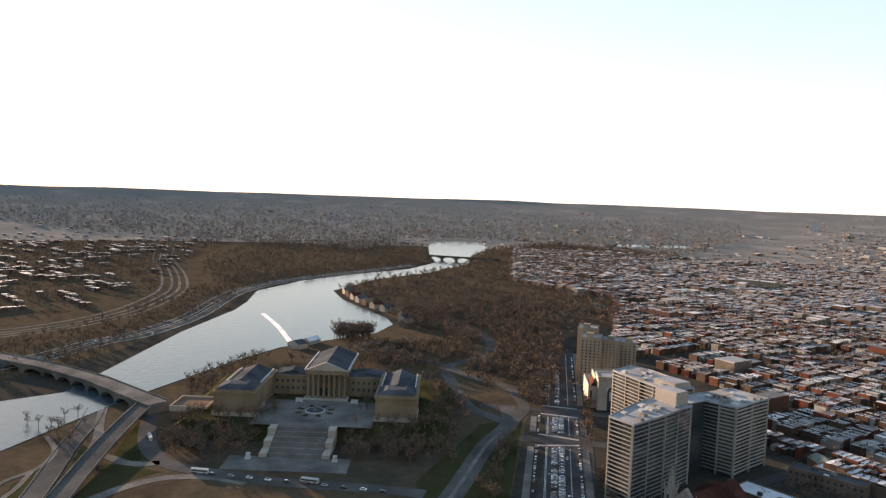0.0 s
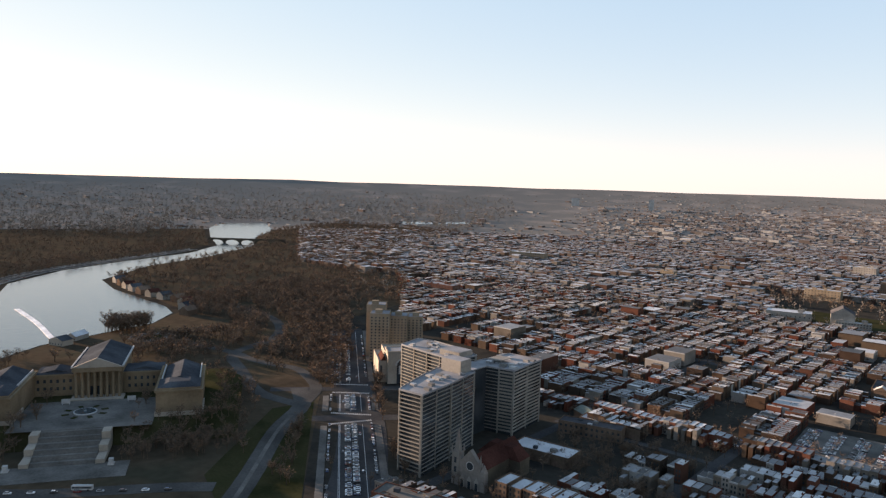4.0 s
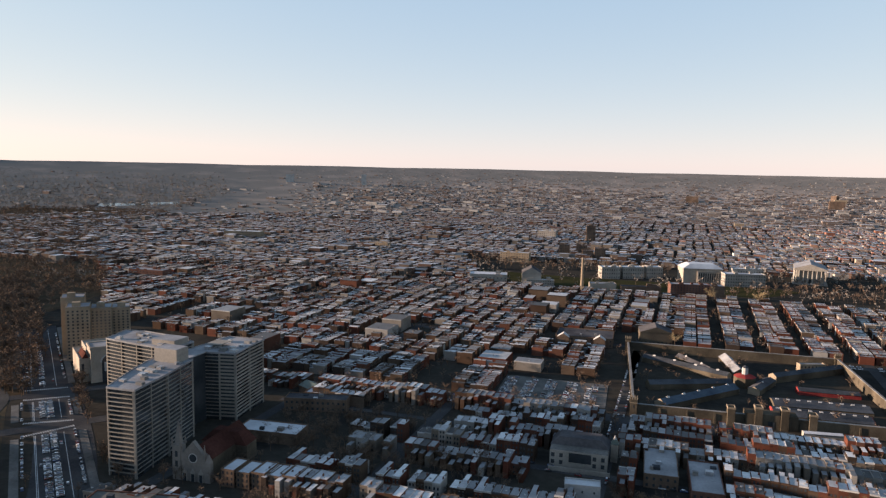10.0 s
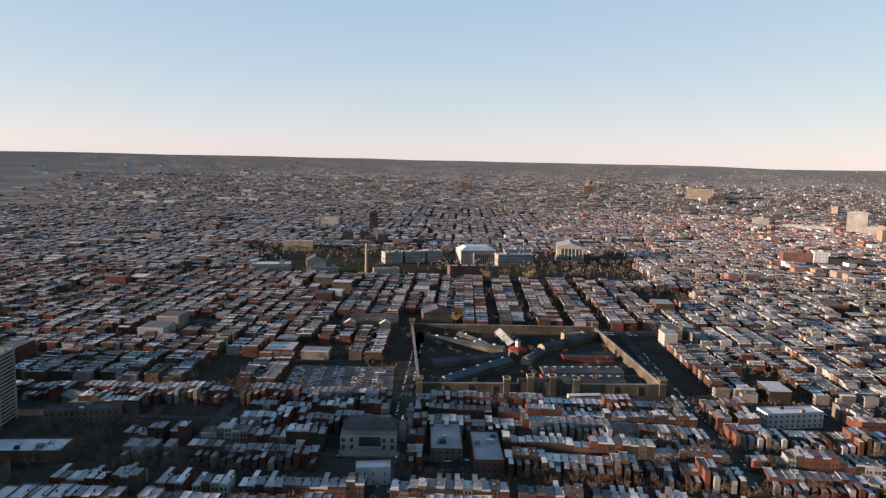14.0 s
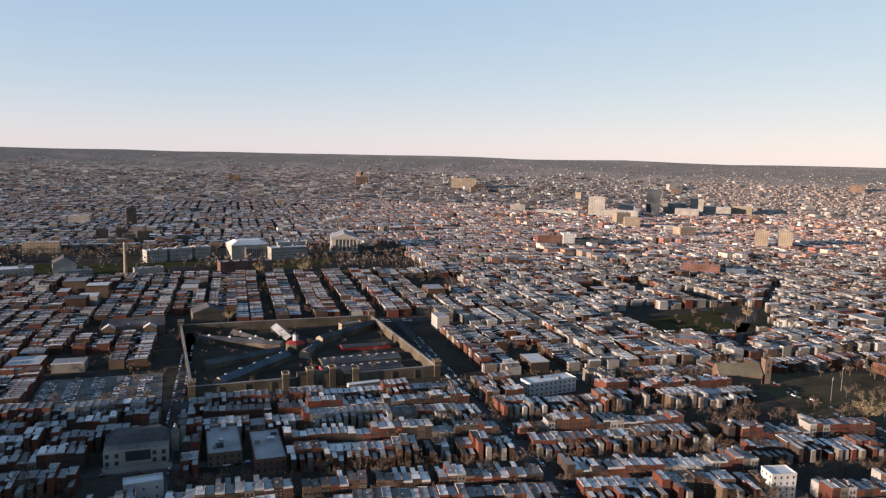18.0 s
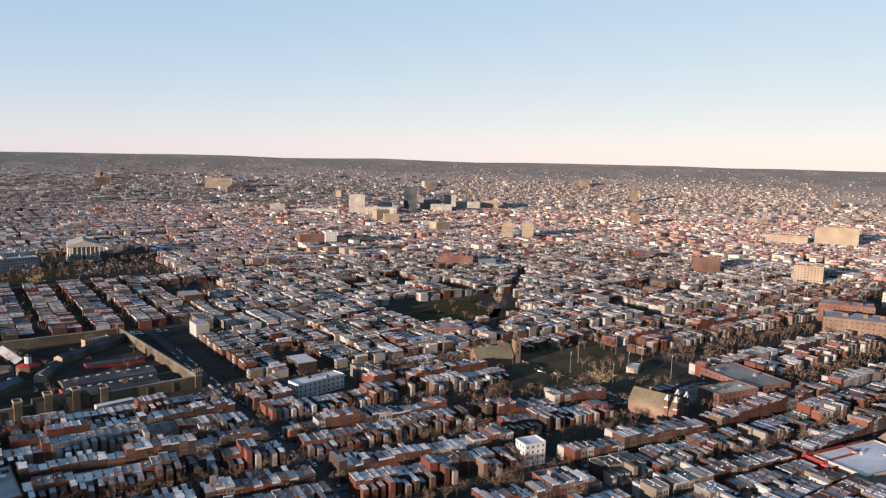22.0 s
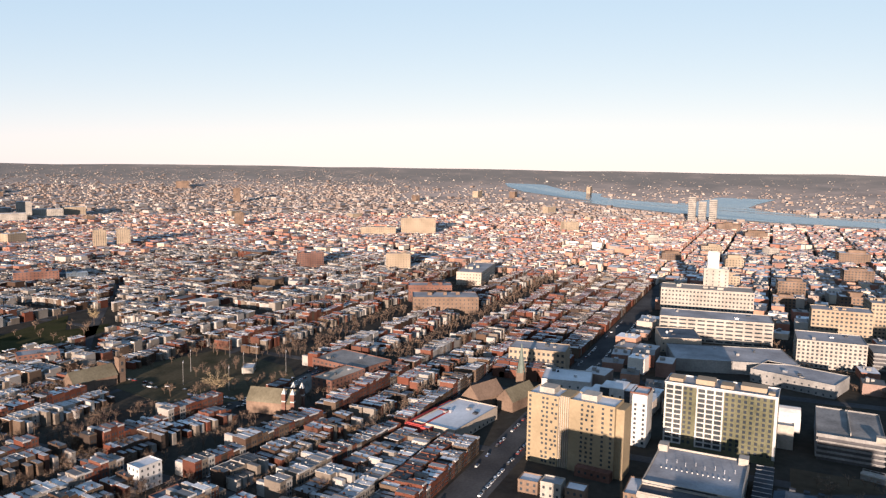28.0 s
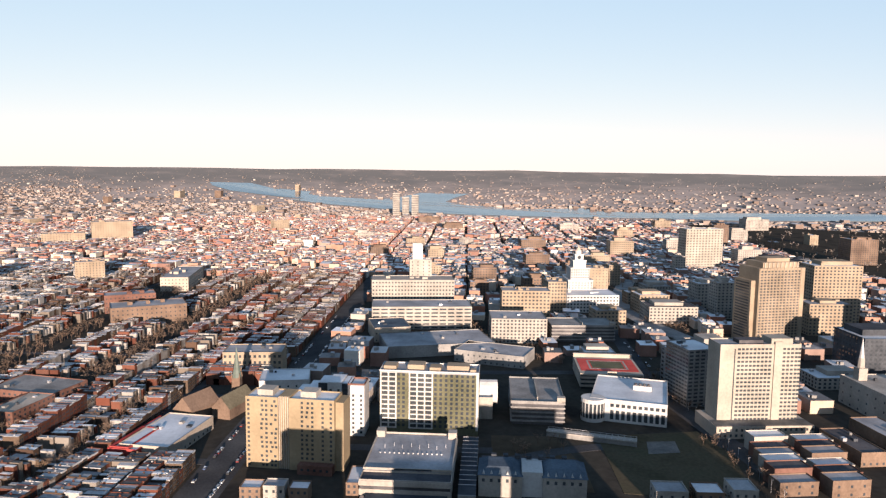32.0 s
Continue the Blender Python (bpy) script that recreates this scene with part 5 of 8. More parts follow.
for i in range(len(EXPRESSWAY) - 1):
    (ax, ay), (bx, by) = EXPRESSWAY[i:i + 2]
    for k in range(int(math.hypot(bx - ax, by - ay) // 9)):
        u, off = car_rng.random(), car_rng.choice((-4, 0.5, 4.5, -17, -22))
        dx, dy = (bx - ax) / math.hypot(bx - ax, by - ay), (by - ay) / math.hypot(bx - ax, by - ay)
        if car_rng.random() < 0.55:
            park(ax + (bx - ax) * u + dy * off, ay + (by - ay) * u - dx * off, math.degrees(math.atan2(dy, dx)), 0.25, own=False)
for i in range(11):
    park(-480 + i * 8.5, 117 + i * 9.6, 48, 0.3, own=False)


def bus(x, y, turn, label):
    t = thing("bus", label, "bus", pose(x, y, 0.25, 0, 0, turn))
    part("body", Solid().box(-6, 6, -1.25, 1.25, 0.4, 3.1), t, mats=(M_WHITE,))
    part("window_band", Solid().box(-5.6, 5.6, -1.3, 1.3, 1.5, 2.5), t, mats=(M_GLASS,))
    for u in (-3.8, 3.6):
        for s in (-1, 1):
            part("wheel", Solid().box(u - 0.5, u + 0.5, s * 1.2 - 0.12, s * 1.2 + 0.12, 0, 1.0), t, mats=(M_RUBBER,))


bus(-478, 120, 50, "long white bus on the curved road")
bus(-430, 178, 45, "white bus beside the forecourt")
bus(-560, 104, 175, "white lorry on the curved road")

# the tall yellow flats up the avenue
def stepped_flats():
    t = thing("apartment_tower", "yellow brick flats with stepped wings and tops", "apartment tower", pose(-551, 543, 0, 0, 0, 41))
    for x0, x1, y0, y1, h, cols in ((-10, 10, -32, -8, 50, 5), (-16, 4, -8, 16, 55, 0), (10, 28, -20, 4, 46, 5), (28, 44, -12, 12, 44, 4)):
        w = part("wing", Solid().box(x0, x1, y0, y1, -0.3, h), t, mats=(M_TAN,))
        part("parapet", Solid().ring(x0 - 0.1, x1 + 0.1, y0 - 0.1, y1 + 0.1, h, h + 1.0, 0.4), w, mats=(M_TAN,))
        part("roof", Solid().box(x0 + 0.3, x1 - 0.3, y0 + 0.3, y1 - 0.3, h, h + 0.1), w, mats=(M_GREYROOF,))
        part("roof_house", Solid().box(x0 + 5, x0 + 12, y0 + 6, y0 + 13, h, h + 4), w, mats=(M_TAN,))
        for f in range(15 if cols else 0):
            s = Solid()
            for i in range(cols):
                u = x0 + (i + 0.5) * (x1 - x0) / cols
                s.box(u - 0.8, u + 0.8, y0 - 0.07, y0 + 0.02, 2 + f * (h - 3) / 15, 3.5 + f * (h - 3) / 15)
            tagged(part("window_band", s, w, mats=(M_GLASS,)), kind="stuff")


stepped_flats()


def arched_hall():
    t = thing("arched_hall", "limestone hall with a tall arched entrance", "museum hall", pose(-466, 486, 0, 0, 0, 52))
    part("wall", Solid().box(-14, 14, -10, 10, -0.3, 30), t, mats=(M_LIME,))
    part("roof", Solid().box(-13, 13, -9, 9, 30, 30.3), t, mats=(M_GREYROOF,))
    part("cornice", Solid().ring(-14.6, 14.6, -10.6, 10.6, 28.6, 30.8, 1.2), t, mats=(M_LIME,))
    s = Solid()
    pts = [(-5.5, 0), (5.5, 0)] + [(5.5 * math.cos(math.pi * k / 12), 17 + 5.5 * math.sin(math.pi * k / 12)) for k in range(13)]
    s.face([(u, -10.06, v) for u, v in pts])
    part("arch_opening", s, t, "dark glazed arch", mats=(M_GLASS,))
    r = Solid()
    outer = [(6.9 * math.cos(math.pi * k / 12), 17 + 6.9 * math.sin(math.pi * k / 12)) for k in range(13)]
    inner = [(5.5 * math.cos(math.pi * k / 12), 17 + 5.5 * math.sin(math.pi * k / 12)) for k in range(13)]
    for k in range(12):
        r.face([(u, -10.3, v) for u, v in (outer[k], inner[k], inner[k + 1], outer[k + 1])])
        r.face([(outer[k][0], -10.3, outer[k][1]), (outer[k + 1][0], -10.3, outer[k + 1][1]), (outer[k + 1][0], -10, outer[k + 1][1]), (outer[k][0], -10, outer[k][1])])
    part("arch_ring", r, t, mats=(M_WHITE,))
    part("screen", Solid().box(-3.6, 3.6, -10.2, -10.08, 9, 17), t, "pale screen inside the arch", mats=(M_WHITE,))
    for x0, x1, y0, y1, h in ((14, 46, -6, 16, 18), (-14, 10, 10, 46, 24), (-22, -14, -4, 40, 20)):
        w = part("wing", Solid().box(x0, x1, y0, y1, -0.3, h), t, mats=(M_LIME,))
        part("roof", Solid().ring(x0, x1, y0, y1, h, h + 1, 0.5), w, mats=(M_LIME,))
        for i in range(int((x1 - x0) // 5)):
            part("window", Solid().box(x0 + 1.6 + i * 5, x0 + 3.6 + i * 5, y0 - 0.06, y0 + 0.02, 4, h - 4), w, mats=(M_GLASS,))
    part("red_roof", Solid().gable(-20, -14.2, -4, 20, 20.5, 25), t, "faded red tile roof", mats=(M_MAROON,))


arched_hall()

# the church below the flats
def twin_church():
    t = thing("church", "pale stone church with a rose window and turrets", "church", pose(-268, 343, 0, 0, 0, 4))
    part("front", Solid().box(-8, 8, 0, 3, -0.3, 17), t, mats=(M_PINKSTONE,))
    part("gable", Solid().gable(-6.5, 6.5, 0, 3, 17, 24.5), t, mats=(M_PINKSTONE,))
    part("nave", Solid().box(-8, 8, 3, 52, -0.3, 12), t, mats=(M_STONE,))
    part("nave_roof", Solid().gable(-8.8, 8.8, 3, 52, 12, 20), t, mats=(M_MAROON,))
    part("transept", Solid().box(-16, 16, 34, 46, -0.3, 11), t, mats=(M_STONE,))
    part("transept_roof", Solid().prism(((-16, 33), (16, 33), (16, 47), (-16, 47)), 11, 18, shrink=0.55), t, mats=(M_MAROON,))
    part("rose_window", Solid().tube(0, 0, 0, 0.12, 2.4, 2.4, 20), t, m=pose(0, 0, 14.2, 90, 0, 0), mats=(M_GLASS,))
    part("rose_frame", Solid().tube(0, 0, 0.0, 0.06, 3.0, 3.0, 20), t, m=pose(0, 0, 14.2, 90, 0, 0), mats=(M_WHITE,))
    for u in (-5.4, 0, 5.4):
        part("portal", Solid().box(u - 1.5, u + 1.5, -0.5, 0, 0, 5).gable(u - 1.9, u + 1.9, -0.5, 0, 5, 8), t, mats=(M_PALE,))
        part("door", Solid().box(u - 1.0, u + 1.0, -0.58, -0.5, 0, 4.6), t, mats=(M_GLASS,))
    tw = part("tower", Solid().box(-13.5, -8, -0.5, 5, -0.3, 21), t, mats=(M_PINKSTONE,))
    part("spire", Solid().prism(((-12.6, 0.4), (-8.9, 0.4), (-8.9, 4.1), (-12.6, 4.1)), 21, 36, shrink=0.08), tw, mats=(M_PINKSTONE,))
    for u, v in ((-13.4, -0.4), (-8.1, -0.4), (-13.4, 4.9), (-8.1, 4.9)):
        part("pinnacle", Solid().prism(((u - 0.6, v - 0.6), (u + 0.6, v - 0.6), (u + 0.6, v + 0.6), (u - 0.6, v + 0.6)), 21, 26, shrink=0.1), tw, mats=(M_PINKSTONE,))
    for z in (8, 14):
        part("window", Solid().box(-11.6, -9.9, -0.58, -0.48, z, z + 3.6), tw, mats=(M_GLASS,))
    tr = part("turret", Solid().box(8, 11.5, -0.3, 3.2, -0.3, 12), t, mats=(M_PINKSTONE,))
    part("cap", Solid().prism(((8, -0.3), (11.5, -0.3), (11.5, 3.2), (8, 3.2)), 12, 17, shrink=0.1), tr, mats=(M_PINKSTONE,))
    part("pinnacle", Solid().prism(((7, 0), (8.2, 0), (8.2, 1.2), (7, 1.2)), 17, 23, shrink=0.1), t, mats=(M_PINKSTONE,))
    part("pinnacle", Solid().prism(((-8.2, 0), (-7, 0), (-7, 1.2), (-8.2, 1.2)), 17, 23, shrink=0.1), t, mats=(M_PINKSTONE,))


twin_church()
building("apartment_block", "red brick block with cream roof terraces", "apartment block", -268, 292, 13, 46, 16, 11, (M_RED, M_PAVE), 3, (14, 3, 0, 3), win=(1.2, 1.7))
for i in range(5):
    building("row_house", "three-storey tan brick row house beside the church", "row house", -245 + i * 9.5, 352 + i * 1.2, 2, 8.4, 17, 10 - (i % 2) * 0.8, (M_BROWN, M_SILVER), 3, (3, 4, 0, 0), win=(1.0, 1.7), group="brick houses by the church")
building("garage", "low brown podium with pale roof decks", "podium", -262, 420, 6, 44, 20, 7, (M_BROWN, M_SILVER))
building("school", "long dark brick school with a row of windows", "school", -262, 484, 14, 48, 14, 9, (M_BROWN, M_DARKROOF), 2, (12, 0, 0, 0), win=(1.6, 1.8))
building("market", "low store with a pale blue roof", "store", -255, 505, 4, 50, 16, 7, (M_BROWN, M_SILVER))
gabled("teal_hall", "small hall with a teal metal roof", "hall", -284, 516, 60, 14, 18, 6, 3, M_BROWN, M_TEAL)
# ---- the old prison ----


def long_hall(name, label, p, q, w, h, rise, m_wall, m_roof, group="", m_end=None, lights=0, category="cell block"):
    """A long gabled range from p to q; its end walls may differ, and skylights sit along the ridge."""
    n = math.hypot(q[0] - p[0], q[1] - p[1])
    t = thing(name, label, category, pose(p[0], p[1], 0, 0, 0, math.degrees(math.atan2(q[1] - p[1], q[0] - p[0])) - 90), group)
    part("wall", Solid().box(-w / 2, w / 2, 0, n, -0.3, h), t, mats=(m_wall,))
    part("roof", Solid().gable(-w / 2 - 0.5, w / 2 + 0.5, 0, n, h, h + rise), t, mats=(m_roof,))
    for y0 in (-0.25, n):
        part("gable_end", Solid().box(-w / 2, w / 2, y0, y0 + 0.25, 0, h).gable(-w / 2, w / 2, y0, y0 + 0.25, h, h + rise), t, mats=(m_end or m_wall,))
    for i in range(lights):
        y = n * (i + 0.5) / lights
        part("skylight", Solid().gable(-1.1, 1.1, y - 1.3, y + 1.3, h + rise - 0.5, h + rise + 0.7), t, "small white skylight on the ridge", mats=(M_WHITE,))
    return t


def prison():
    sheet("yard", PRISON, M_EARTH, "dark bare ground inside the prison walls", 0.1)
    for i, (p, q) in enumerate(zip(PRISON, PRISON[1:] + PRISON[:1])):
        dx, dy = q[0] - p[0], q[1] - p[1]
        n = math.hypot(dx, dy)
        w = thing("wall_%s" % ("south", "east", "north", "west")[i], "high rough stone prison wall with a pale coping", "wall", pose(p[0], p[1], 0, 0, 0, math.degrees(math.atan2(dy, dx))), kind="structure")
        k = 10
        for j in range(k):
            part("wall_panel", Solid().box(j * n / k, (j + 1) * n / k - 0.08, -0.8, 0.8, -0.3, 9), w, mats=(M_PRISON,))
            part("buttress", Solid().prism(((j * n / k - 0.7, -1.4), (j * n / k + 0.7, -1.4), (j * n / k + 0.7, -0.8), (j * n / k - 0.7, -0.8)), 0, 7.5, shrink=0.8), w, mats=(M_PRISON,))
        part("coping", Solid().box(0, n, -1.0, 1.0, 9, 9.45), w, mats=(M_CONC,))
    for x, y in PRISON:
        t = thing("corner_tower", "square stone corner tower with battlements", "tower", pose(x, y, 0, 0, 0, 4), "prison corner towers")
        part("shaft", Solid().box(-2.6, 2.6, -2.6, 2.6, -0.3, 13), t, mats=(M_PRISON,))
        part("band", Solid().ring(-2.9, 2.9, -2.9, 2.9, 10, 10.6, 0.4), t, mats=(M_TAN,))
        for u in (-2.6, -0.9, 0.9, 2.6):
            for v in (-2.6, 2.6):
                part("merlon", Solid().box(u - 0.5, u + 0.5, v - 0.4, v + 0.4, 13, 14.5), t, mats=(M_TAN,))
        part("slit_window", Solid().box(-0.25, 0.25, -2.68, -2.6, 6, 8.5), t, mats=(M_GLASS,))
    g = "prison cell blocks"
    long_hall("cell_block", "long cell block with a blue slate roof", (46, 652), (-12, 584), 11, 5, 3.6, M_PRISON, M_BLUEROOF, g, M_TAN, 5)
    long_hall("cell_block", "narrow cell block with a dark slate roof", (44, 688), (-32, 727), 9, 5, 3, M_PRISON, M_SLATE, g, M_TAN, 4)
    long_hall("cell_block", "narrow cell block with a worn grey roof", (44, 668), (-24, 636), 9, 5, 3, M_PRISON, M_SLATE, g, M_PRISON, 0)
    long_hall("cell_block", "short cell block with a cream roof", (54, 700), (43, 757), 11, 5, 4, M_PRISON, M_GREYROOF, g)
    long_hall("cell_block", "grey stone cell block near the north wall", (81, 699), (145, 756), 9, 6, 2.5, M_PRISON, M_SLATE, g, M_TAN)
    long_hall("cell_block", "dark cell block towards the north wall", (0, 742), (28, 700), 8, 5, 3, M_PRISON, M_DARKROOF, g, M_TAN, 2)
    long_hall("cell_block", "red walled cell block with a grey roof", (98, 673), (146, 677), 12, 3.6, 1.8, M_REDROOF, M_SLATE, g)
    long_hall("cell_block", "broad dark cell block with rows of skylights", (74, 632), (146, 640), 22, 2.4, 2.2, M_PRISON, M_SLATE, g, M_PRISON, 9)
    long_hall("cell_block", "broad dark cell block beside the south wall", (72, 608), (142, 612), 22, 2.2, 2.2, M_PRISON, M_SLATE, g, M_REDROOF, 9)
    long_hall("cell_block", "dark range beside the hub", (62, 652), (78, 690), 10, 5, 2, M_PRISON, M_DARKROOF, g, M_TAN, 1)
    long_hall("lean_to", "long white roofed shed outside the south wall", (88, 562), (114, 566), 5, 3, 1, M_PALE, M_SILVER, "", M_PALE, 0, "shed")
    building("sick_ward", "small cream building by the north wall", "building", 119, 748, 20, 24, 7, 8, (M_TAN, M_GREYROOF), 2, (7, 0, 0, 0))
    hub = thing("guard_tower", "white octagonal guard tower at the hub", "tower", pose(56, 676, 0))
    part("rotunda", Solid().tube(0, 0, 0, 9, 9, 9, 8), hub, mats=(M_PRISON,))
    part("rotunda_roof", Solid().tube(0, 0, 9, 11, 9.6, 4, 8), hub, mats=(M_REDROOF,))
    part("lantern", Solid().tube(0, 0, 11, 17, 2.6, 2.6, 8), hub, mats=(M_WHITE,))
    part("lantern_cap", Solid().tube(0, 0, 17, 19, 3.0, 0.3, 8), hub, mats=(M_SLATE,))
    gt = thing("gatehouse", "dark stone gatehouse with battlemented towers", "gatehouse", pose(67, 571, 0, 0, 0, 4.5))
    part("block", Solid().box(-18, 18, -4, 8, -0.3, 11), gt, mats=(M_PRISON,))
    part("gate_arch", Solid().box(-2.2, 2.2, -4.15, -4, 0, 6), gt, mats=(M_GLASS,))
    for u in (-28, -9, 9, 28):
        tw = part("gate_tower", Solid().box(u - 2.6, u + 2.6, -5, 2, -0.3, 15 if abs(u) < 20 else 13), gt, mats=(M_PRISON,))
        part("battlement", Solid().ring(u - 2.9, u + 2.9, -5.3, 2.3, 15 if abs(u) < 20 else 13, 16.4 if abs(u) < 20 else 14.4, 0.6), tw, mats=(M_TAN,))


prison()
sheet("car_park", ((-142, 551), (-52, 556), (-57, 632), (-147, 629)), M_PAVE, "worn asphalt car park with parked cars", 0.13, "car park")
for r in range(5):
    for i in range(22):
        u, v = -136 + r * 17.5, 560 + i * 3.0
        for s in (-2.7, 2.7):
            if car_rng.random() < (0.75 if 3 < i < 20 else 0.25):
                park(u + s - i * 0.15, v + r * 0.8, 2, 0.14, own=False)
    strip("road_line", ((-136 + r * 17.5, 560), (-139.5 + r * 17.5, 625)), 0.3, M_PAINT, "faded white bay line in the car park", 0.17, "road marking")
for yy, xa, xb in ((548, -260, 420), (438, -160, 300), (369, -160, 300), (291, 190, 310), (326, 312, 700), (414, 312, 560), (152, 330, 900), (782, -50, 200)):
    x = xa
    while x < xb:
        for s in (-4.2, 4.2):
            if car_rng.random() < 0.5:
                park(x, bend(x, yy) + (s if yy not in (548, 152) else s * 2), 0, 0.1, own=False)
        x += 6.2
for xx in (-41, 178, 310, 440):
    for i in range(60):
        for s in (-3.6, 3.6):
            if car_rng.random() < 0.45:
                park(xx + s, 340 + i * 6.3, 90, 0.12, own=False)


def cupola_school():
    t = thing("school", "old white-trimmed school with a dark roof", "school", pose(-57, 457, 0, 0, 0, 3))
    part("wall", Solid().box(-18, 18, -13, 13, -0.3, 11), t, mats=(M_PALE,))
    part("roof", Solid().prism(((-18.6, -4), (18.6, -4), (18.6, 13.6), (-18.6, 13.6)), 11, 16, shrink=0.7), t, mats=(M_DARKROOF,))
    part("terrace", Solid().box(-18, 18, -12.6, -4.1, 11, 11.2), t, mats=(M_PAVE,))
    # flat panel on the wall, dark to paint the shade of a porch
    part("recess", Solid().box(-6, 8, -13.15, -13, 4, 10), t, "flat dark panel in place of porch shade", mats=(M_GLASS,))
    for i in range(7):
        u = -16 + i * 5.2
        if not -7 < u < 9:
            for z in (2, 6.5):
                part("window", Solid().box(u - 1.1, u + 1.1, -13.1, -12.98, z, z + 2.6), t, mats=(M_GLASS,))
    part("yard_wall", Solid().box(-18, 20, -20, -19.6, 0, 3), t, mats=(M_PALE,))
    c = thing("bell_turret", "small tan turret with a pale domed cap", "turret", pose(-36, 465, 0))
    part("shaft", Solid().box(-2.2, 2.2, -2.2, 2.2, -0.2, 12), c, mats=(M_LIME,))
    part("cap", Solid().prism(((-2.6, -2.6), (2.6, -2.6), (2.6, 2.6), (-2.6, 2.6)), 12, 15, shrink=0.4), c, mats=(M_TEAL,))
    part("dome", Solid().tube(0, 0, 15, 17.5, 1.1, 0.2, 8), c, mats=(M_WHITE,))


cupola_school()
building("house", "plain white three-storey house", "house", -48, 402, 8, 20, 9, 10, (M_WHITE, M_SILVER), 2, (3, 2, 0, 0), win=(0.9, 1.3))
building("warehouse", "low block with a wide pale roof", "warehouse", -7, 455, 3, 20, 44, 8, (M_BROWN, M_GREYROOF), 2, (5, 0, 0, 8))
building("warehouse", "long low block with a patched pale roof", "warehouse", 19, 440, 3, 18, 46, 8.5, (M_RED, M_GREYROOF), 2, (5, 0, 0, 8))
building("row_block", "white gabled row facing the prison", "row house", 243, 518, 10, 44, 14, 11, (M_WHITE, M_SILVER), 3, (10, 0, 0, 4))

# ---- the college and the streets to the north ----
ch = thing("chimney", "tall slender tan brick chimney", "chimney", pose(-148, 1119, 0))
part("base", Solid().box(-3.4, 3.4, -3.4, 3.4, -0.3, 6), ch, mats=(M_TAN,))
part("shaft", Solid().tube(0, 0, 6, 48, 2.7, 1.8, 14), ch, mats=(M_TAN,))
part("rim", Solid().tube(0, 0, 48, 50, 2.2, 2.2, 14), ch, mats=(M_LIME,))


def temple(name, label, x, y, turn, w, d, h, rise, cols, m_wall, m_roof):
    t = thing(name, label, "college hall", pose(x, y, 0, 0, 0, turn))
    part("podium", Solid().box(-w / 2 - 1.5, w / 2 + 1.5, -d / 2 - 6, d / 2 + 1.5, -0.3, 2.5), t, mats=(m_wall,))
    part("hall", Solid().box(-w / 2 + 4, w / 2 - 4, -d / 2, d / 2, 2.5, h), t, mats=(m_wall,))
    part("entablature", Solid().box(-w / 2, w / 2, -d / 2 - 4.5, d / 2, h, h + 3), t, mats=(m_wall,))
    part("roof", Solid().gable(-w / 2, w / 2, -d / 2 - 4.5, d / 2, h + 3, h + 3 + rise, 0, 1), t, mats=(m_roof, m_wall))
    for i in range(cols):
        u = -w / 2 + 1.6 + i * (w - 3.2) / (cols - 1)
        part("column", Solid().tube(u, -d / 2 - 3.2, 2.5, h, 1.1, 0.9, 10), t, mats=(m_wall,))
    for i in range(10):
        v = -d / 2 + 1 + i * (d - 2) / 9
        part("column", Solid().tube(-w / 2 + 1.6, v, 2.5, h, 1.1, 0.9, 10), t, mats=(m_wall,))
    part("doorway", Solid().box(-2, 2, -d / 2 - 0.1, -d / 2, 2.5, 9), t, mats=(M_GLASS,))


temple("college_temple", "white marble temple hall ringed with columns", 204, 1368, -6, 50, 62, 24, 8, 8, M_PALE, M_GREYROOF)
cp = thing("chapel", "tall limestone chapel with a broad hipped roof", "chapel", pose(26, 1292, 0, 0, 0, 14))
part("hall", Solid().box(-32, 32, -18, 22, -0.3, 24), cp, mats=(M_LIME,))
part("roof", Solid().prism(((-33, -19), (33, -19), (33, 23), (-33, 23)), 24, 31, shrink=0.62), cp, mats=(M_SILVER,))
part("porch", Solid().box(-10, 32, -21, -18, 0, 20), cp, mats=(M_LIME,))
for i in range(12):
    part("column", Solid().box(-9 + i * 3.6, -7.6 + i * 3.6, -22, -21, 0, 20), cp, mats=(M_PALE,))
    part("opening", Solid().box(-7.4 + i * 3.6, -5.6 + i * 3.6, -21.1, -20.98, 3, 17), cp, mats=(M_GLASS,))
for i, (x, y, w) in enumerate(((-122, 1265, 32), (-86, 1282, 36), (-52, 1300, 28))):
    building("college_hall", "cream three-storey college hall with chimneys", "college hall", x, y, 22, w, 24, 19, (M_PALE, M_SILVER), 3, (w // 4, 4, 0, 4), win=(1.3, 2.4), group="college halls", ribbon=True)
building("college_hall", "long pale green college hall", "college hall", 92, 1275, 14, 64, 26, 20, (M_PALE, M_SILVER), 4, (16, 5, 0, 5), win=(1.5, 2.2), ribbon=True)
building("college_hall", "upper storey of the pale college hall", "college hall", 98, 1296, 14, 50, 18, 26, (M_PALE, M_SILVER), 4, (12, 0, 0, 0), win=(1.5, 2.2), ribbon=True)
building("school", "red brick school with rows of bright windows", "school", 8, 1122, 13, 56, 20, 20, (M_RED, M_GREYROOF), 6, (13, 4, 0, 4), win=(1.5, 1.5), ribbon=True)
building("school", "plain brick stair tower of the school", "school", 46, 1130, 13, 20, 22, 19, (M_BROWN, M_GREYROOF), 0)
building("power_house", "low tan power house behind the chimney", "power house", -118, 1128, 13, 40, 18, 11, (M_LIME, M_GREYROOF), 1, (6, 0, 0, 0), ribbon=True)
building("power_house", "long low shed with a pale gable", "shed", -62, 1136, 13, 60, 14, 9, (M_BROWN, M_SLATE), 0)
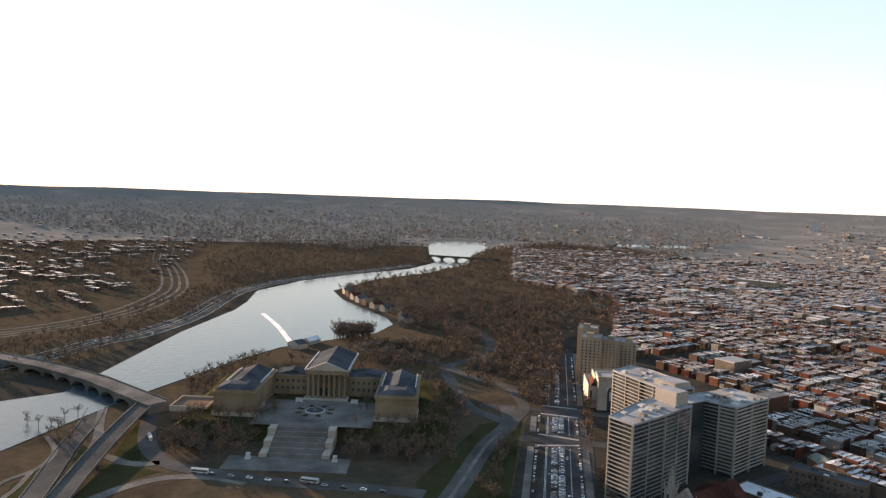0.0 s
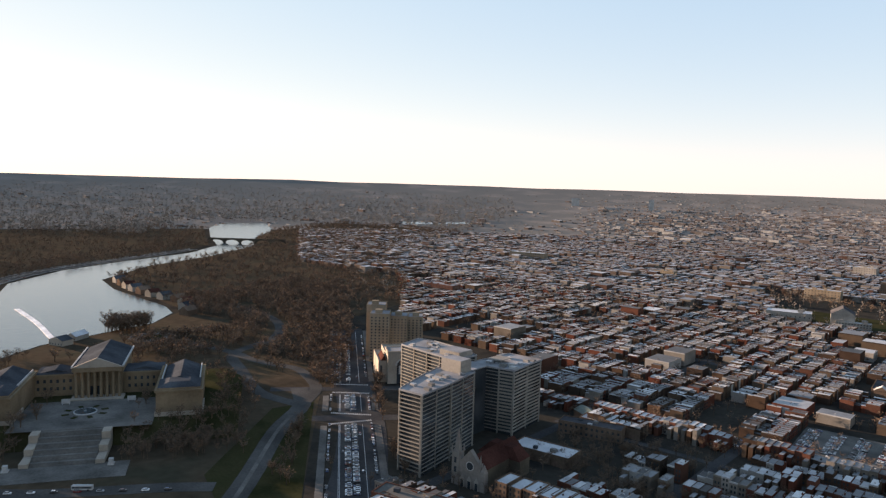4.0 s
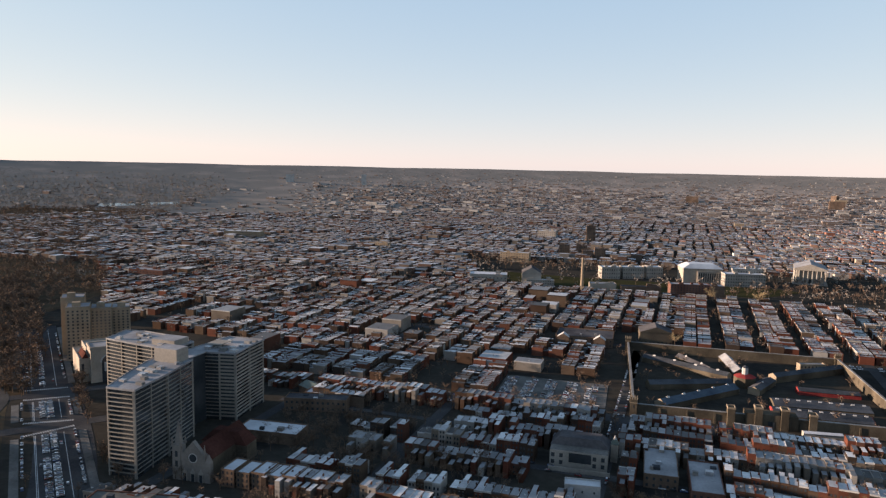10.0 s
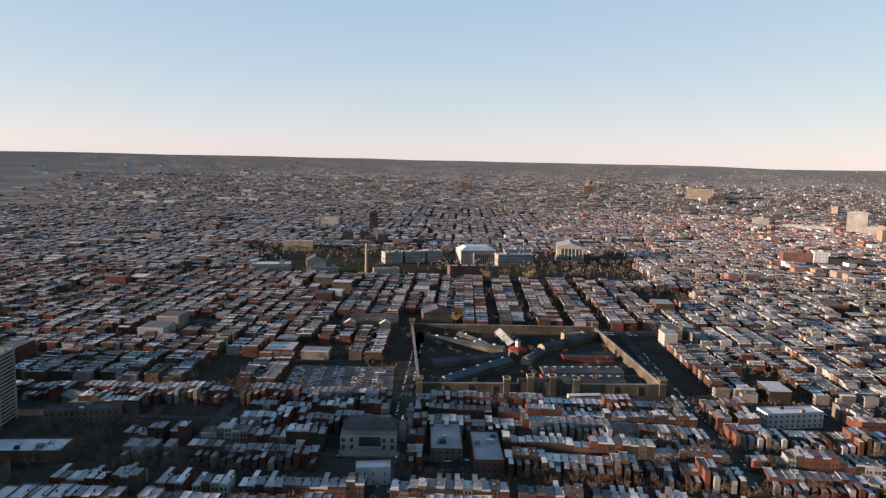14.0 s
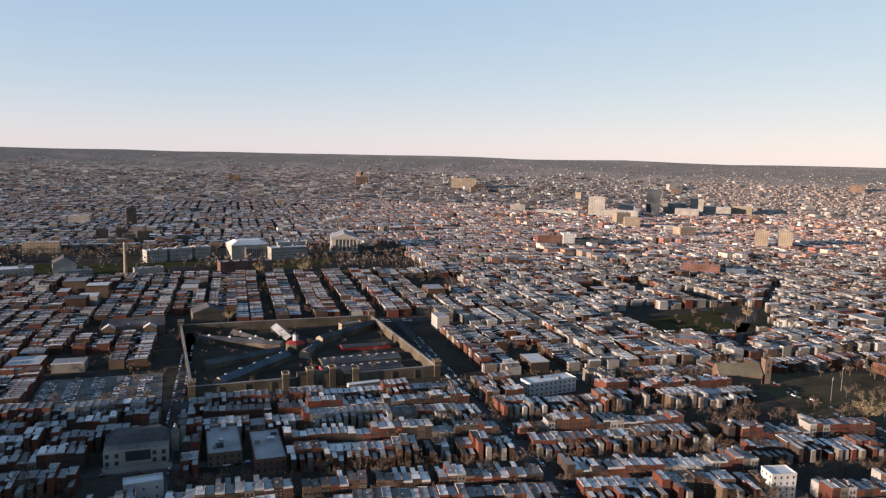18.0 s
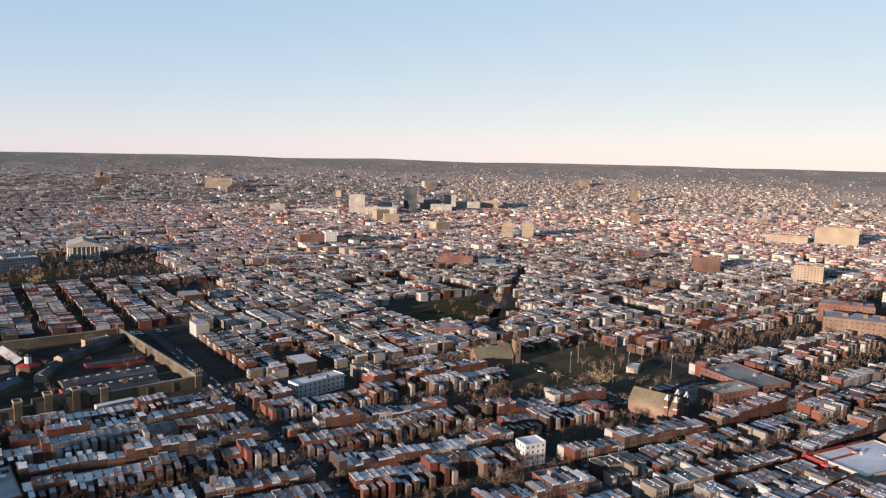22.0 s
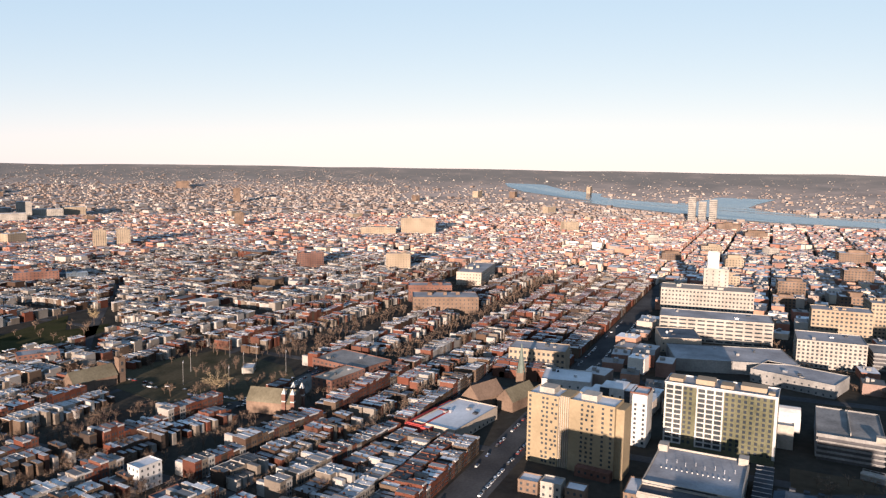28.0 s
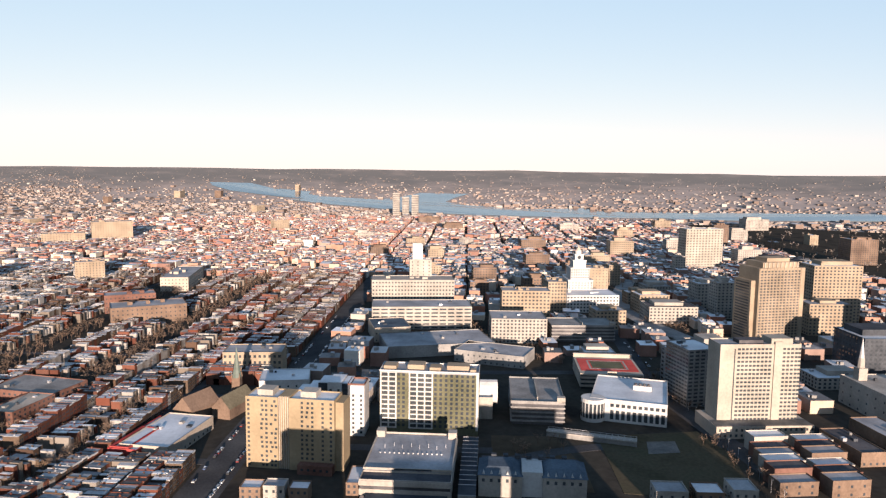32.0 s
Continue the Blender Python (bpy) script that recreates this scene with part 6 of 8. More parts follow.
gabled("church", "pale stone church with a dark roof", "church", -232, 1140, 13, 30, 34, 20, 9, M_PALE, M_DARKROOF)
building("school", "pale parish school beside the church", "school", -215, 1126, 13, 44, 12, 10, (M_PALE, M_SILVER), 3, (12, 0, 0, 0), ribbon=True)
building("school", "grey flat-roofed school block", "school", -300, 1130, 13, 60, 30, 14, (M_PALE, M_SILVER), 2, (10, 0, 0, 0), ribbon=True)
sheet("lawn", ((-420, 1170), (-150, 1140), (110, 1160), (180, 1240), (150, 1260), (-160, 1240), (-400, 1260)), M_GRASS, "dull winter lawn of the college grounds", 0.15, "lawn")
forest("college_trees", scatter(((60, 1150), (300, 1150), (320, 1420), (240, 1420), (130, 1330)), 110, 33) + scatter(((-400, 1260), (-160, 1330), (150, 1400), (150, 1440), (-420, 1420)), 150, 34),
       "bare trees in the college grounds", 70, 9, 14, 19, 0.025)
tw = gabled("school", "old stone school with a steep dark roof", "school", -26, 815, 8, 34, 26, 13, 6, M_STONE, M_DARKROOF)
building("school", "dark flat school with white-edged gables", "school", -98, 785, 4, 60, 40, 9, (M_BROWN, M_DARKROOF), 2, (12, 0, 0, 0), ribbon=True)
for u in (-118, -80):
    gabled("school_porch", "brick porch with white-edged gable", "porch", u, 763, 4, 12, 8, 9, 4, M_BROWN, M_WHITE, "school porches")
for x, y, h in ((-240, 1515, 26), (-205, 1522, 26), (-165, 1500, 24), (-222, 1800, 44), (-190, 1500, 18)):
    building("apartment_tower", "brown brick housing block far off", "apartment tower", x, y, 10, 22, 16, h, (M_BROWN, M_GREYROOF), int(h // 3), (6, 3, 0, 3), group="brown housing blocks", ribbon=True)
building("store", "bright white store with a red sign band", "store", 178, 1915, 0, 44, 26, 8, (M_WHITE, M_SILVER))
building("apartment_block", "tan block at the edge of the rows", "apartment block", -636, 1460, 0, 44, 20, 14, (M_TAN, M_GREYROOF), 4, (9, 0, 0, 0), ribbon=True)
building("factory", "long tan factory with glazed bays", "factory", -1010, 1500, 10, 90, 30, 18, (M_TAN, M_SILVER), 4, (16, 0, 0, 0), ribbon=True)
building("warehouse", "red brick warehouse at the park edge", "warehouse", -800, 930, 5, 60, 24, 14, (M_RED, M_GREYROOF), 3, (10, 0, 0, 0), ribbon=True)
building("apartment_tower", "lone white tower on the far hills", "apartment tower", *spot(-2500, 5400)[:2], 25, 26, 20, 120, (M_WHITE, M_SILVER), 0)
building("apartment_tower", "lone white tower on the far hills", "apartment tower", *spot(-3300, 5600)[:2], 25, 40, 20, 112, (M_WHITE, M_SILVER), 0)
# ---- the playing field and the streets round it ----
strip("road", ((476, 586), (528, 650), (752, 868), (806, 913)), 11, M_ASPH, "diagonal avenue that cuts through the rows", 0.16)
sheet("field", ((422, 488), (459, 529), (554, 502), (548, 440), (540, 398), (495, 357), (445, 373), (408, 414)), M_FIELD, "dark winter playing field with worn turf", 0.15, "field")
sheet("pavement", ((479, 366), (530, 372), (534, 350), (482, 340)), M_PAVE, "pale hard court beside the field", 0.2, "court")
sheet("lawn", ((470, 640), (565, 665), (590, 690), (545, 705), (600, 770), (470, 735), (440, 700)), M_GRASS, "green park lawn between the rows", 0.16, "lawn")


def floodlight(x, y, h=20):
    t = thing("floodlight", "tall pale floodlight mast on the field", "floodlight", pose(x, y, 0.15, 0, 0, 40), "field floodlights")
    part("mast", Solid().tube(0, 0, 0, h, 0.2, 0.12, 8), t, mats=(M_CONC,))
    part("crossbar", Solid().box(-2.2, 2.2, -0.15, 0.15, h - 0.6, h), t, mats=(M_CONC,))
    for u in (-1.8, -0.6, 0.6, 1.8):
        part("lamp", Solid().box(u - 0.45, u + 0.45, -0.5, -0.15, h - 0.9, h + 0.4), t, mats=(M_WHITE,))


for x, y in ((454, 446), (486, 468), (460, 402), (540, 470), (530, 430), (524, 392), (500, 420)):
    floodlight(x, y)


def big_tree(x, y, high, label, seed, spread=1.0, mat=None):
    wd, cr = bare_tree(seed, 420, high, 0.008)
    t = thing("tree", label, "tree", pose(x, y, 0, 0, 0, seed * 37) @ Matrix.Diagonal((spread, spread, 1, 1)), "single trees")
    part("trunk", wd, t, mats=(M_BARK,))
    part("crown", cr, t, mats=(mat or M_TWIG_O,))


M_PALE_TWIG = shade("pale_twigs", ((0.2, 0.155, 0.095), (0.25, 0.19, 0.11)), fine=2)
big_tree(443, 401, 19, "wide pale bare tree beside the field", 51, 1.35, M_PALE_TWIG)
big_tree(578, 700, 20, "tall yellowish bare tree in the park", 52, 0.9, M_PALE_TWIG)
big_tree(38, 1080, 24, "tall yellow-brown bare tree among the rows", 53, 0.8, M_PALE_TWIG)
big_tree(102, 1085, 24, "tall yellow-brown bare tree among the rows", 54, 0.9, M_PALE_TWIG)
big_tree(-5, 800, 15, "yellow-brown bare tree beside the old school", 55, 1.0, M_PALE_TWIG)
trng = random.Random(77)
for i in range(70):
    a, r = radians(trng.uniform(-28, 60)), trng.uniform(385, 520)
    x, y = r * math.sin(a), r * math.cos(a)
    if free(x, y):
        big_tree(x, y, trng.uniform(8, 13), ("bare brown tree in a back yard", "bare street tree between brick houses")[i % 2], 60 + i % 6)

gabled("church", "stone church with an olive roof beside the field", "church", 414, 508, 80, 16, 38, 8, 9, M_BROWN, M_OLIVE)
ct = thing("church_tower", "square brick church tower beside the field", "tower", pose(437, 500, 0, 0, 0, -8))
part("shaft", Solid().box(-3, 3, -3, 3, -0.3, 20), ct, mats=(M_BROWN,))
part("belfry", Solid().ring(-3.2, 3.2, -3.2, 3.2, 20, 22, 0.6), ct, mats=(M_BROWN,))
for z in (9, 15):
    part("window", Solid().box(-1, 1, -3.08, -2.98, z, z + 3), ct, mats=(M_GLASS,))


def turret_church():
    t = gabled("church", "red and white church with turrets and an olive roof", "church", 437, 338, 12, 17, 38, 9, 9, M_BROWN, M_OLIVE)
    for u in (-8.5, 8.5):
        for v in (-19, -12):
            s = part("turret", Solid().box(u - 1.5, u + 1.5, v - 1.5, v + 1.5, -0.3, 17), t, mats=(M_RED,))
            part("cap", Solid().prism(((u - 1.7, v - 1.7), (u + 1.7, v - 1.7), (u + 1.7, v + 1.7), (u - 1.7, v + 1.7)), 17, 21, shrink=0.1), s, mats=(M_WHITE,))
            part("band", Solid().ring(u - 1.6, u + 1.6, v - 1.6, v + 1.6, 11, 12, 0.3), s, mats=(M_WHITE,))
    part("rose_window", Solid().tube(0, 0, 0, 0.15, 2.2, 2.2, 16), t, m=pose(0, -19, 11, 90, 0, 0), mats=(M_WHITE,))


turret_church()
building("gymnasium", "brick gymnasium with a tan flat roof", "gymnasium", 562, 346, -12, 40, 62, 9, (M_RED, M_CONC), 2, (8, 0, 0, 12), win=(2.0, 1.6), ribbon=True)
building("gymnasium", "brick school block with a tan flat roof", "school", 515, 330, -8, 44, 22, 10, (M_RED, M_LIME), 3, (9, 0, 0, 4), win=(1.6, 1.6), ribbon=True)
building("house", "tall pale corner house", "house", 298, 324, -8, 15, 11, 14, (M_WHITE, M_SILVER), 4, (4, 3, 0, 3), win=(1.0, 1.5))
building("house", "red brick corner shop", "house", 283, 290, -8, 18, 11, 9, (M_RED, M_BLUEROOF), 3, (5, 3, 0, 3), win=(1.0, 1.5))
building("apartment_block", "brick flats with an arched corner", "apartment block", 437, 604, -30, 34, 20, 13, (M_RED, M_GREYROOF), 4, (8, 4, 0, 4), win=(1.8, 1.6), ribbon=True)
building("warehouse", "low brick store with a white roof", "warehouse", 395, 590, -5, 40, 22, 8, (M_BROWN, M_SILVER), 0)
building("market", "low market with red and silver roofs", "market", 470, 200, -8, 60, 34, 9, (M_LIME, M_SILVER), 1, (10, 4, 0, 4), ribbon=True)
part("red_roof", Solid().ring(-29, 8, -4, 9.5, 8.2, 9.6, 1.6), building("market_annex", "low annex with a bright red roof edge", "market", 466, 212, -8, 60, 20, 8, (M_REDROOF, M_SILVER), 0), mats=(M_REDROOF,))
gabled("church", "brown stone church with a steep gable", "church", 522, 200, 70, 18, 30, 9, 10, M_BROWN, M_BROWN)
gabled("church", "brown stone church beside a green spire", "church", 534, 176, 75, 15, 34, 8, 9, M_BROWN, M_OLIVE)
sp = thing("church_spire", "brick church tower with a tall green spire", "spire", pose(552, 179, 0))
part("tower", Solid().box(-3.2, 3.2, -3.2, 3.2, -0.3, 22), sp, mats=(M_BROWN,))
part("spire", Solid().tube(0, 0, 22, 46, 3.6, 0.15, 8), sp, mats=(M_TEAL,))
for u in (-3, 3):
    for v in (-3, 3):
        part("pinnacle", Solid().prism(((u - 0.6, v - 0.6), (u + 0.6, v - 0.6), (u + 0.6, v + 0.6), (u - 0.6, v + 0.6)), 22, 26, shrink=0.1), sp, mats=(M_BROWN,))

# larger blocks among the far rows
R = dict(ribbon=True)
building("school", "large brown brick school with a central tower", "school", 850, 382, -62, 84, 40, 20, (M_BROWN, M_GREYROOF), 4, (16, 8, 0, 8), **R)
building("school", "red brick block behind the brown school", "school", 905, 430, -62, 60, 26, 22, (M_RED, M_GREYROOF), 4, (12, 6, 0, 6), **R)
building("factory", "long cream factory with many bays", "factory", 1105, 440, -80, 40, 120, 20, (M_LIME, M_GREYROOF), 4, (8, 22, 0, 22), **R)
building("apartment_block", "red slab block with pale balconies", "apartment block", 1074, 748, -40, 44, 18, 28, (M_RED, M_GREYROOF), 8, (10, 3, 0, 3), win=(2.6, 1.6), **R)
building("apartment_block", "yellow brick block with a stepped gable", "apartment block", 1122, 596, -60, 42, 24, 32, (M_TAN, M_GREYROOF), 8, (9, 5, 0, 5), **R)
building("office_block", "cream tower of a far works", "office block", 1720, 855, -60, 90, 40, 46, (M_TAN, M_GREYROOF), 10, (16, 0, 0, 8), **R)
building("office_block", "long cream works beside its tower", "office block", 1640, 930, -60, 90, 34, 24, (M_TAN, M_GREYROOF), 6, (16, 0, 0, 8), **R)
for x, y in ((1084, 1286), (1124, 1262)):
    building("apartment_tower", "tan brick housing tower", "apartment tower", x, y, -38, 26, 24, 40, (M_TAN, M_GREYROOF), 13, (6, 0, 0, 5), group="tan housing towers", **R)
building("school", "red and white banded school", "school", 625, 1365, -10, 50, 30, 26, (M_RED, M_SILVER), 4, (10, 0, 0, 6), **R)
building("school", "white stair towers of the banded school", "school", 662, 1352, -10, 24, 28, 30, (M_WHITE, M_SILVER), 5, (4, 0, 0, 0), **R)
building("school", "long dark wing of the banded school", "school", 712, 1345, -10, 76, 30, 18, (M_SLATE, M_SLATE), 3, (12, 0, 0, 0), **R)
building("brewery", "old red brick brewery building", "factory", 728, 1000, -35, 60, 24, 20, (M_RED, M_GREYROOF), 5, (12, 0, 0, 6), **R)
building("apartment_block", "new flats with blue fronts", "apartment block", 760, 985, -35, 70, 16, 14, (M_BLUEROOF, M_SILVER), 4, (14, 0, 0, 0), **R)
building("office_tower", "slim dark glass tower with a white side", "office tower", 1292, 2036, -32, 42, 30, 86, (M_SLATE, M_SILVER), 20, (8, 0, 0, 4), win=(3.0, 2.4), **R)
for x, y, w, h, m, lb in ((1085, 2020, 50, 62, M_PALE, "white hospital tower with stepped tops"), (1130, 1960, 110, 26, M_PALE, "long pale concrete hospital wing"), (1200, 2040, 50, 36, M_PALE, "pale four-square hospital block"), (1400, 2080, 70, 40, M_CONC, "grey concrete hospital block behind"),
                         (1470, 2060, 40, 56, M_PALE, "pale slim hospital tower"), (1545, 2060, 90, 30, M_PALE, "white block with a red crest"), (1640, 2060, 70, 32, M_TAN, "tan brick hospital wing"), (1385, 1990, 70, 28, M_PALE, "white low hospital block"), (980, 2080, 130, 16, M_PALE, "low white hall near the hospital")):
    building("hospital_block", lb, "hospital", x, y, -32, w, 34, h, (m, M_SILVER), max(3, int(h // 4)), (max(6, int(w // 5)), 0, 0, 0), group="hospital cluster", **R)
building("apartment_tower", "far tan housing tower", "apartment tower", 1645, 1388, -45, 26, 22, 40, (M_BROWN, M_GREYROOF), 10, (5, 0, 0, 5), **R)
fx, fy, fz = spot(1172, 3652)
building("apartment_tower", "broad cream block near the horizon", "apartment tower", fx, fy, -18, 110, 30, 46, (M_TAN, M_GREYROOF), 8, (18, 0, 0, 0), z0=fz, win=(3, 2.5), **R)
fx, fy, fz = spot(2572, 2182)
building("apartment_tower", "far brown tower near the horizon", "apartment tower", fx, fy, -50, 28, 24, 62, (M_BROWN, M_GREYROOF), 14, (5, 0, 0, 5), z0=fz, **R)
frng = random.Random(5)
for i in range(46):
    hd, ds = radians(frng.uniform(-14, 118)), frng.uniform(1250, 5200)
    if math.degrees(hd) > 78 and ds > 2500:
        continue
    x, y, z = spot(ds * math.sin(hd), ds * math.cos(hd))
    if inside(ds * math.sin(hd), ds * math.cos(hd), HARBOUR):
        continue
    h, w = frng.uniform(14, 34), frng.uniform(20, 60)
    building("city_block", ("tan brick block above the far rows", "pale block above the far rows", "brown brick block above the far rows")[i % 3], "building", x, y, frng.choice((0, 0, -20, -45)), w, frng.uniform(16, 30), h,
             ((M_TAN, M_PALE, M_BROWN)[i % 3], M_SILVER), max(3, int(h // 4)), (max(4, int(w // 5)), 0, 0, 3), z0=z, group="blocks above the far rows", **R)

forest("field_trees", scatter(((440, 530), (560, 508), (556, 470), (540, 470), (540, 490), (450, 515)), 22, 71) + scatter(((415, 425), (500, 372), (505, 384), (425, 445)), 16, 72) + scatter(((470, 440), (540, 420), (545, 440), (470, 462)), 12, 73) +
       scatter(((440, 650), (470, 640), (590, 690), (600, 770), (570, 765), (450, 720)), 18, 74) + scatter(((-360, 300), (-150, 300), (-150, 540), (-300, 540), (-230, 440), (-290, 420), (-290, 330)), 190, 75) + scatter(((-140, 545), (-60, 548), (-40, 770), (-75, 770), (-70, 640), (-140, 640)), 36, 76) +
       scatter(PRISON, 60, 77) + scatter(((-281, 459), (-250, 495), (-200, 432), (-223, 393)), 70, 78), "bare brown trees round the field, yards and prison", 110, 6, 11, 27, 0.013)
building("clubhouse", "low pale pavilion beside the field", "pavilion", 512, 424, 30, 16, 10, 4.5, (M_PALE, M_SILVER), 1, (4, 0, 0, 0))
# ---- the eastern blocks near the camera ----


def twin_bay_flats():
    """Two tan bays with a ribbed shaft between them."""
    t = thing("apartment_block", "tan brick flats in two bays with a ribbed shaft", "apartment block", pose(440, 104, 0, 0, 0, -96))
    pane = Solid().box(-0.75, 0.75, -0.06, 0.02, 0, 1.5).mesh("window", M_GLASS)
    for x0, x1 in ((-31, -10), (-3, 26)):
        w = part("bay", Solid().box(x0, x1, -9, 9, -0.3, 45), t, mats=(M_YELLOW,))
        part("parapet", Solid().ring(x0, x1, -9, 9, 45, 46, 0.4), w, mats=(M_YELLOW,))
        part("roof", Solid().box(x0 + 0.4, x1 - 0.4, -8.6, 8.6, 45, 45.2), w, mats=(M_SILVER,))
        part("roof_house", Solid().box(x0 + 6, x0 + 16, -4, 6, 45.2, 49), w, mats=(M_PALE,))
    sh = part("shaft", Solid().box(-10, -3, -7.6, 8, -0.3, 46.5), t, mats=(M_YELLOW,))
    for u in (-9.4, -8.0, -6.6, -5.2, -3.8):
        part("rib", Solid().box(u - 0.25, u + 0.25, -8.6, -7.6, 0, 46.5), sh, mats=(M_LIME,))
    part("end_bay", Solid().box(26, 31, -6, 9, -0.3, 44), t, mats=(M_YELLOW,))
    wrng = random.Random(8)
    for u, full in ((-29.2, 1), (-20.5, 0), (-17.6, 1), (-14.4, 0), (-11.6, 0), (5.4, 1), (8.8, 0), (12.0, 1), (18.6, 1), (23.8, 1)):
        for f in range(15):
            if full or wrng.random() < 0.75:
                part("window", pane, t, m=pose(u + (0 if full else wrng.uniform(-0.6, 0.6)), -9, 1.4 + f * 2.95))
    part("podium", Solid().box(4, 26, -15, -9, -0.3, 6), t, "low red brick podium", mats=(M_RED,))
    for i in range(5):
        part("window", pane, t, m=pose(7 + i * 4, -15, 2.4))


twin_bay_flats()


def framed_flats():
    """A slab with white-framed window bays and olive panels."""
    t = thing("apartment_block", "olive and white flats with framed window bays", "apartment block", pose(508, 24, 0, 0, 0, -93))
    core = part("core", Solid().box(-35, 35, -11, 11, -0.3, 44), t, mats=(M_GREENC,))
    part("roof", Solid().box(-35, 35, -11, 11, 44, 45), t, mats=(M_GREYROOF,))
    for x0, x1, y0, y1, z in ((-16, -4, -5, 6, 48.5), (0, 8, -7, 3, 47.5), (12, 28, -3, 7, 48), (-33, -24, -6, 5, 47.6), (29, 33, -8, -3, 47)):
        part("roof_house", Solid().box(x0, x1, y0, y1, 45, z), t, mats=(M_TAN,))
    part("parapet", Solid().ring(-35.2, 35.2, -11.2, 11.2, 45, 46, 0.4), t, mats=(M_WHITE,))
    pane = Solid().box(-1.9, 1.9, -0.06, 0.02, 0, 2.7).mesh("window", M_GLASS)
    small = Solid().box(-0.9, 0.9, -0.05, 0.02, 0, 2.0).mesh("window", M_GLASS)
    for x0, n in ((-34.6, 2), (-14.2, 3)):
        fr = part("white_frame", Solid().box(x0, x0 + 0.9, -11.9, -11, 4, 45), t, "white frame round the windows", mats=(M_WHITE,))
        for k in range(1, n + 1):
            part("mullion", Solid().box(x0 + k * 5.4, x0 + k * 5.4 + 0.9, -11.9, -11, 4, 45), fr, mats=(M_WHITE,))
        for f in range(13):
            part("rail", Solid().box(x0, x0 + n * 5.4 + 0.9, -11.8, -11, 4 + f * 3.35, 4.7 + f * 3.35), fr, mats=(M_WHITE,))
            for k in range(n):
                if f < 12:
                    part("window", pane, fr, m=pose(x0 + k * 5.4 + 3.15, -11, 4.9 + f * 3.35))
    for u in (-21.5, -18.0, 4.6, 8.4, 12.2, 16.0, 19.8, 23.6, 27.4, 31.2):
        for f in range(12):
            part("window", small, t, m=pose(u, -11, 5.1 + f * 3.35))
    part("corner_frame", Solid().box(33.4, 35.2, -11.6, -11, 4, 45), t, mats=(M_WHITE,))


framed_flats()


def roof_hall():
    t = thing("market_hall", "low pale hall with a flat grey roof deck", "market", pose(424, 31, 0, 0, 0, -92))
    # solid dark core in place of the shade inside the open decks
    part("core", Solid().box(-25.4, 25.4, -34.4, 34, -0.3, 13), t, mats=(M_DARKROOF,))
    part("roof", Solid().box(-25.4, 25.4, -22, 34, 13, 14.3), t, mats=(M_GREYROOF,))
    part("lower_roof", Solid().box(-25.4, 25.4, -34.4, -22.2, 11, 12.2), t, mats=(M_GREYROOF,))
    for z0, z1, out in ((0, 2.4, 0.0), (4.6, 8.2, 0.15), (10.2, 13.0, 0.3)):
        part("wall_band", Solid().ring(-26 - out, 26 + out, -35 - out, 35 + out, z0, z1, 0.6), t, "pale wall band between open decks", mats=(M_PALE,))
    part("parapet", Solid().ring(-26, 26, -22.4, 35, 14.3, 15.5, 0.5), t, mats=(M_PALE,))
    part("parapet", Solid().ring(-26, 26, -35, -22.6, 13, 13.9, 0.4), t, mats=(M_PALE,))
    part("louvre", Solid().box(-8, 14, -22.5, -22.38, 14.4, 15.3), t, mats=(M_GLASS,))
    for i in range(14):
        part("roof_vent", Solid().box(-20 + i * 2.9, -19.2 + i * 2.9, 2, 2.8, 14.3, 15.0), t, mats=(M_WHITE,))
    for i in range(8):
        part("roof_post", Solid().box(-18 + i * 5.4, -17.7 + i * 5.4, 10 + 3 * (i % 2), 10.3 + 3 * (i % 2), 14.3, 16.8), t, mats=(M_METAL,))
    for x0 in (-26, 20.5):
        part("corner_house", Solid().box(x0, x0 + 5.5, 28, 35, 14.3, 18.5), t, mats=(M_PALE,))
    part("canopy", Solid().box(-22, 24, -46, -36, 5.4, 6.2).box(-21, 23, -45, -36.5, 0, 5.4), t, "dark metal canopy along the street", mats=(M_SLATE,))


roof_hall()


def hipped_flats():
    t = thing("apartment_block", "cream flats with blue-grey hipped roofs", "apartment block", pose(414, -41, 0, 0, 0, -93))
    for x0, x1 in ((-31, -6), (6, 31)):
        w = part("wing", Solid().box(x0, x1, -14, 10, -0.3, 13), t, mats=(M_PALE,))
        part("roof", Solid().prism(((x0 - 0.6, -14.6), (x1 + 0.6, -14.6), (x1 + 0.6, 10.6), (x0 - 0.6, 10.6)), 13, 16.5, shrink=0.55), w, mats=(M_BLUEROOF,))
        for i in range(5):
            part("window", Solid().box(x0 + 2 + i * 4.6, x0 + 3.6 + i * 4.6, -14.07, -13.98, 9, 11), w, mats=(M_GLASS,))
            part("dormer", Solid().gable(x0 + 2 + i * 4.6, x0 + 3.8 + i * 4.6, -13.6, -11, 13.2, 15.2), w, mats=(M_WHITE,))
    part("link", Solid().box(-6, 6, -12, 8, -0.3, 15), t, mats=(M_WHITE,))
    part("plant", Solid().box(-30, 28, 10, 12, 12, 14), t, mats=(M_DARKROOF,))
    for i in range(7):
        part("roof_unit", Solid().box(-24 + i * 7, -21 + i * 7, 6, 9, 15.2, 17.4), t, mats=(M_SLATE,))


hipped_flats()


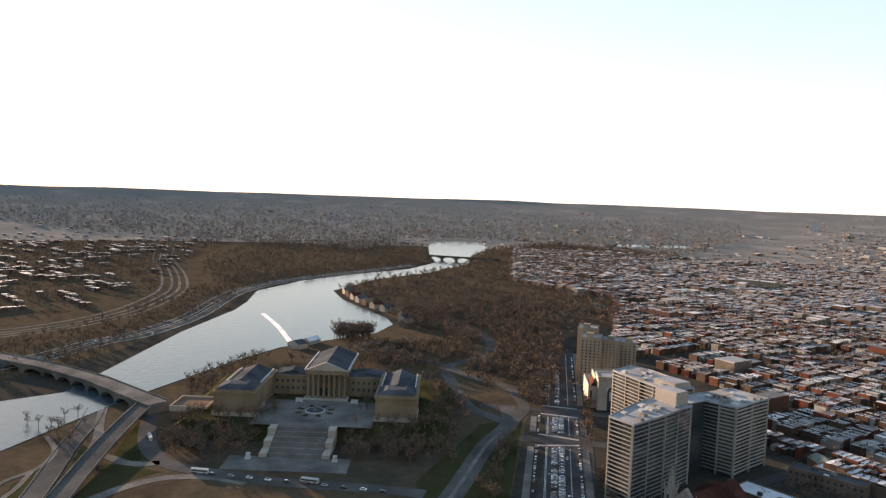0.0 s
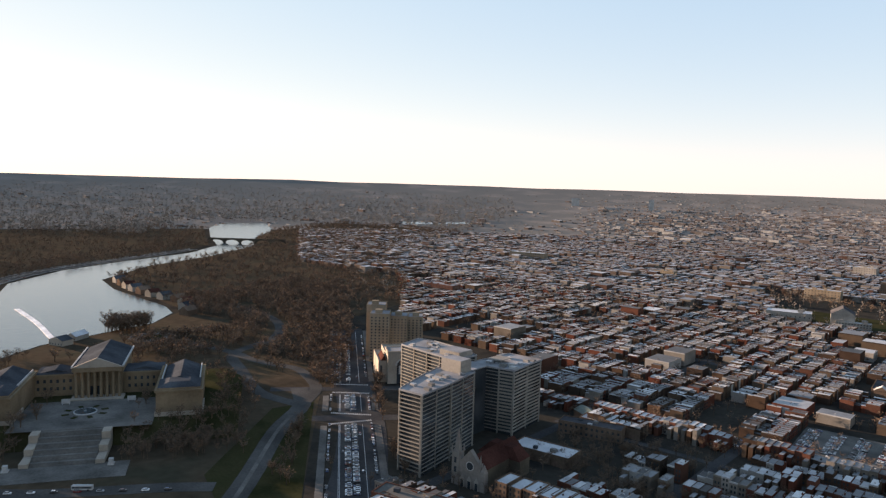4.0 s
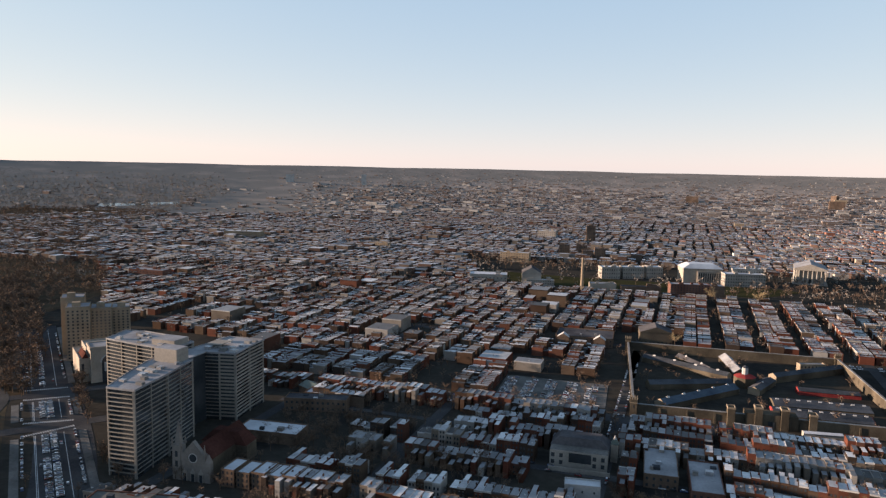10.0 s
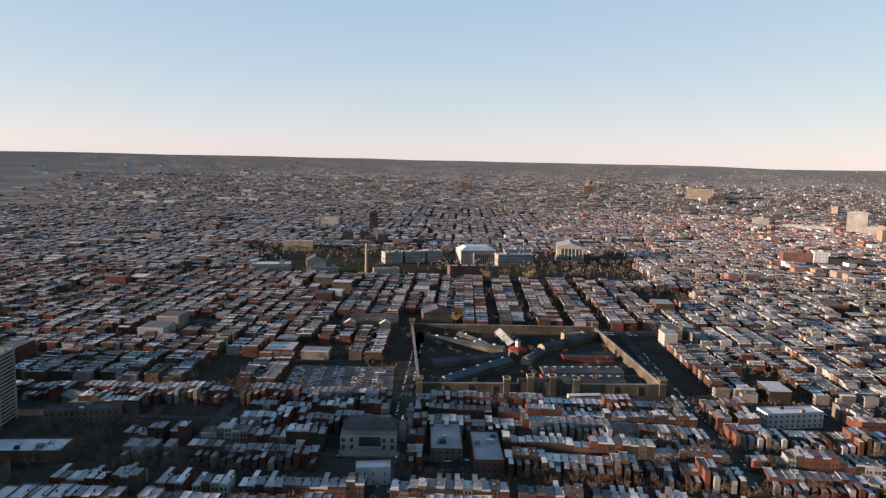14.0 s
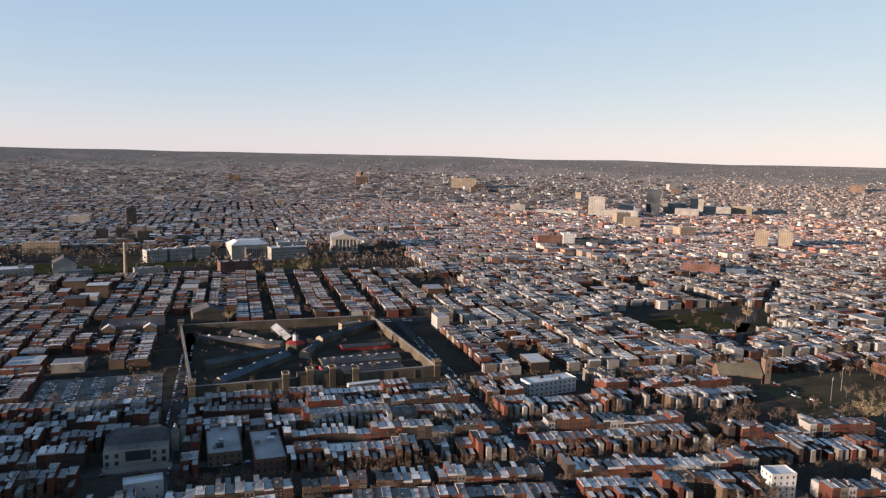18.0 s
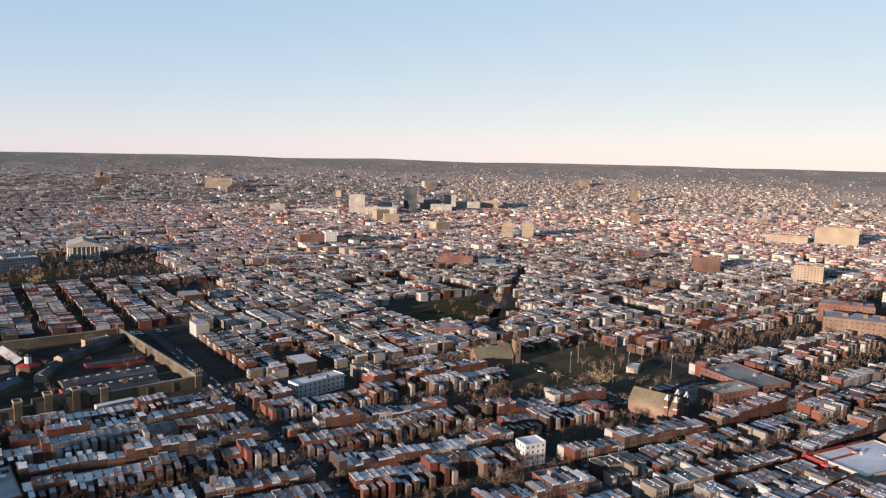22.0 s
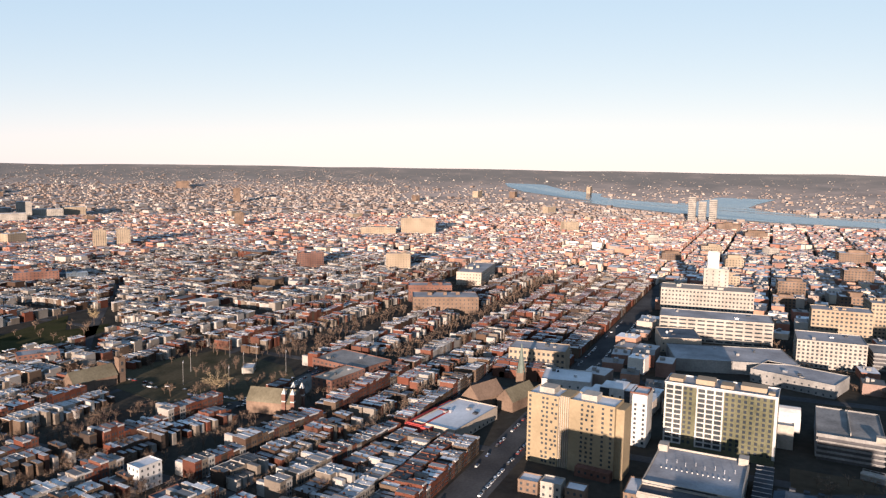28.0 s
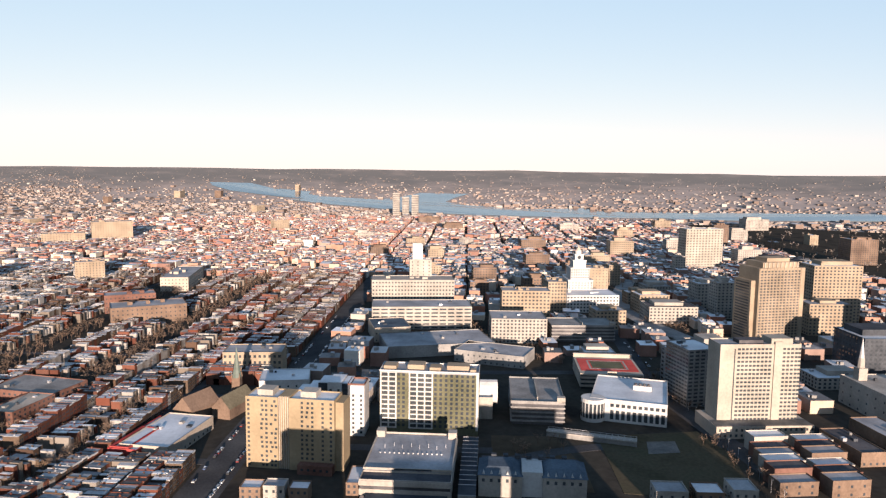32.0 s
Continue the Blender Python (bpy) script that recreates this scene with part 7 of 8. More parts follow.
def round_school():
    t = thing("school", "white school with a round glazed corner", "school", pose(556, -128, 0, 0, 0, -105))
    part("wall", Solid().box(-26, 30, -28, 36, -0.3, 16), t, mats=(M_WHITE,))
    part("roof", Solid().box(-25.5, 29.5, -27.5, 35.5, 16, 16.3), t, mats=(M_SILVER,))
    part("parapet", Solid().ring(-26, 30, -28, 36, 16, 17.2, 0.5), t, mats=(M_WHITE,))
    rc = part("round_corner", Solid().tube(-24, -26, -0.3, 17, 9, 9, 20), t, mats=(M_WHITE,))
    for i in range(9):
        part("window", Solid().box(-1.0, 1.0, -9.1, -8.95, 3, 14), rc, m=pose(-24, -26, 0, 0, 0, -80 + i * 19), mats=(M_GLASS,))
    for i in range(10):
        part("window", Solid().box(-11 + i * 4.1, -8.4 + i * 4.1, -28.1, -27.98, 2, 9), t, mats=(M_GLASS,))
        part("window", Solid().box(-11 + i * 4.1, -8.4 + i * 4.1, -28.1, -27.98, 11.5, 14), t, mats=(M_GLASS,))
    part("roof_plant", Solid().box(4, 18, 4, 12, 16.3, 20), t, mats=(M_WHITE,))
    for i in range(4):
        part("roof_fan", Solid().tube(6 + i * 3.2, 6, 20, 21.5, 1.1, 1.1, 8), t, mats=(M_DARKROOF,))


round_school()


def court_garage():
    t = thing("parking_garage", "garage with a red and green court on its roof", "garage", pose(640, -128, 0, 0, 0, -92))
    # dark filling between the decks, coloured as their inner shade
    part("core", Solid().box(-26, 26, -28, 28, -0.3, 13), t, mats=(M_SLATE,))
    for z in (3.0, 6.6, 10.2, 13.0):
        part("deck", Solid().box(-27, 27, -29, 29, z - 1.1, z + 0.6), t, mats=(M_LIME,))
    part("stair_tower", Solid().box(-4, 4, -29.6, -28, 0, 16), t, mats=(M_LIME,))
    part("court", Solid().box(-25, 25, -20, 20, 13.7, 13.8), t, "red playing court", mats=(M_COURT,))
    part("court_middle", Solid().box(-14, 14, -11, 11, 13.81, 13.86), t, "pale green court middle", mats=(M_GREENC,))
    part("track_line", Solid().ring(-17, 17, -14, 14, 13.81, 13.85, 1.6), t, mats=(M_PALE,))
    part("screen_wall", Solid().box(-27, 27, 26, 29, 13, 17), t, mats=(M_LIME,))


court_garage()


def deck_garage(x, y, turn, w, d, h, label):
    t = thing("parking_garage", label, "garage", pose(x, y, 0, 0, 0, turn), "concrete garages")
    # dark block that paints the shade within the open decks
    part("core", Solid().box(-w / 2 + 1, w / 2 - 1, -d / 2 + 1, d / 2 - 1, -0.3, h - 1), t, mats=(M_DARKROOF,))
    k = int(h // 3.4)
    for i in range(1, k + 1):
        z = i * h / k
        part("deck", Solid().box(-w / 2, w / 2, -d / 2, d / 2, z - 1.3, z), t, mats=(M_CONC,))
    part("parapet", Solid().ring(-w / 2, w / 2, -d / 2, d / 2, h, h + 1, 0.3), t, mats=(M_CONC,))
    part("ramp_wall", Solid().box(-0.3, 0.3, -d / 2 + 6, d / 2 - 6, h, h + 2.4), t, mats=(M_PALE,))
    part("stair_head", Solid().box(w / 2 - 6, w / 2, -d / 2, -d / 2 + 5, h, h + 4), t, mats=(M_PALE,))


deck_garage(552, -56, -92, 40, 62, 17, "grey concrete parking garage with open decks")
deck_garage(800, -128, -86, 70, 40, 18, "long pale parking garage behind the offices")


def slab_with_podium():
    t = thing("apartment_tower", "tall white slab of flats on a cream podium", "apartment tower", pose(526, -212, 0, 0, 0, -84))
    part("slab", Solid().box(-30, 30, -9, 11, -0.3, 64), t, mats=(M_CREAM,))
    part("parapet", Solid().ring(-30, 30, -9, 11, 64, 65.2, 0.4), t, mats=(M_CREAM,))
    part("roof", Solid().box(-29.5, 29.5, -8.5, 10.5, 64, 64.3), t, mats=(M_GREYROOF,))
    part("roof_house", Solid().box(8, 24, -8, 6, 64.3, 69), t, mats=(M_CREAM,))
    part("roof_plant", Solid().box(-14, 4, -4, 6, 64.3, 67), t, mats=(M_DARKROOF,))
    part("slit", Solid().box(-19.6, -18.8, -9.1, -8.98, 8, 62), t, mats=(M_GLASS,))
    part("shaft_face", Solid().box(10, 16, -9.9, -9, 6, 67), t, mats=(M_CREAM,))
    pane = Solid().box(-1.05, 1.05, -0.06, 0.02, 0, 1.5).mesh("window", M_GLASS)
    for i, u in enumerate([-16 + 2.9 * k for k in range(9)] + [17.6, 20.6, 23.6, 26.6, 29.0]):
        for f in range(18):
            part("window", pane, t, m=pose(u, -9, 9 + f * 3.05))
    for v in (-5, 0, 5):
        for f in range(0, 18):
            part("window", pane, t, m=pose(30, v, 9 + f * 3.05, 0, 0, 90))
    pd = part("podium", Solid().box(-36, 36, -22, 14, -0.3, 9), t, mats=(M_LIME,))
    part("podium_roof", Solid().box(-35.5, 35.5, -21.5, -9.2, 9, 9.3), t, mats=(M_PAVE,))
    for i in range(18):
        for z in (1.5, 5.4):
            part("window", Solid().box(-34 + i * 4, -32.4 + i * 4, -22.07, -21.98, z, z + 1.9), pd, mats=(M_GLASS,))


slab_with_podium()
building("apartment_tower", "grey banded flats in the shadow of the slab", "apartment tower", 588, -186, -75, 26, 34, 46, (M_CONC, M_SILVER), 15, (5, 0, 0, 8), win=(3.4, 1.5), **R)
building("office_block", "grey glazed block with a stepped roof", "office block", 640, -196, -75, 30, 26, 30, (M_CONC, M_SILVER), 8, (6, 0, 0, 4), win=(3.4, 1.6), **R)


def stone_tower():
    t = thing("office_tower", "tall tan stone tower with a stepped crown", "office tower", pose(806, -338, 0, 0, 0, -76))
    for x0, x1, y0, y1, h in ((-28, 28, -18, 18, 84), (-33, -28, -12, 18, 70), (-22, 22, -15, 15, 90), (-14, 14, -10, 10, 94)):
        part("shaft", Solid().box(x0, x1, y0, y1, -0.3, h), t, mats=(M_TAN,))
    for i in range(13):
        u = -25 + i * 4.15
        part("pier", Solid().box(u - 2.2, u - 1.4, -18.5, -18, 0, 84), t, mats=(M_TAN,))
    for f in range(25):
        s = Solid()
        for i in range(12):
            u = -25 + i * 4.15
            s.box(u - 0.9, u + 1.4, -18.08, -17.98, 4 + f * 3.15, 5.8 + f * 3.15)
        tagged(part("window_band", s, t, mats=(M_GLASS,)), kind="stuff")
    for f in range(20):
        part("window_band", Solid().box(-33.08, -32.98, -9, 15, 6 + f * 3.15, 7.6 + f * 3.15), t, mats=(M_GLASS,))
    for i in range(9):
        part("crown_fin", Solid().box(-20 + i * 5 - 0.5, -20 + i * 5 + 0.5, -16, -15, 82, 90), t, mats=(M_LIME,))


stone_tower()


def clock_tower():
    t = thing("clock_tower", "white newspaper tower with a domed clock stage", "clock tower", pose(1006, -156, 0, 0, 0, -84))
    for a, h0, h1 in ((17, 0, 36), (13, 36, 52), (9, 52, 62), (6, 62, 70)):
        part("stage", Solid().box(-a, a, -a, a, h0 - 0.3, h1), t, mats=(M_WHITE,))
        part("cornice", Solid().ring(-a - 0.7, a + 0.7, -a - 0.7, a + 0.7, h1 - 1, h1 + 0.4, 1.2), t, mats=(M_WHITE,))
    part("drum", Solid().tube(0, 0, 70, 75, 4.4, 4.2, 12), t, mats=(M_WHITE,))
    part("dome", Solid().tube(0, 0, 75, 80, 4.2, 0.8, 12), t, mats=(M_LIME,))
    part("finial", Solid().tube(0, 0, 80, 84, 0.5, 0.1, 6), t, mats=(M_LIME,))
    part("clock_face", Solid().tube(0, 0, 0, 0.15, 2.6, 2.6, 18), t, m=pose(0, -6, 66, 90, 0, 0), mats=(M_SLATE,))
    for f in range(14):
        s = Solid()
        a = 17 if f < 10 else 13
        for i in range(8):
            u = -a + (i + 0.5) * a / 4
            s.box(u - 0.8, u + 0.8, -a - 0.08, -a + 0.02, 3 + f * 3.5, 5 + f * 3.5)
        tagged(part("window_band", s, t, mats=(M_GLASS,)), kind="stuff")
    building("newspaper_wing", "white low wing of the clock tower", "office block", 970, -165, -84, 70, 50, 22, (M_WHITE, M_SILVER), 5, (16, 0, 0, 10), win=(2.4, 2.2), **R)


clock_tower()
building("college_block", "wide cream college block with terraces", "college block", 850, 52, -84, 116, 46, 26, (M_PALE, M_GREYROOF), 6, (12, 0, 0, 6), win=(7.5, 1.7), **R)
building("college_block", "upper cream block of the college", "college block", 955, 70, -84, 108, 40, 40, (M_PALE, M_PALE), 8, (26, 0, 0, 8), win=(2.0, 2.0), **R)
building("college_tower", "pale stair tower above the college", "tower", 985, 62, -84, 30, 24, 62, (M_PALE, M_SILVER), 14, (4, 0, 0, 2), **R)
building("college_tower", "small white lantern block on the college", "tower", 985, 66, -84, 14, 12, 82, (M_WHITE, M_SILVER), 0)
building("college_hall", "low concrete college hall with dark eaves", "college hall", 740, 30, -75, 110, 60, 11, (M_CONC, M_GREYROOF), 0)
building("college_hall", "angular concrete hall with a sunken court", "college hall", 700, -30, -110, 70, 40, 11, (M_CONC, M_GREYROOF), 2, (12, 0, 0, 0), **R)
building("college_hall", "tan court building of the college", "college hall", 790, 84, -75, 40, 50, 15, (M_LIME, M_BLUEROOF), 2, (8, 0, 0, 0), **R)
building("office_block", "cream office block with a grid of windows", "office block", 792, -58, -88, 60, 44, 26, (M_PALE, M_GREYROOF), 7, (15, 0, 0, 8), win=(2.0, 1.9), **R)
building("office_block", "tan brick loft block with bays", "office block", 905, -75, -88, 60, 30, 36, (M_TAN, M_GREYROOF), 8, (13, 0, 0, 5), win=(2.4, 2.0), **R)
building("office_block", "tan brick loft block beside the clock tower", "office block", 960, -118, -84, 24, 40, 40, (M_TAN, M_GREYROOF), 9, (6, 0, 0, 8), win=(2.2, 2.0), **R)
building("office_block", "tall tan block behind the clock tower", "office block", 1060, -190, -84, 30, 30, 44, (M_TAN, M_GREYROOF), 10, (6, 0, 0, 4), **R)
building("warehouse", "white low block beside the avenue", "warehouse", 590, 150, -80, 40, 34, 13, (M_WHITE, M_SILVER), 2, (6, 0, 0, 4), **R)
building("school", "ornate cream brick school block", "school", 640, 190, -84, 52, 30, 22, (M_TAN, M_GREYROOF), 4, (12, 0, 0, 5), win=(2.2, 2.4), **R)
building("hall", "pale hall with a barrel roof", "hall", 548, -12, -90, 20, 34, 16, (M_PALE, M_WHITE), 0)
part("vault", Solid().tube(0, 0, -14, 14, 9, 9, 16), thing("vault_roof", "white barrel vault on the hall", "roof", pose(548, -12, 16.4, 90, 0, 0)), mats=(M_WHITE,))
lrng = random.Random(14)
LOFTS = ("tan brick loft block near the highway", "pale office block near the highway", "dark glass block near the highway", "brown brick block near the highway")


def loft(x, y, w, d, h, k):
    m = (M_TAN, M_PALE, M_SLATE, M_BROWN)[k]
    if x > 1040:
        w, d, h = w * 0.62, d * 0.75, h * 0.85
    t = building("office_block", LOFTS[k], "office block", x, y, -84 + lrng.uniform(-4, 4), w, d, h, (m, (M_GREYROOF, M_SILVER, M_DARKROOF)[lrng.randrange(3)]), max(3, int(h // 3.8)),
                 (max(4, int(w // 4.5)), 0, 0, max(3, int(d // 5))), win=(2.2, 1.9), group="blocks round the highway", **R)
    part("upper_storey", Solid().box(-w * lrng.uniform(0.15, 0.4), w * lrng.uniform(0.1, 0.4), -d * 0.2, d * 0.4, h + 0.1, h + lrng.uniform(3, 7)), t, mats=(m,))


loft(905, -255, 60, 40, 20, 1)
loft(960, -245, 40, 34, 24, 0)
loft(1000, -330, 34, 30, 34, 1)
loft(930, -330, 26, 22, 46, 1)
loft(880, -360, 54, 30, 26, 1)
loft(850, -420, 50, 30, 36, 0)
loft(905, -450, 60, 40, 74, 0)
loft(1010, -430, 60, 40, 66, 2)
loft(1110, -290, 60, 50, 14, 1)
loft(1120, -110, 70, 30, 22, 3)
loft(1180, -30, 60, 40, 30, 3)
loft(1220, 60, 60, 40, 26, 0)
loft(1120, 60, 50, 40, 22, 3)
loft(1060, -20, 44, 30, 24, 3)
loft(1100, 130, 50, 30, 20, 0)
loft(1340, -130, 70, 40, 34, 3)
loft(1400, -250, 80, 40, 26, 0)
loft(1300, -380, 30, 24, 40, 1)
loft(1180, -240, 30, 26, 38, 0)
loft(1560, -330, 80, 50, 40, 0)
loft(1650, -150, 90, 60, 30, 3)
loft(1640, -480, 110, 40, 36, 1)
loft(1800, -620, 60, 40, 62, 3)
loft(1900, -700, 70, 50, 40, 1)
loft(1460, -560, 80, 40, 36, 1)
loft(1340, -600, 100, 60, 30, 2)
loft(1180, -520, 60, 50, 40, 2)
loft(1500, -800, 90, 60, 60, 3)
loft(1950, -420, 70, 40, 30, 0)
loft(2150, -300, 90, 60, 26, 1)
loft(2250, -600, 80, 40, 34, 0)
loft(2100, 40, 90, 50, 24, 3)
loft(1700, 120, 70, 50, 22, 0)
loft(1850, 260, 80, 50, 20, 1)
loft(1500, 180, 60, 40, 24, 3)
loft(1420, 60, 50, 40, 30, 0)
loft(2350, 120, 110, 50, 26, 3)
loft(2300, -900, 120, 60, 40, 1)
loft(1250, -180, 36, 30, 30, 3)
loft(730, -250, 40, 40, 14, 1)
loft(690, -290, 34, 26, 12, 3)
loft(640, -330, 50, 30, 10, 1)
loft(700, -400, 60, 50, 34, 2)
loft(760, -480, 60, 40, 46, 2)
loft(1020, -240, 30, 24, 16, 0)
loft(700, -130, 30, 24, 12, 1)
loft(860, -170, 36, 30, 22, 0)
building("office_tower", "broad white slab tower near the highway", "office tower", 1372, -440, -78, 74, 30, 78, (M_CREAM, M_SILVER), 16, (12, 0, 0, 5), win=(2.6, 2.0), **R)
for x, y, h in ((2704, 262, 84), (2690, 226, 70), (2676, 190, 78)):
    building("apartment_tower", "cream riverside tower far off", "apartment tower", *spot(x, y)[:2], -88, 25, 24, h, (M_PALE, M_SILVER), 12, (6, 0, 0, 0), z0=spot(x, y)[2], group="riverside towers", win=(3, 3), **R)

# the temple spires by the square
def white_spire(x, y):
    t = thing("temple_spire", "slender white stone temple spire", "spire", pose(x, y, 0, 0, 0, -84), "white temple spires")
    part("base", Solid().box(-5, 5, -5, 5, -0.3, 22), t, mats=(M_PALE,))
    part("stage", Solid().box(-3.6, 3.6, -3.6, 3.6, 22, 32), t, mats=(M_PALE,))
    part("lantern", Solid().tube(0, 0, 32, 40, 2.8, 2.3, 8), t, mats=(M_PALE,))
    part("needle", Solid().tube(0, 0, 40, 56, 2.0, 0.15, 8), t, mats=(M_WHITE,))


white_spire(582, -320)
white_spire(560, -352)
building("temple", "pale granite temple between two spires", "temple", 566, -336, -84, 46, 60, 22, (M_PALE, M_PALE), 3, (7, 0, 0, 6), **R)
gabled("church", "brown church with a pointed brick steeple", "church", 650, -262, 20, 14, 26, 9, 7, M_BROWN, M_SLATE)
st = thing("church_steeple", "pointed red brick steeple", "spire", pose(640, -268, 0))
part("tower", Solid().box(-2.8, 2.8, -2.8, 2.8, -0.3, 18), st, mats=(M_RED,))
part("spire", Solid().tube(0, 0, 18, 34, 3.2, 0.15, 8), st, mats=(M_BROWN,))
for i in range(12):
    building("row_house", "low brick house with a patched flat roof", "row house", 418 + (i % 6) * 13, -196 - (i // 6) * 30 - (i % 6) * 2, 8, 12.4, 24, 8 + (i * 7) % 4, ((M_BROWN, M_RED, M_PALE)[i % 3], (M_GREYROOF, M_DARKROOF, M_SILVER)[i % 3]), 2, (3, 0, 0, 3), group="low houses by the square", **R)
building("hall", "long low hall with a flat grey roof", "hall", 500, -300, 8, 60, 22, 8, (M_BROWN, M_GREYROOF), 1, (10, 0, 0, 4), **R)
building("hall", "dark low hall with skylights", "hall", 480, -262, 8, 44, 18, 9, (M_BROWN, M_DARKROOF), 1, (8, 0, 0, 4), **R)
sheet("lawn", ((410, -95), (500, -95), (515, -170), (470, -180), (400, -170)), M_FIELD, "rough dark lot beside the school", 0.15, "lawn")
strip("road", ((330, -185), (395, -198), (470, -190), (545, -175), (640, -165), (860, -172), (1400, -160), (2400, -60)), 16, M_ASPH, "straight city street between the blocks", 0.12)
strip("road", ((450, -20), (480, -90), (490, -180), (470, -300)), 11, M_ASPH, "side street past the school", 0.13)
strip("road", ((640, 128), (660, -80), (670, -300)), 12, M_ASPH, "cross street between the blocks", 0.13)
strip("road", ((470, 128), (470, -20)), 10, M_ASPH, "side street between the flats", 0.13)
strip("road", ((700, -300), (800, -250), (1000, -215), (1300, -290), (1700, -330), (2400, -300)), 26, M_CONC, "sunken highway between the blocks", 0.14)
for i in range(60):
    x = 400 + i * 9
    if car_rng.random() < 0.5:
        park(x, -194 + (x - 400) * 0.04 + car_rng.choice((-5, 5)), 3, 0.14, own=False)
for i in range(16):
    t = thing("street_lamp", "grey street lamp with a curved arm", "street lamp", pose(400 + i * 16, -183 + i * 0.6, 0, 0, 0, -90), "street lamps")
    part("pole", Solid().tube(0, 0, 0, 9, 0.12, 0.08, 6), t, mats=(M_METAL,))
    part("arm", Solid().box(-0.05, 0.05, -1.8, 0, 8.9, 9.0), t, mats=(M_METAL,))
    part("lamp_head", Solid().box(-0.2, 0.2, -2.2, -1.5, 8.8, 8.98), t, mats=(M_METAL,))


def white_flats():
    """New flats with white and dark upright bays, stepping down to a low wing."""
    t = thing("apartment_block", "new flats with white and dark upright bays", "apartment block", pose(500, 96, 0, 0, 0, -92))
    pane = Solid().box(-0.8, 0.8, -0.06, 0.02, 0, 1.7).mesh("window", M_GLASS)
    for i, (x0, x1, h, y0) in enumerate(((-22, -14, 30, -7), (-14, -6, 33, -9), (-6, 1, 37, -7), (1, 11, 38, -9), (11, 17, 37, -7.5), (17, 27, 36, -9))):
        b = part("bay", Solid().box(x0, x1, y0, 11, -0.3, h), t, "dark cladding" if i in (2, 4) else "white cladding", mats=(M_SLATE if i in (2, 4) else M_WHITE,))
        part("roof", Solid().box(x0 + 0.3, x1 - 0.3, y0 + 0.3, 10.7, h, h + 0.4), b, mats=(M_SILVER,))
        for u in (x0 + 2.2, x1 - 2.2):
            for f in range(int(h // 3.3) - 1):
                part("window", pane, b, m=pose(u, y0, 2.0 + f * 3.3))
    part("roof_terrace", Solid().ring(15, 27, -8, 8, 36.4, 37.6, 0.4), t, mats=(M_RED,))
    part("low_wing", Solid().box(-46, -22, -14, 14, -0.3, 20).box(-44, -30, -12, 10, 20, 22.5), t, mats=(M_WHITE,))
    part("roof", Solid().box(-45.5, -22.3, -13.6, 13.6, 20, 20.3), t, mats=(M_SILVER,))
    for u in range(6):
        for f in range(5):
            part("window", pane, t, m=pose(-44 + u * 3.9, -14, 2 + f * 3.4))


white_flats()


def saw_roof():
    t = thing("glasshouse", "narrow hall with a sawtooth glass roof", "hall", pose(430, -4, 0, 0, 0, -92))
    part("wall", Solid().box(-5, 5, -41, 41, -0.3, 6), t, mats=(M_CONC,))
    for i in range(12):
        y = -40 + i * 6.7
        part("roof_tooth", Solid().face(((-5, y, 6), (5, y, 6), (5, y + 6.5, 9))+((-5, y + 6.5, 9),)).face(((-5, y + 6.5, 6), (-5, y + 6.5, 9), (5, y + 6.5, 9), (5, y + 6.5, 6))).face(((-5, y, 6), (-5, y + 6.5, 9), (-5, y + 6.5, 6))).face(((5, y, 6), (5, y + 6.5, 6), (5, y + 6.5, 9))), t, mats=(M_SLATE,))
        part("ridge", Solid().box(-5.1, 5.1, y + 6.3, y + 6.7, 8.8, 9.2), t, mats=(M_METAL,))


saw_roof()


def rail_viaduct():
    """The old raised railway that crosses the lots."""
    t = thing("railway_viaduct", "low pale stone railway viaduct with a railing", "viaduct", pose(502, -60, 0, 0, 0, -106))
    part("wall", Solid().box(0, 62, -3, 3, -0.3, 3.2), t, mats=(M_CONC,))
    part("deck", Solid().box(0, 62, -3.6, 3.6, 3.2, 3.8), t, mats=(M_PALE,))
    for i in range(16):
        for s in (-3.4, 3.4):
            part("post", Solid().box(i * 4.1, i * 4.1 + 0.25, s - 0.1, s + 0.1, 3.8, 5.0), t, mats=(M_METAL,))
    for s in (-3.4, 3.4):
        part("rail", Solid().box(0, 62, s - 0.06, s + 0.06, 4.9, 5.05), t, mats=(M_METAL,))


rail_viaduct()
sheet("lawn", ((412, -18), (498, -20), (498, -66), (440, -78), (410, -78)), M_LITTER, "bare brown lot beside the flats", 0.12, "lot")
sheet("lot", ((470, -124), (492, -128), (494, -148), (474, -146)), M_PAVE, "pale worn patch in the rough lot", 0.3, "lot")
for k, (x, y, w, d, h) in enumerate(((392, 92, 11, 10, 8), (392, 106, 12, 10, 9), (394, 120, 12, 11, 7), (400, -118, 18, 14, 9), (402, -140, 16, 14, 8), (404, -160, 14, 16, 9.5), (410, 62, 10, 24, 7))):
    building("row_house", "small pale house with a flat roof" if k % 2 else "small brick house with a pale roof", "row house", x, y, -90, w, d, h, (M_PALE if k % 2 else M_BROWN, (M_SILVER, M_GREYROOF)[k % 2]), 2, (3, 0, 0, 2), group="low houses by the lots")
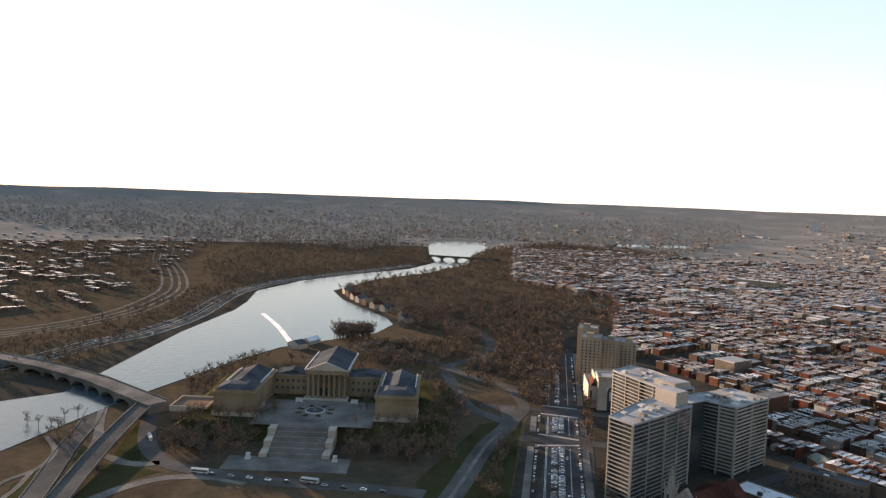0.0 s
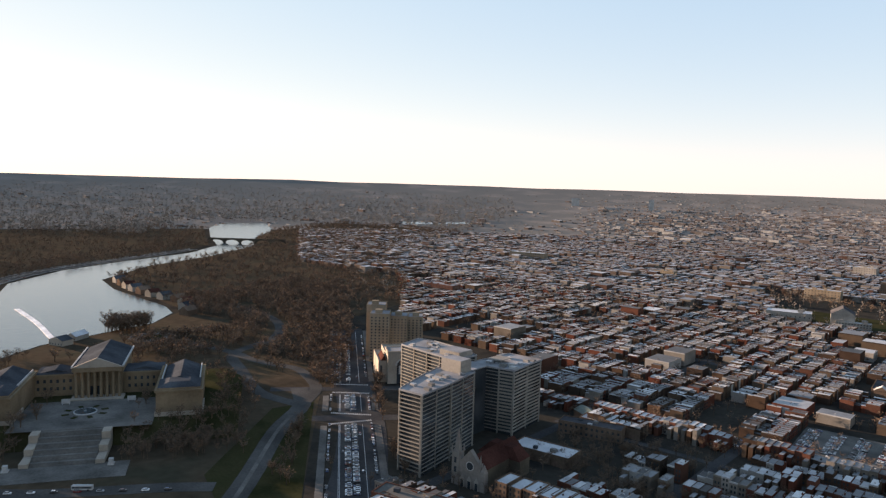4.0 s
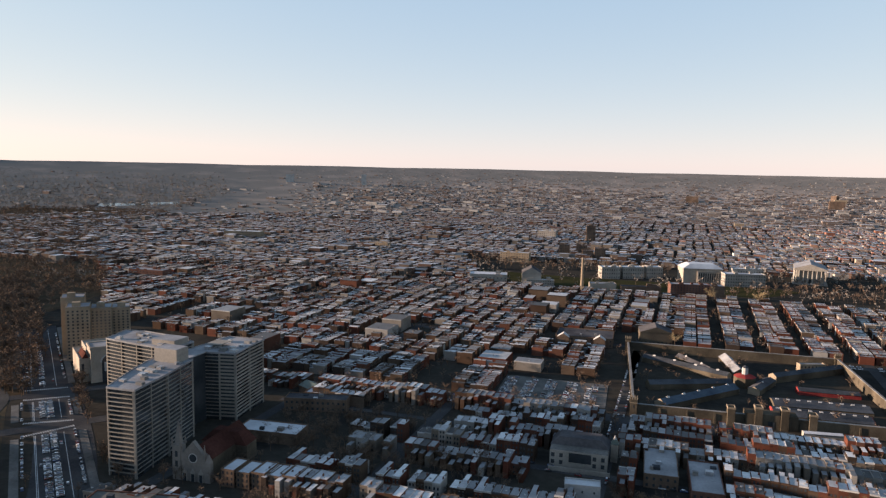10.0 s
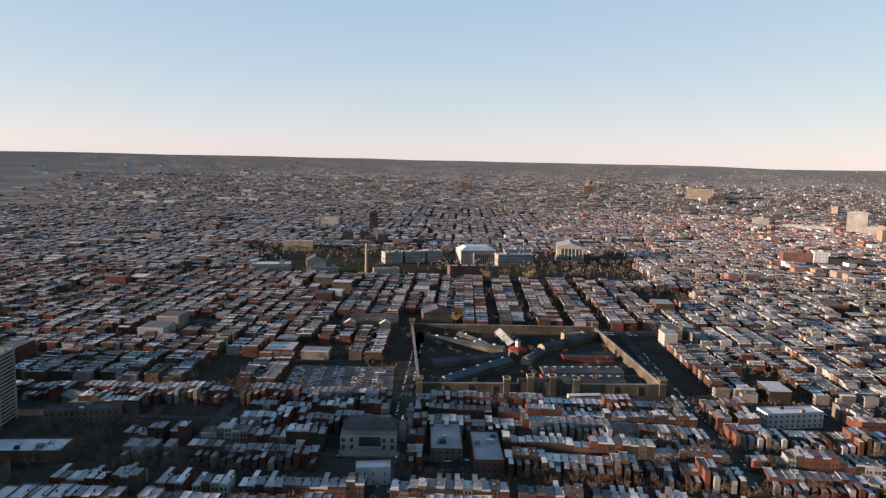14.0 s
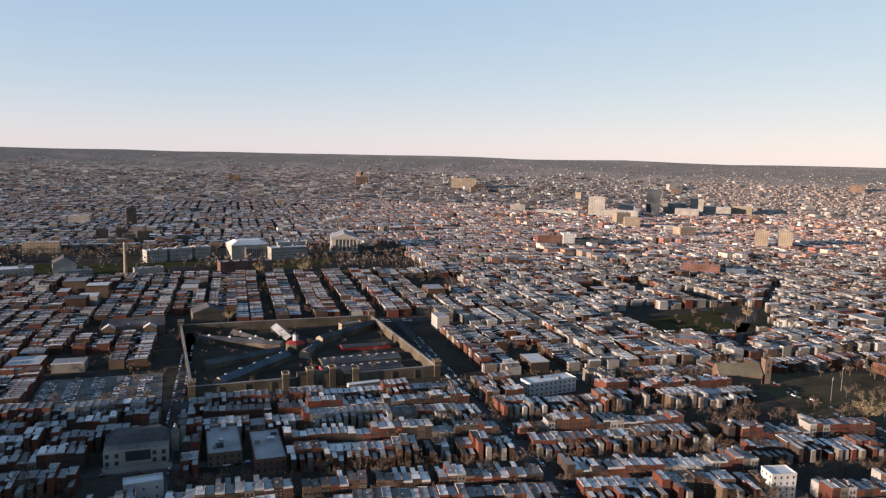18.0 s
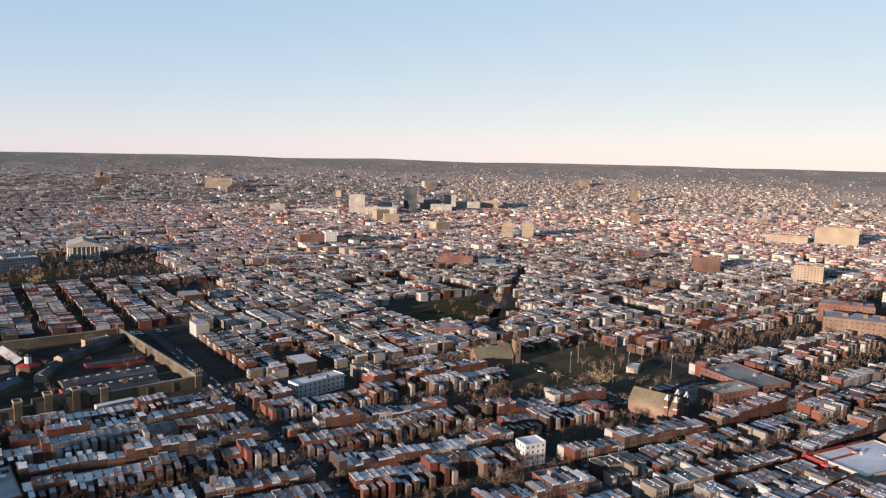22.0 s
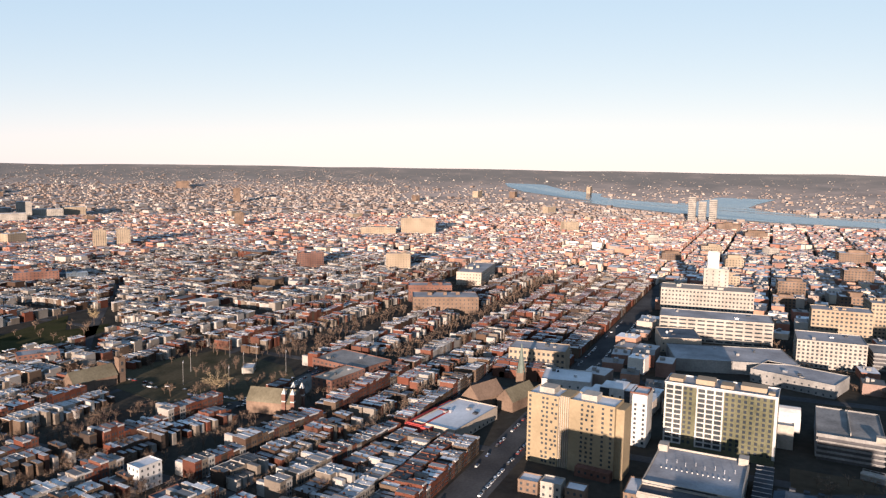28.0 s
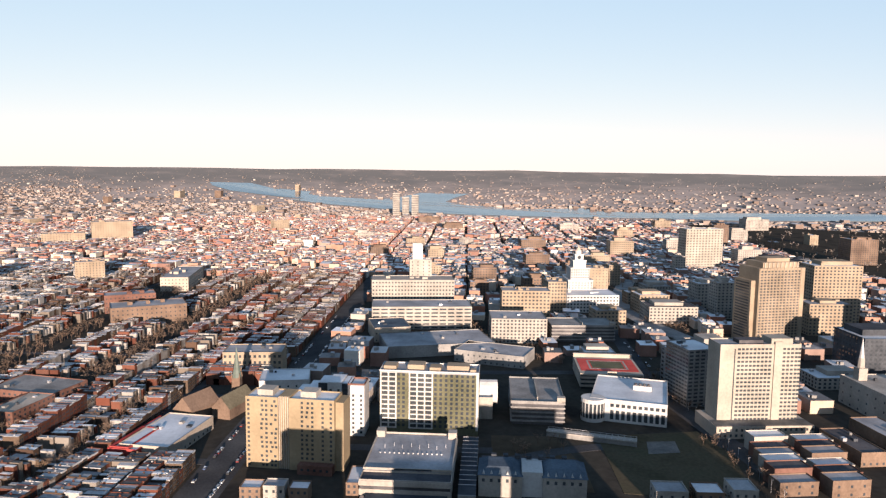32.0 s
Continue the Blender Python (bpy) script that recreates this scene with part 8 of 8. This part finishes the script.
# unseen blocks added below the view, whose long shadows fall across the lots
for x, y, w, d, h in ((247, 58, 34, 24, 48), (250, -20, 60, 20, 34), (255, -88, 60, 20, 44), (258, -172, 70, 20, 40)):
    building("apartment_block", "plain unseen block added to cast shade", "apartment block", x, y, -90, w, d, h, (M_BROWN, M_GREYROOF), 0, group="flats beside the square")
forest("lot_trees", scatter(((412, -18), (498, -20), (498, -66), (410, -78)), 22, 41) + scatter(((400, -95), (410, -175), (500, -165), (505, -180), (440, -190), (395, -185)), 26, 42) + scatter(((540, 100), (640, 130), (640, 20), (560, 20)), 40, 43) +
       scatter(((560, -170), (660, -160), (660, -180), (560, -190)), 24, 44) + scatter(((600, -360), (900, -300), (900, -200), (700, -215)), 60, 45) + scatter(((680, 0), (900, 10), (900, -30), (680, -100)), 50, 46), "bare trees in the lots between the blocks", 90, 5, 10, 23, 0.018)


def low_blocks():
    """Low shops and stores that fill the ground between the eastern blocks."""
    rng = np.random.default_rng(9)
    held = TAKEN + [(440, 104, 40), (508, 24, 44), (556, -128, 48), (640, -128, 44), (552, -56, 42), (800, -128, 46), (526, -212, 46), (806, -338, 40), (1006, -156, 30), (545, 178, 40), (582, -320, 14), (560, -352, 14), (650, -262, 20)]
    highway = ((700, -300), (800, -250), (1000, -215), (1300, -290), (1700, -330))

    def near_line(x, y):
        for (ax, ay), (bx, by) in zip(highway, highway[1:]):
            k = max(0.0, min(1.0, ((x - ax) * (bx - ax) + (y - ay) * (by - ay)) / ((bx - ax) ** 2 + (by - ay) ** 2)))
            if math.hypot(x - ax - k * (bx - ax), y - ay - k * (by - ay)) < 32:
                return True
        return False

    rows = []
    for gx in np.arange(570, 1700, 27):
        for gy in np.arange(-640, 136, 24):
            x, y = gx + rng.uniform(-3, 3), gy + rng.uniform(-3, 3)
            if any(math.hypot(x - a, y - b) < r + 9 for a, b, r in held) or near_line(x, y) or abs(y + 168) < 17 or abs(x - 658) < 16 or x < 700 and -190 < y < 20 or rng.random() < 0.15:
                continue
            rows.append((x, y, 0.0, rng.choice((0.0, 0.1, -0.1)), rng.uniform(16, 25), rng.uniform(14, 22), rng.uniform(6, 15)))
    cols = np.array(rows).T
    joined("low_blocks", *boxes_joined(*cols), (M_BRICK_I, M_ROOF_I), "low brick and pale shops between the taller blocks", "buildings")
    units = [(x + rng.uniform(-5, 5), y + rng.uniform(-5, 5), h + 0.9, 0.0, rng.uniform(2, 5), rng.uniform(2, 4), rng.uniform(0.8, 2.4)) for x, y, b, t, w, d, h in rows for _ in range(2)]
    joined("roof_plant", *boxes_joined(*np.array(units).T), (M_CONC, M_GREYROOF), "small roof units on the low shops", "roof plant")


low_blocks()

# ---- the remaining cars, joined ----


def joined_cars():
    s = Solid()
    for x, y, turn, z in MORE_CARS:
        c, q = math.cos(radians(turn)), math.sin(radians(turn))

        def b(x0, x1, y0, y1, z0, z1, k, kt, sh):
            s.prism([(x + c * u - q * v, y + q * u + c * v) for u, v in ((x0, y0), (x1, y0), (x1, y1), (x0, y1))], z + z0, z + z1, k, kt, sh)
        b(-2.2, 2.2, -0.88, 0.88, 0.25, 0.9, 0, 0, 0.96)
        b(-1.7, 1.0, -0.8, 0.8, 0.9, 1.5, 1, 0, 0.78)
    single("more_parked_cars", s, (M_CAR_I, M_GLASS), "parked cars in many colours along the streets", "cars", kind="stuff")
    for t in CARS:
        for o in (*t.children_recursive, t):
            bpy.data.objects.remove(o)


joined_cars()
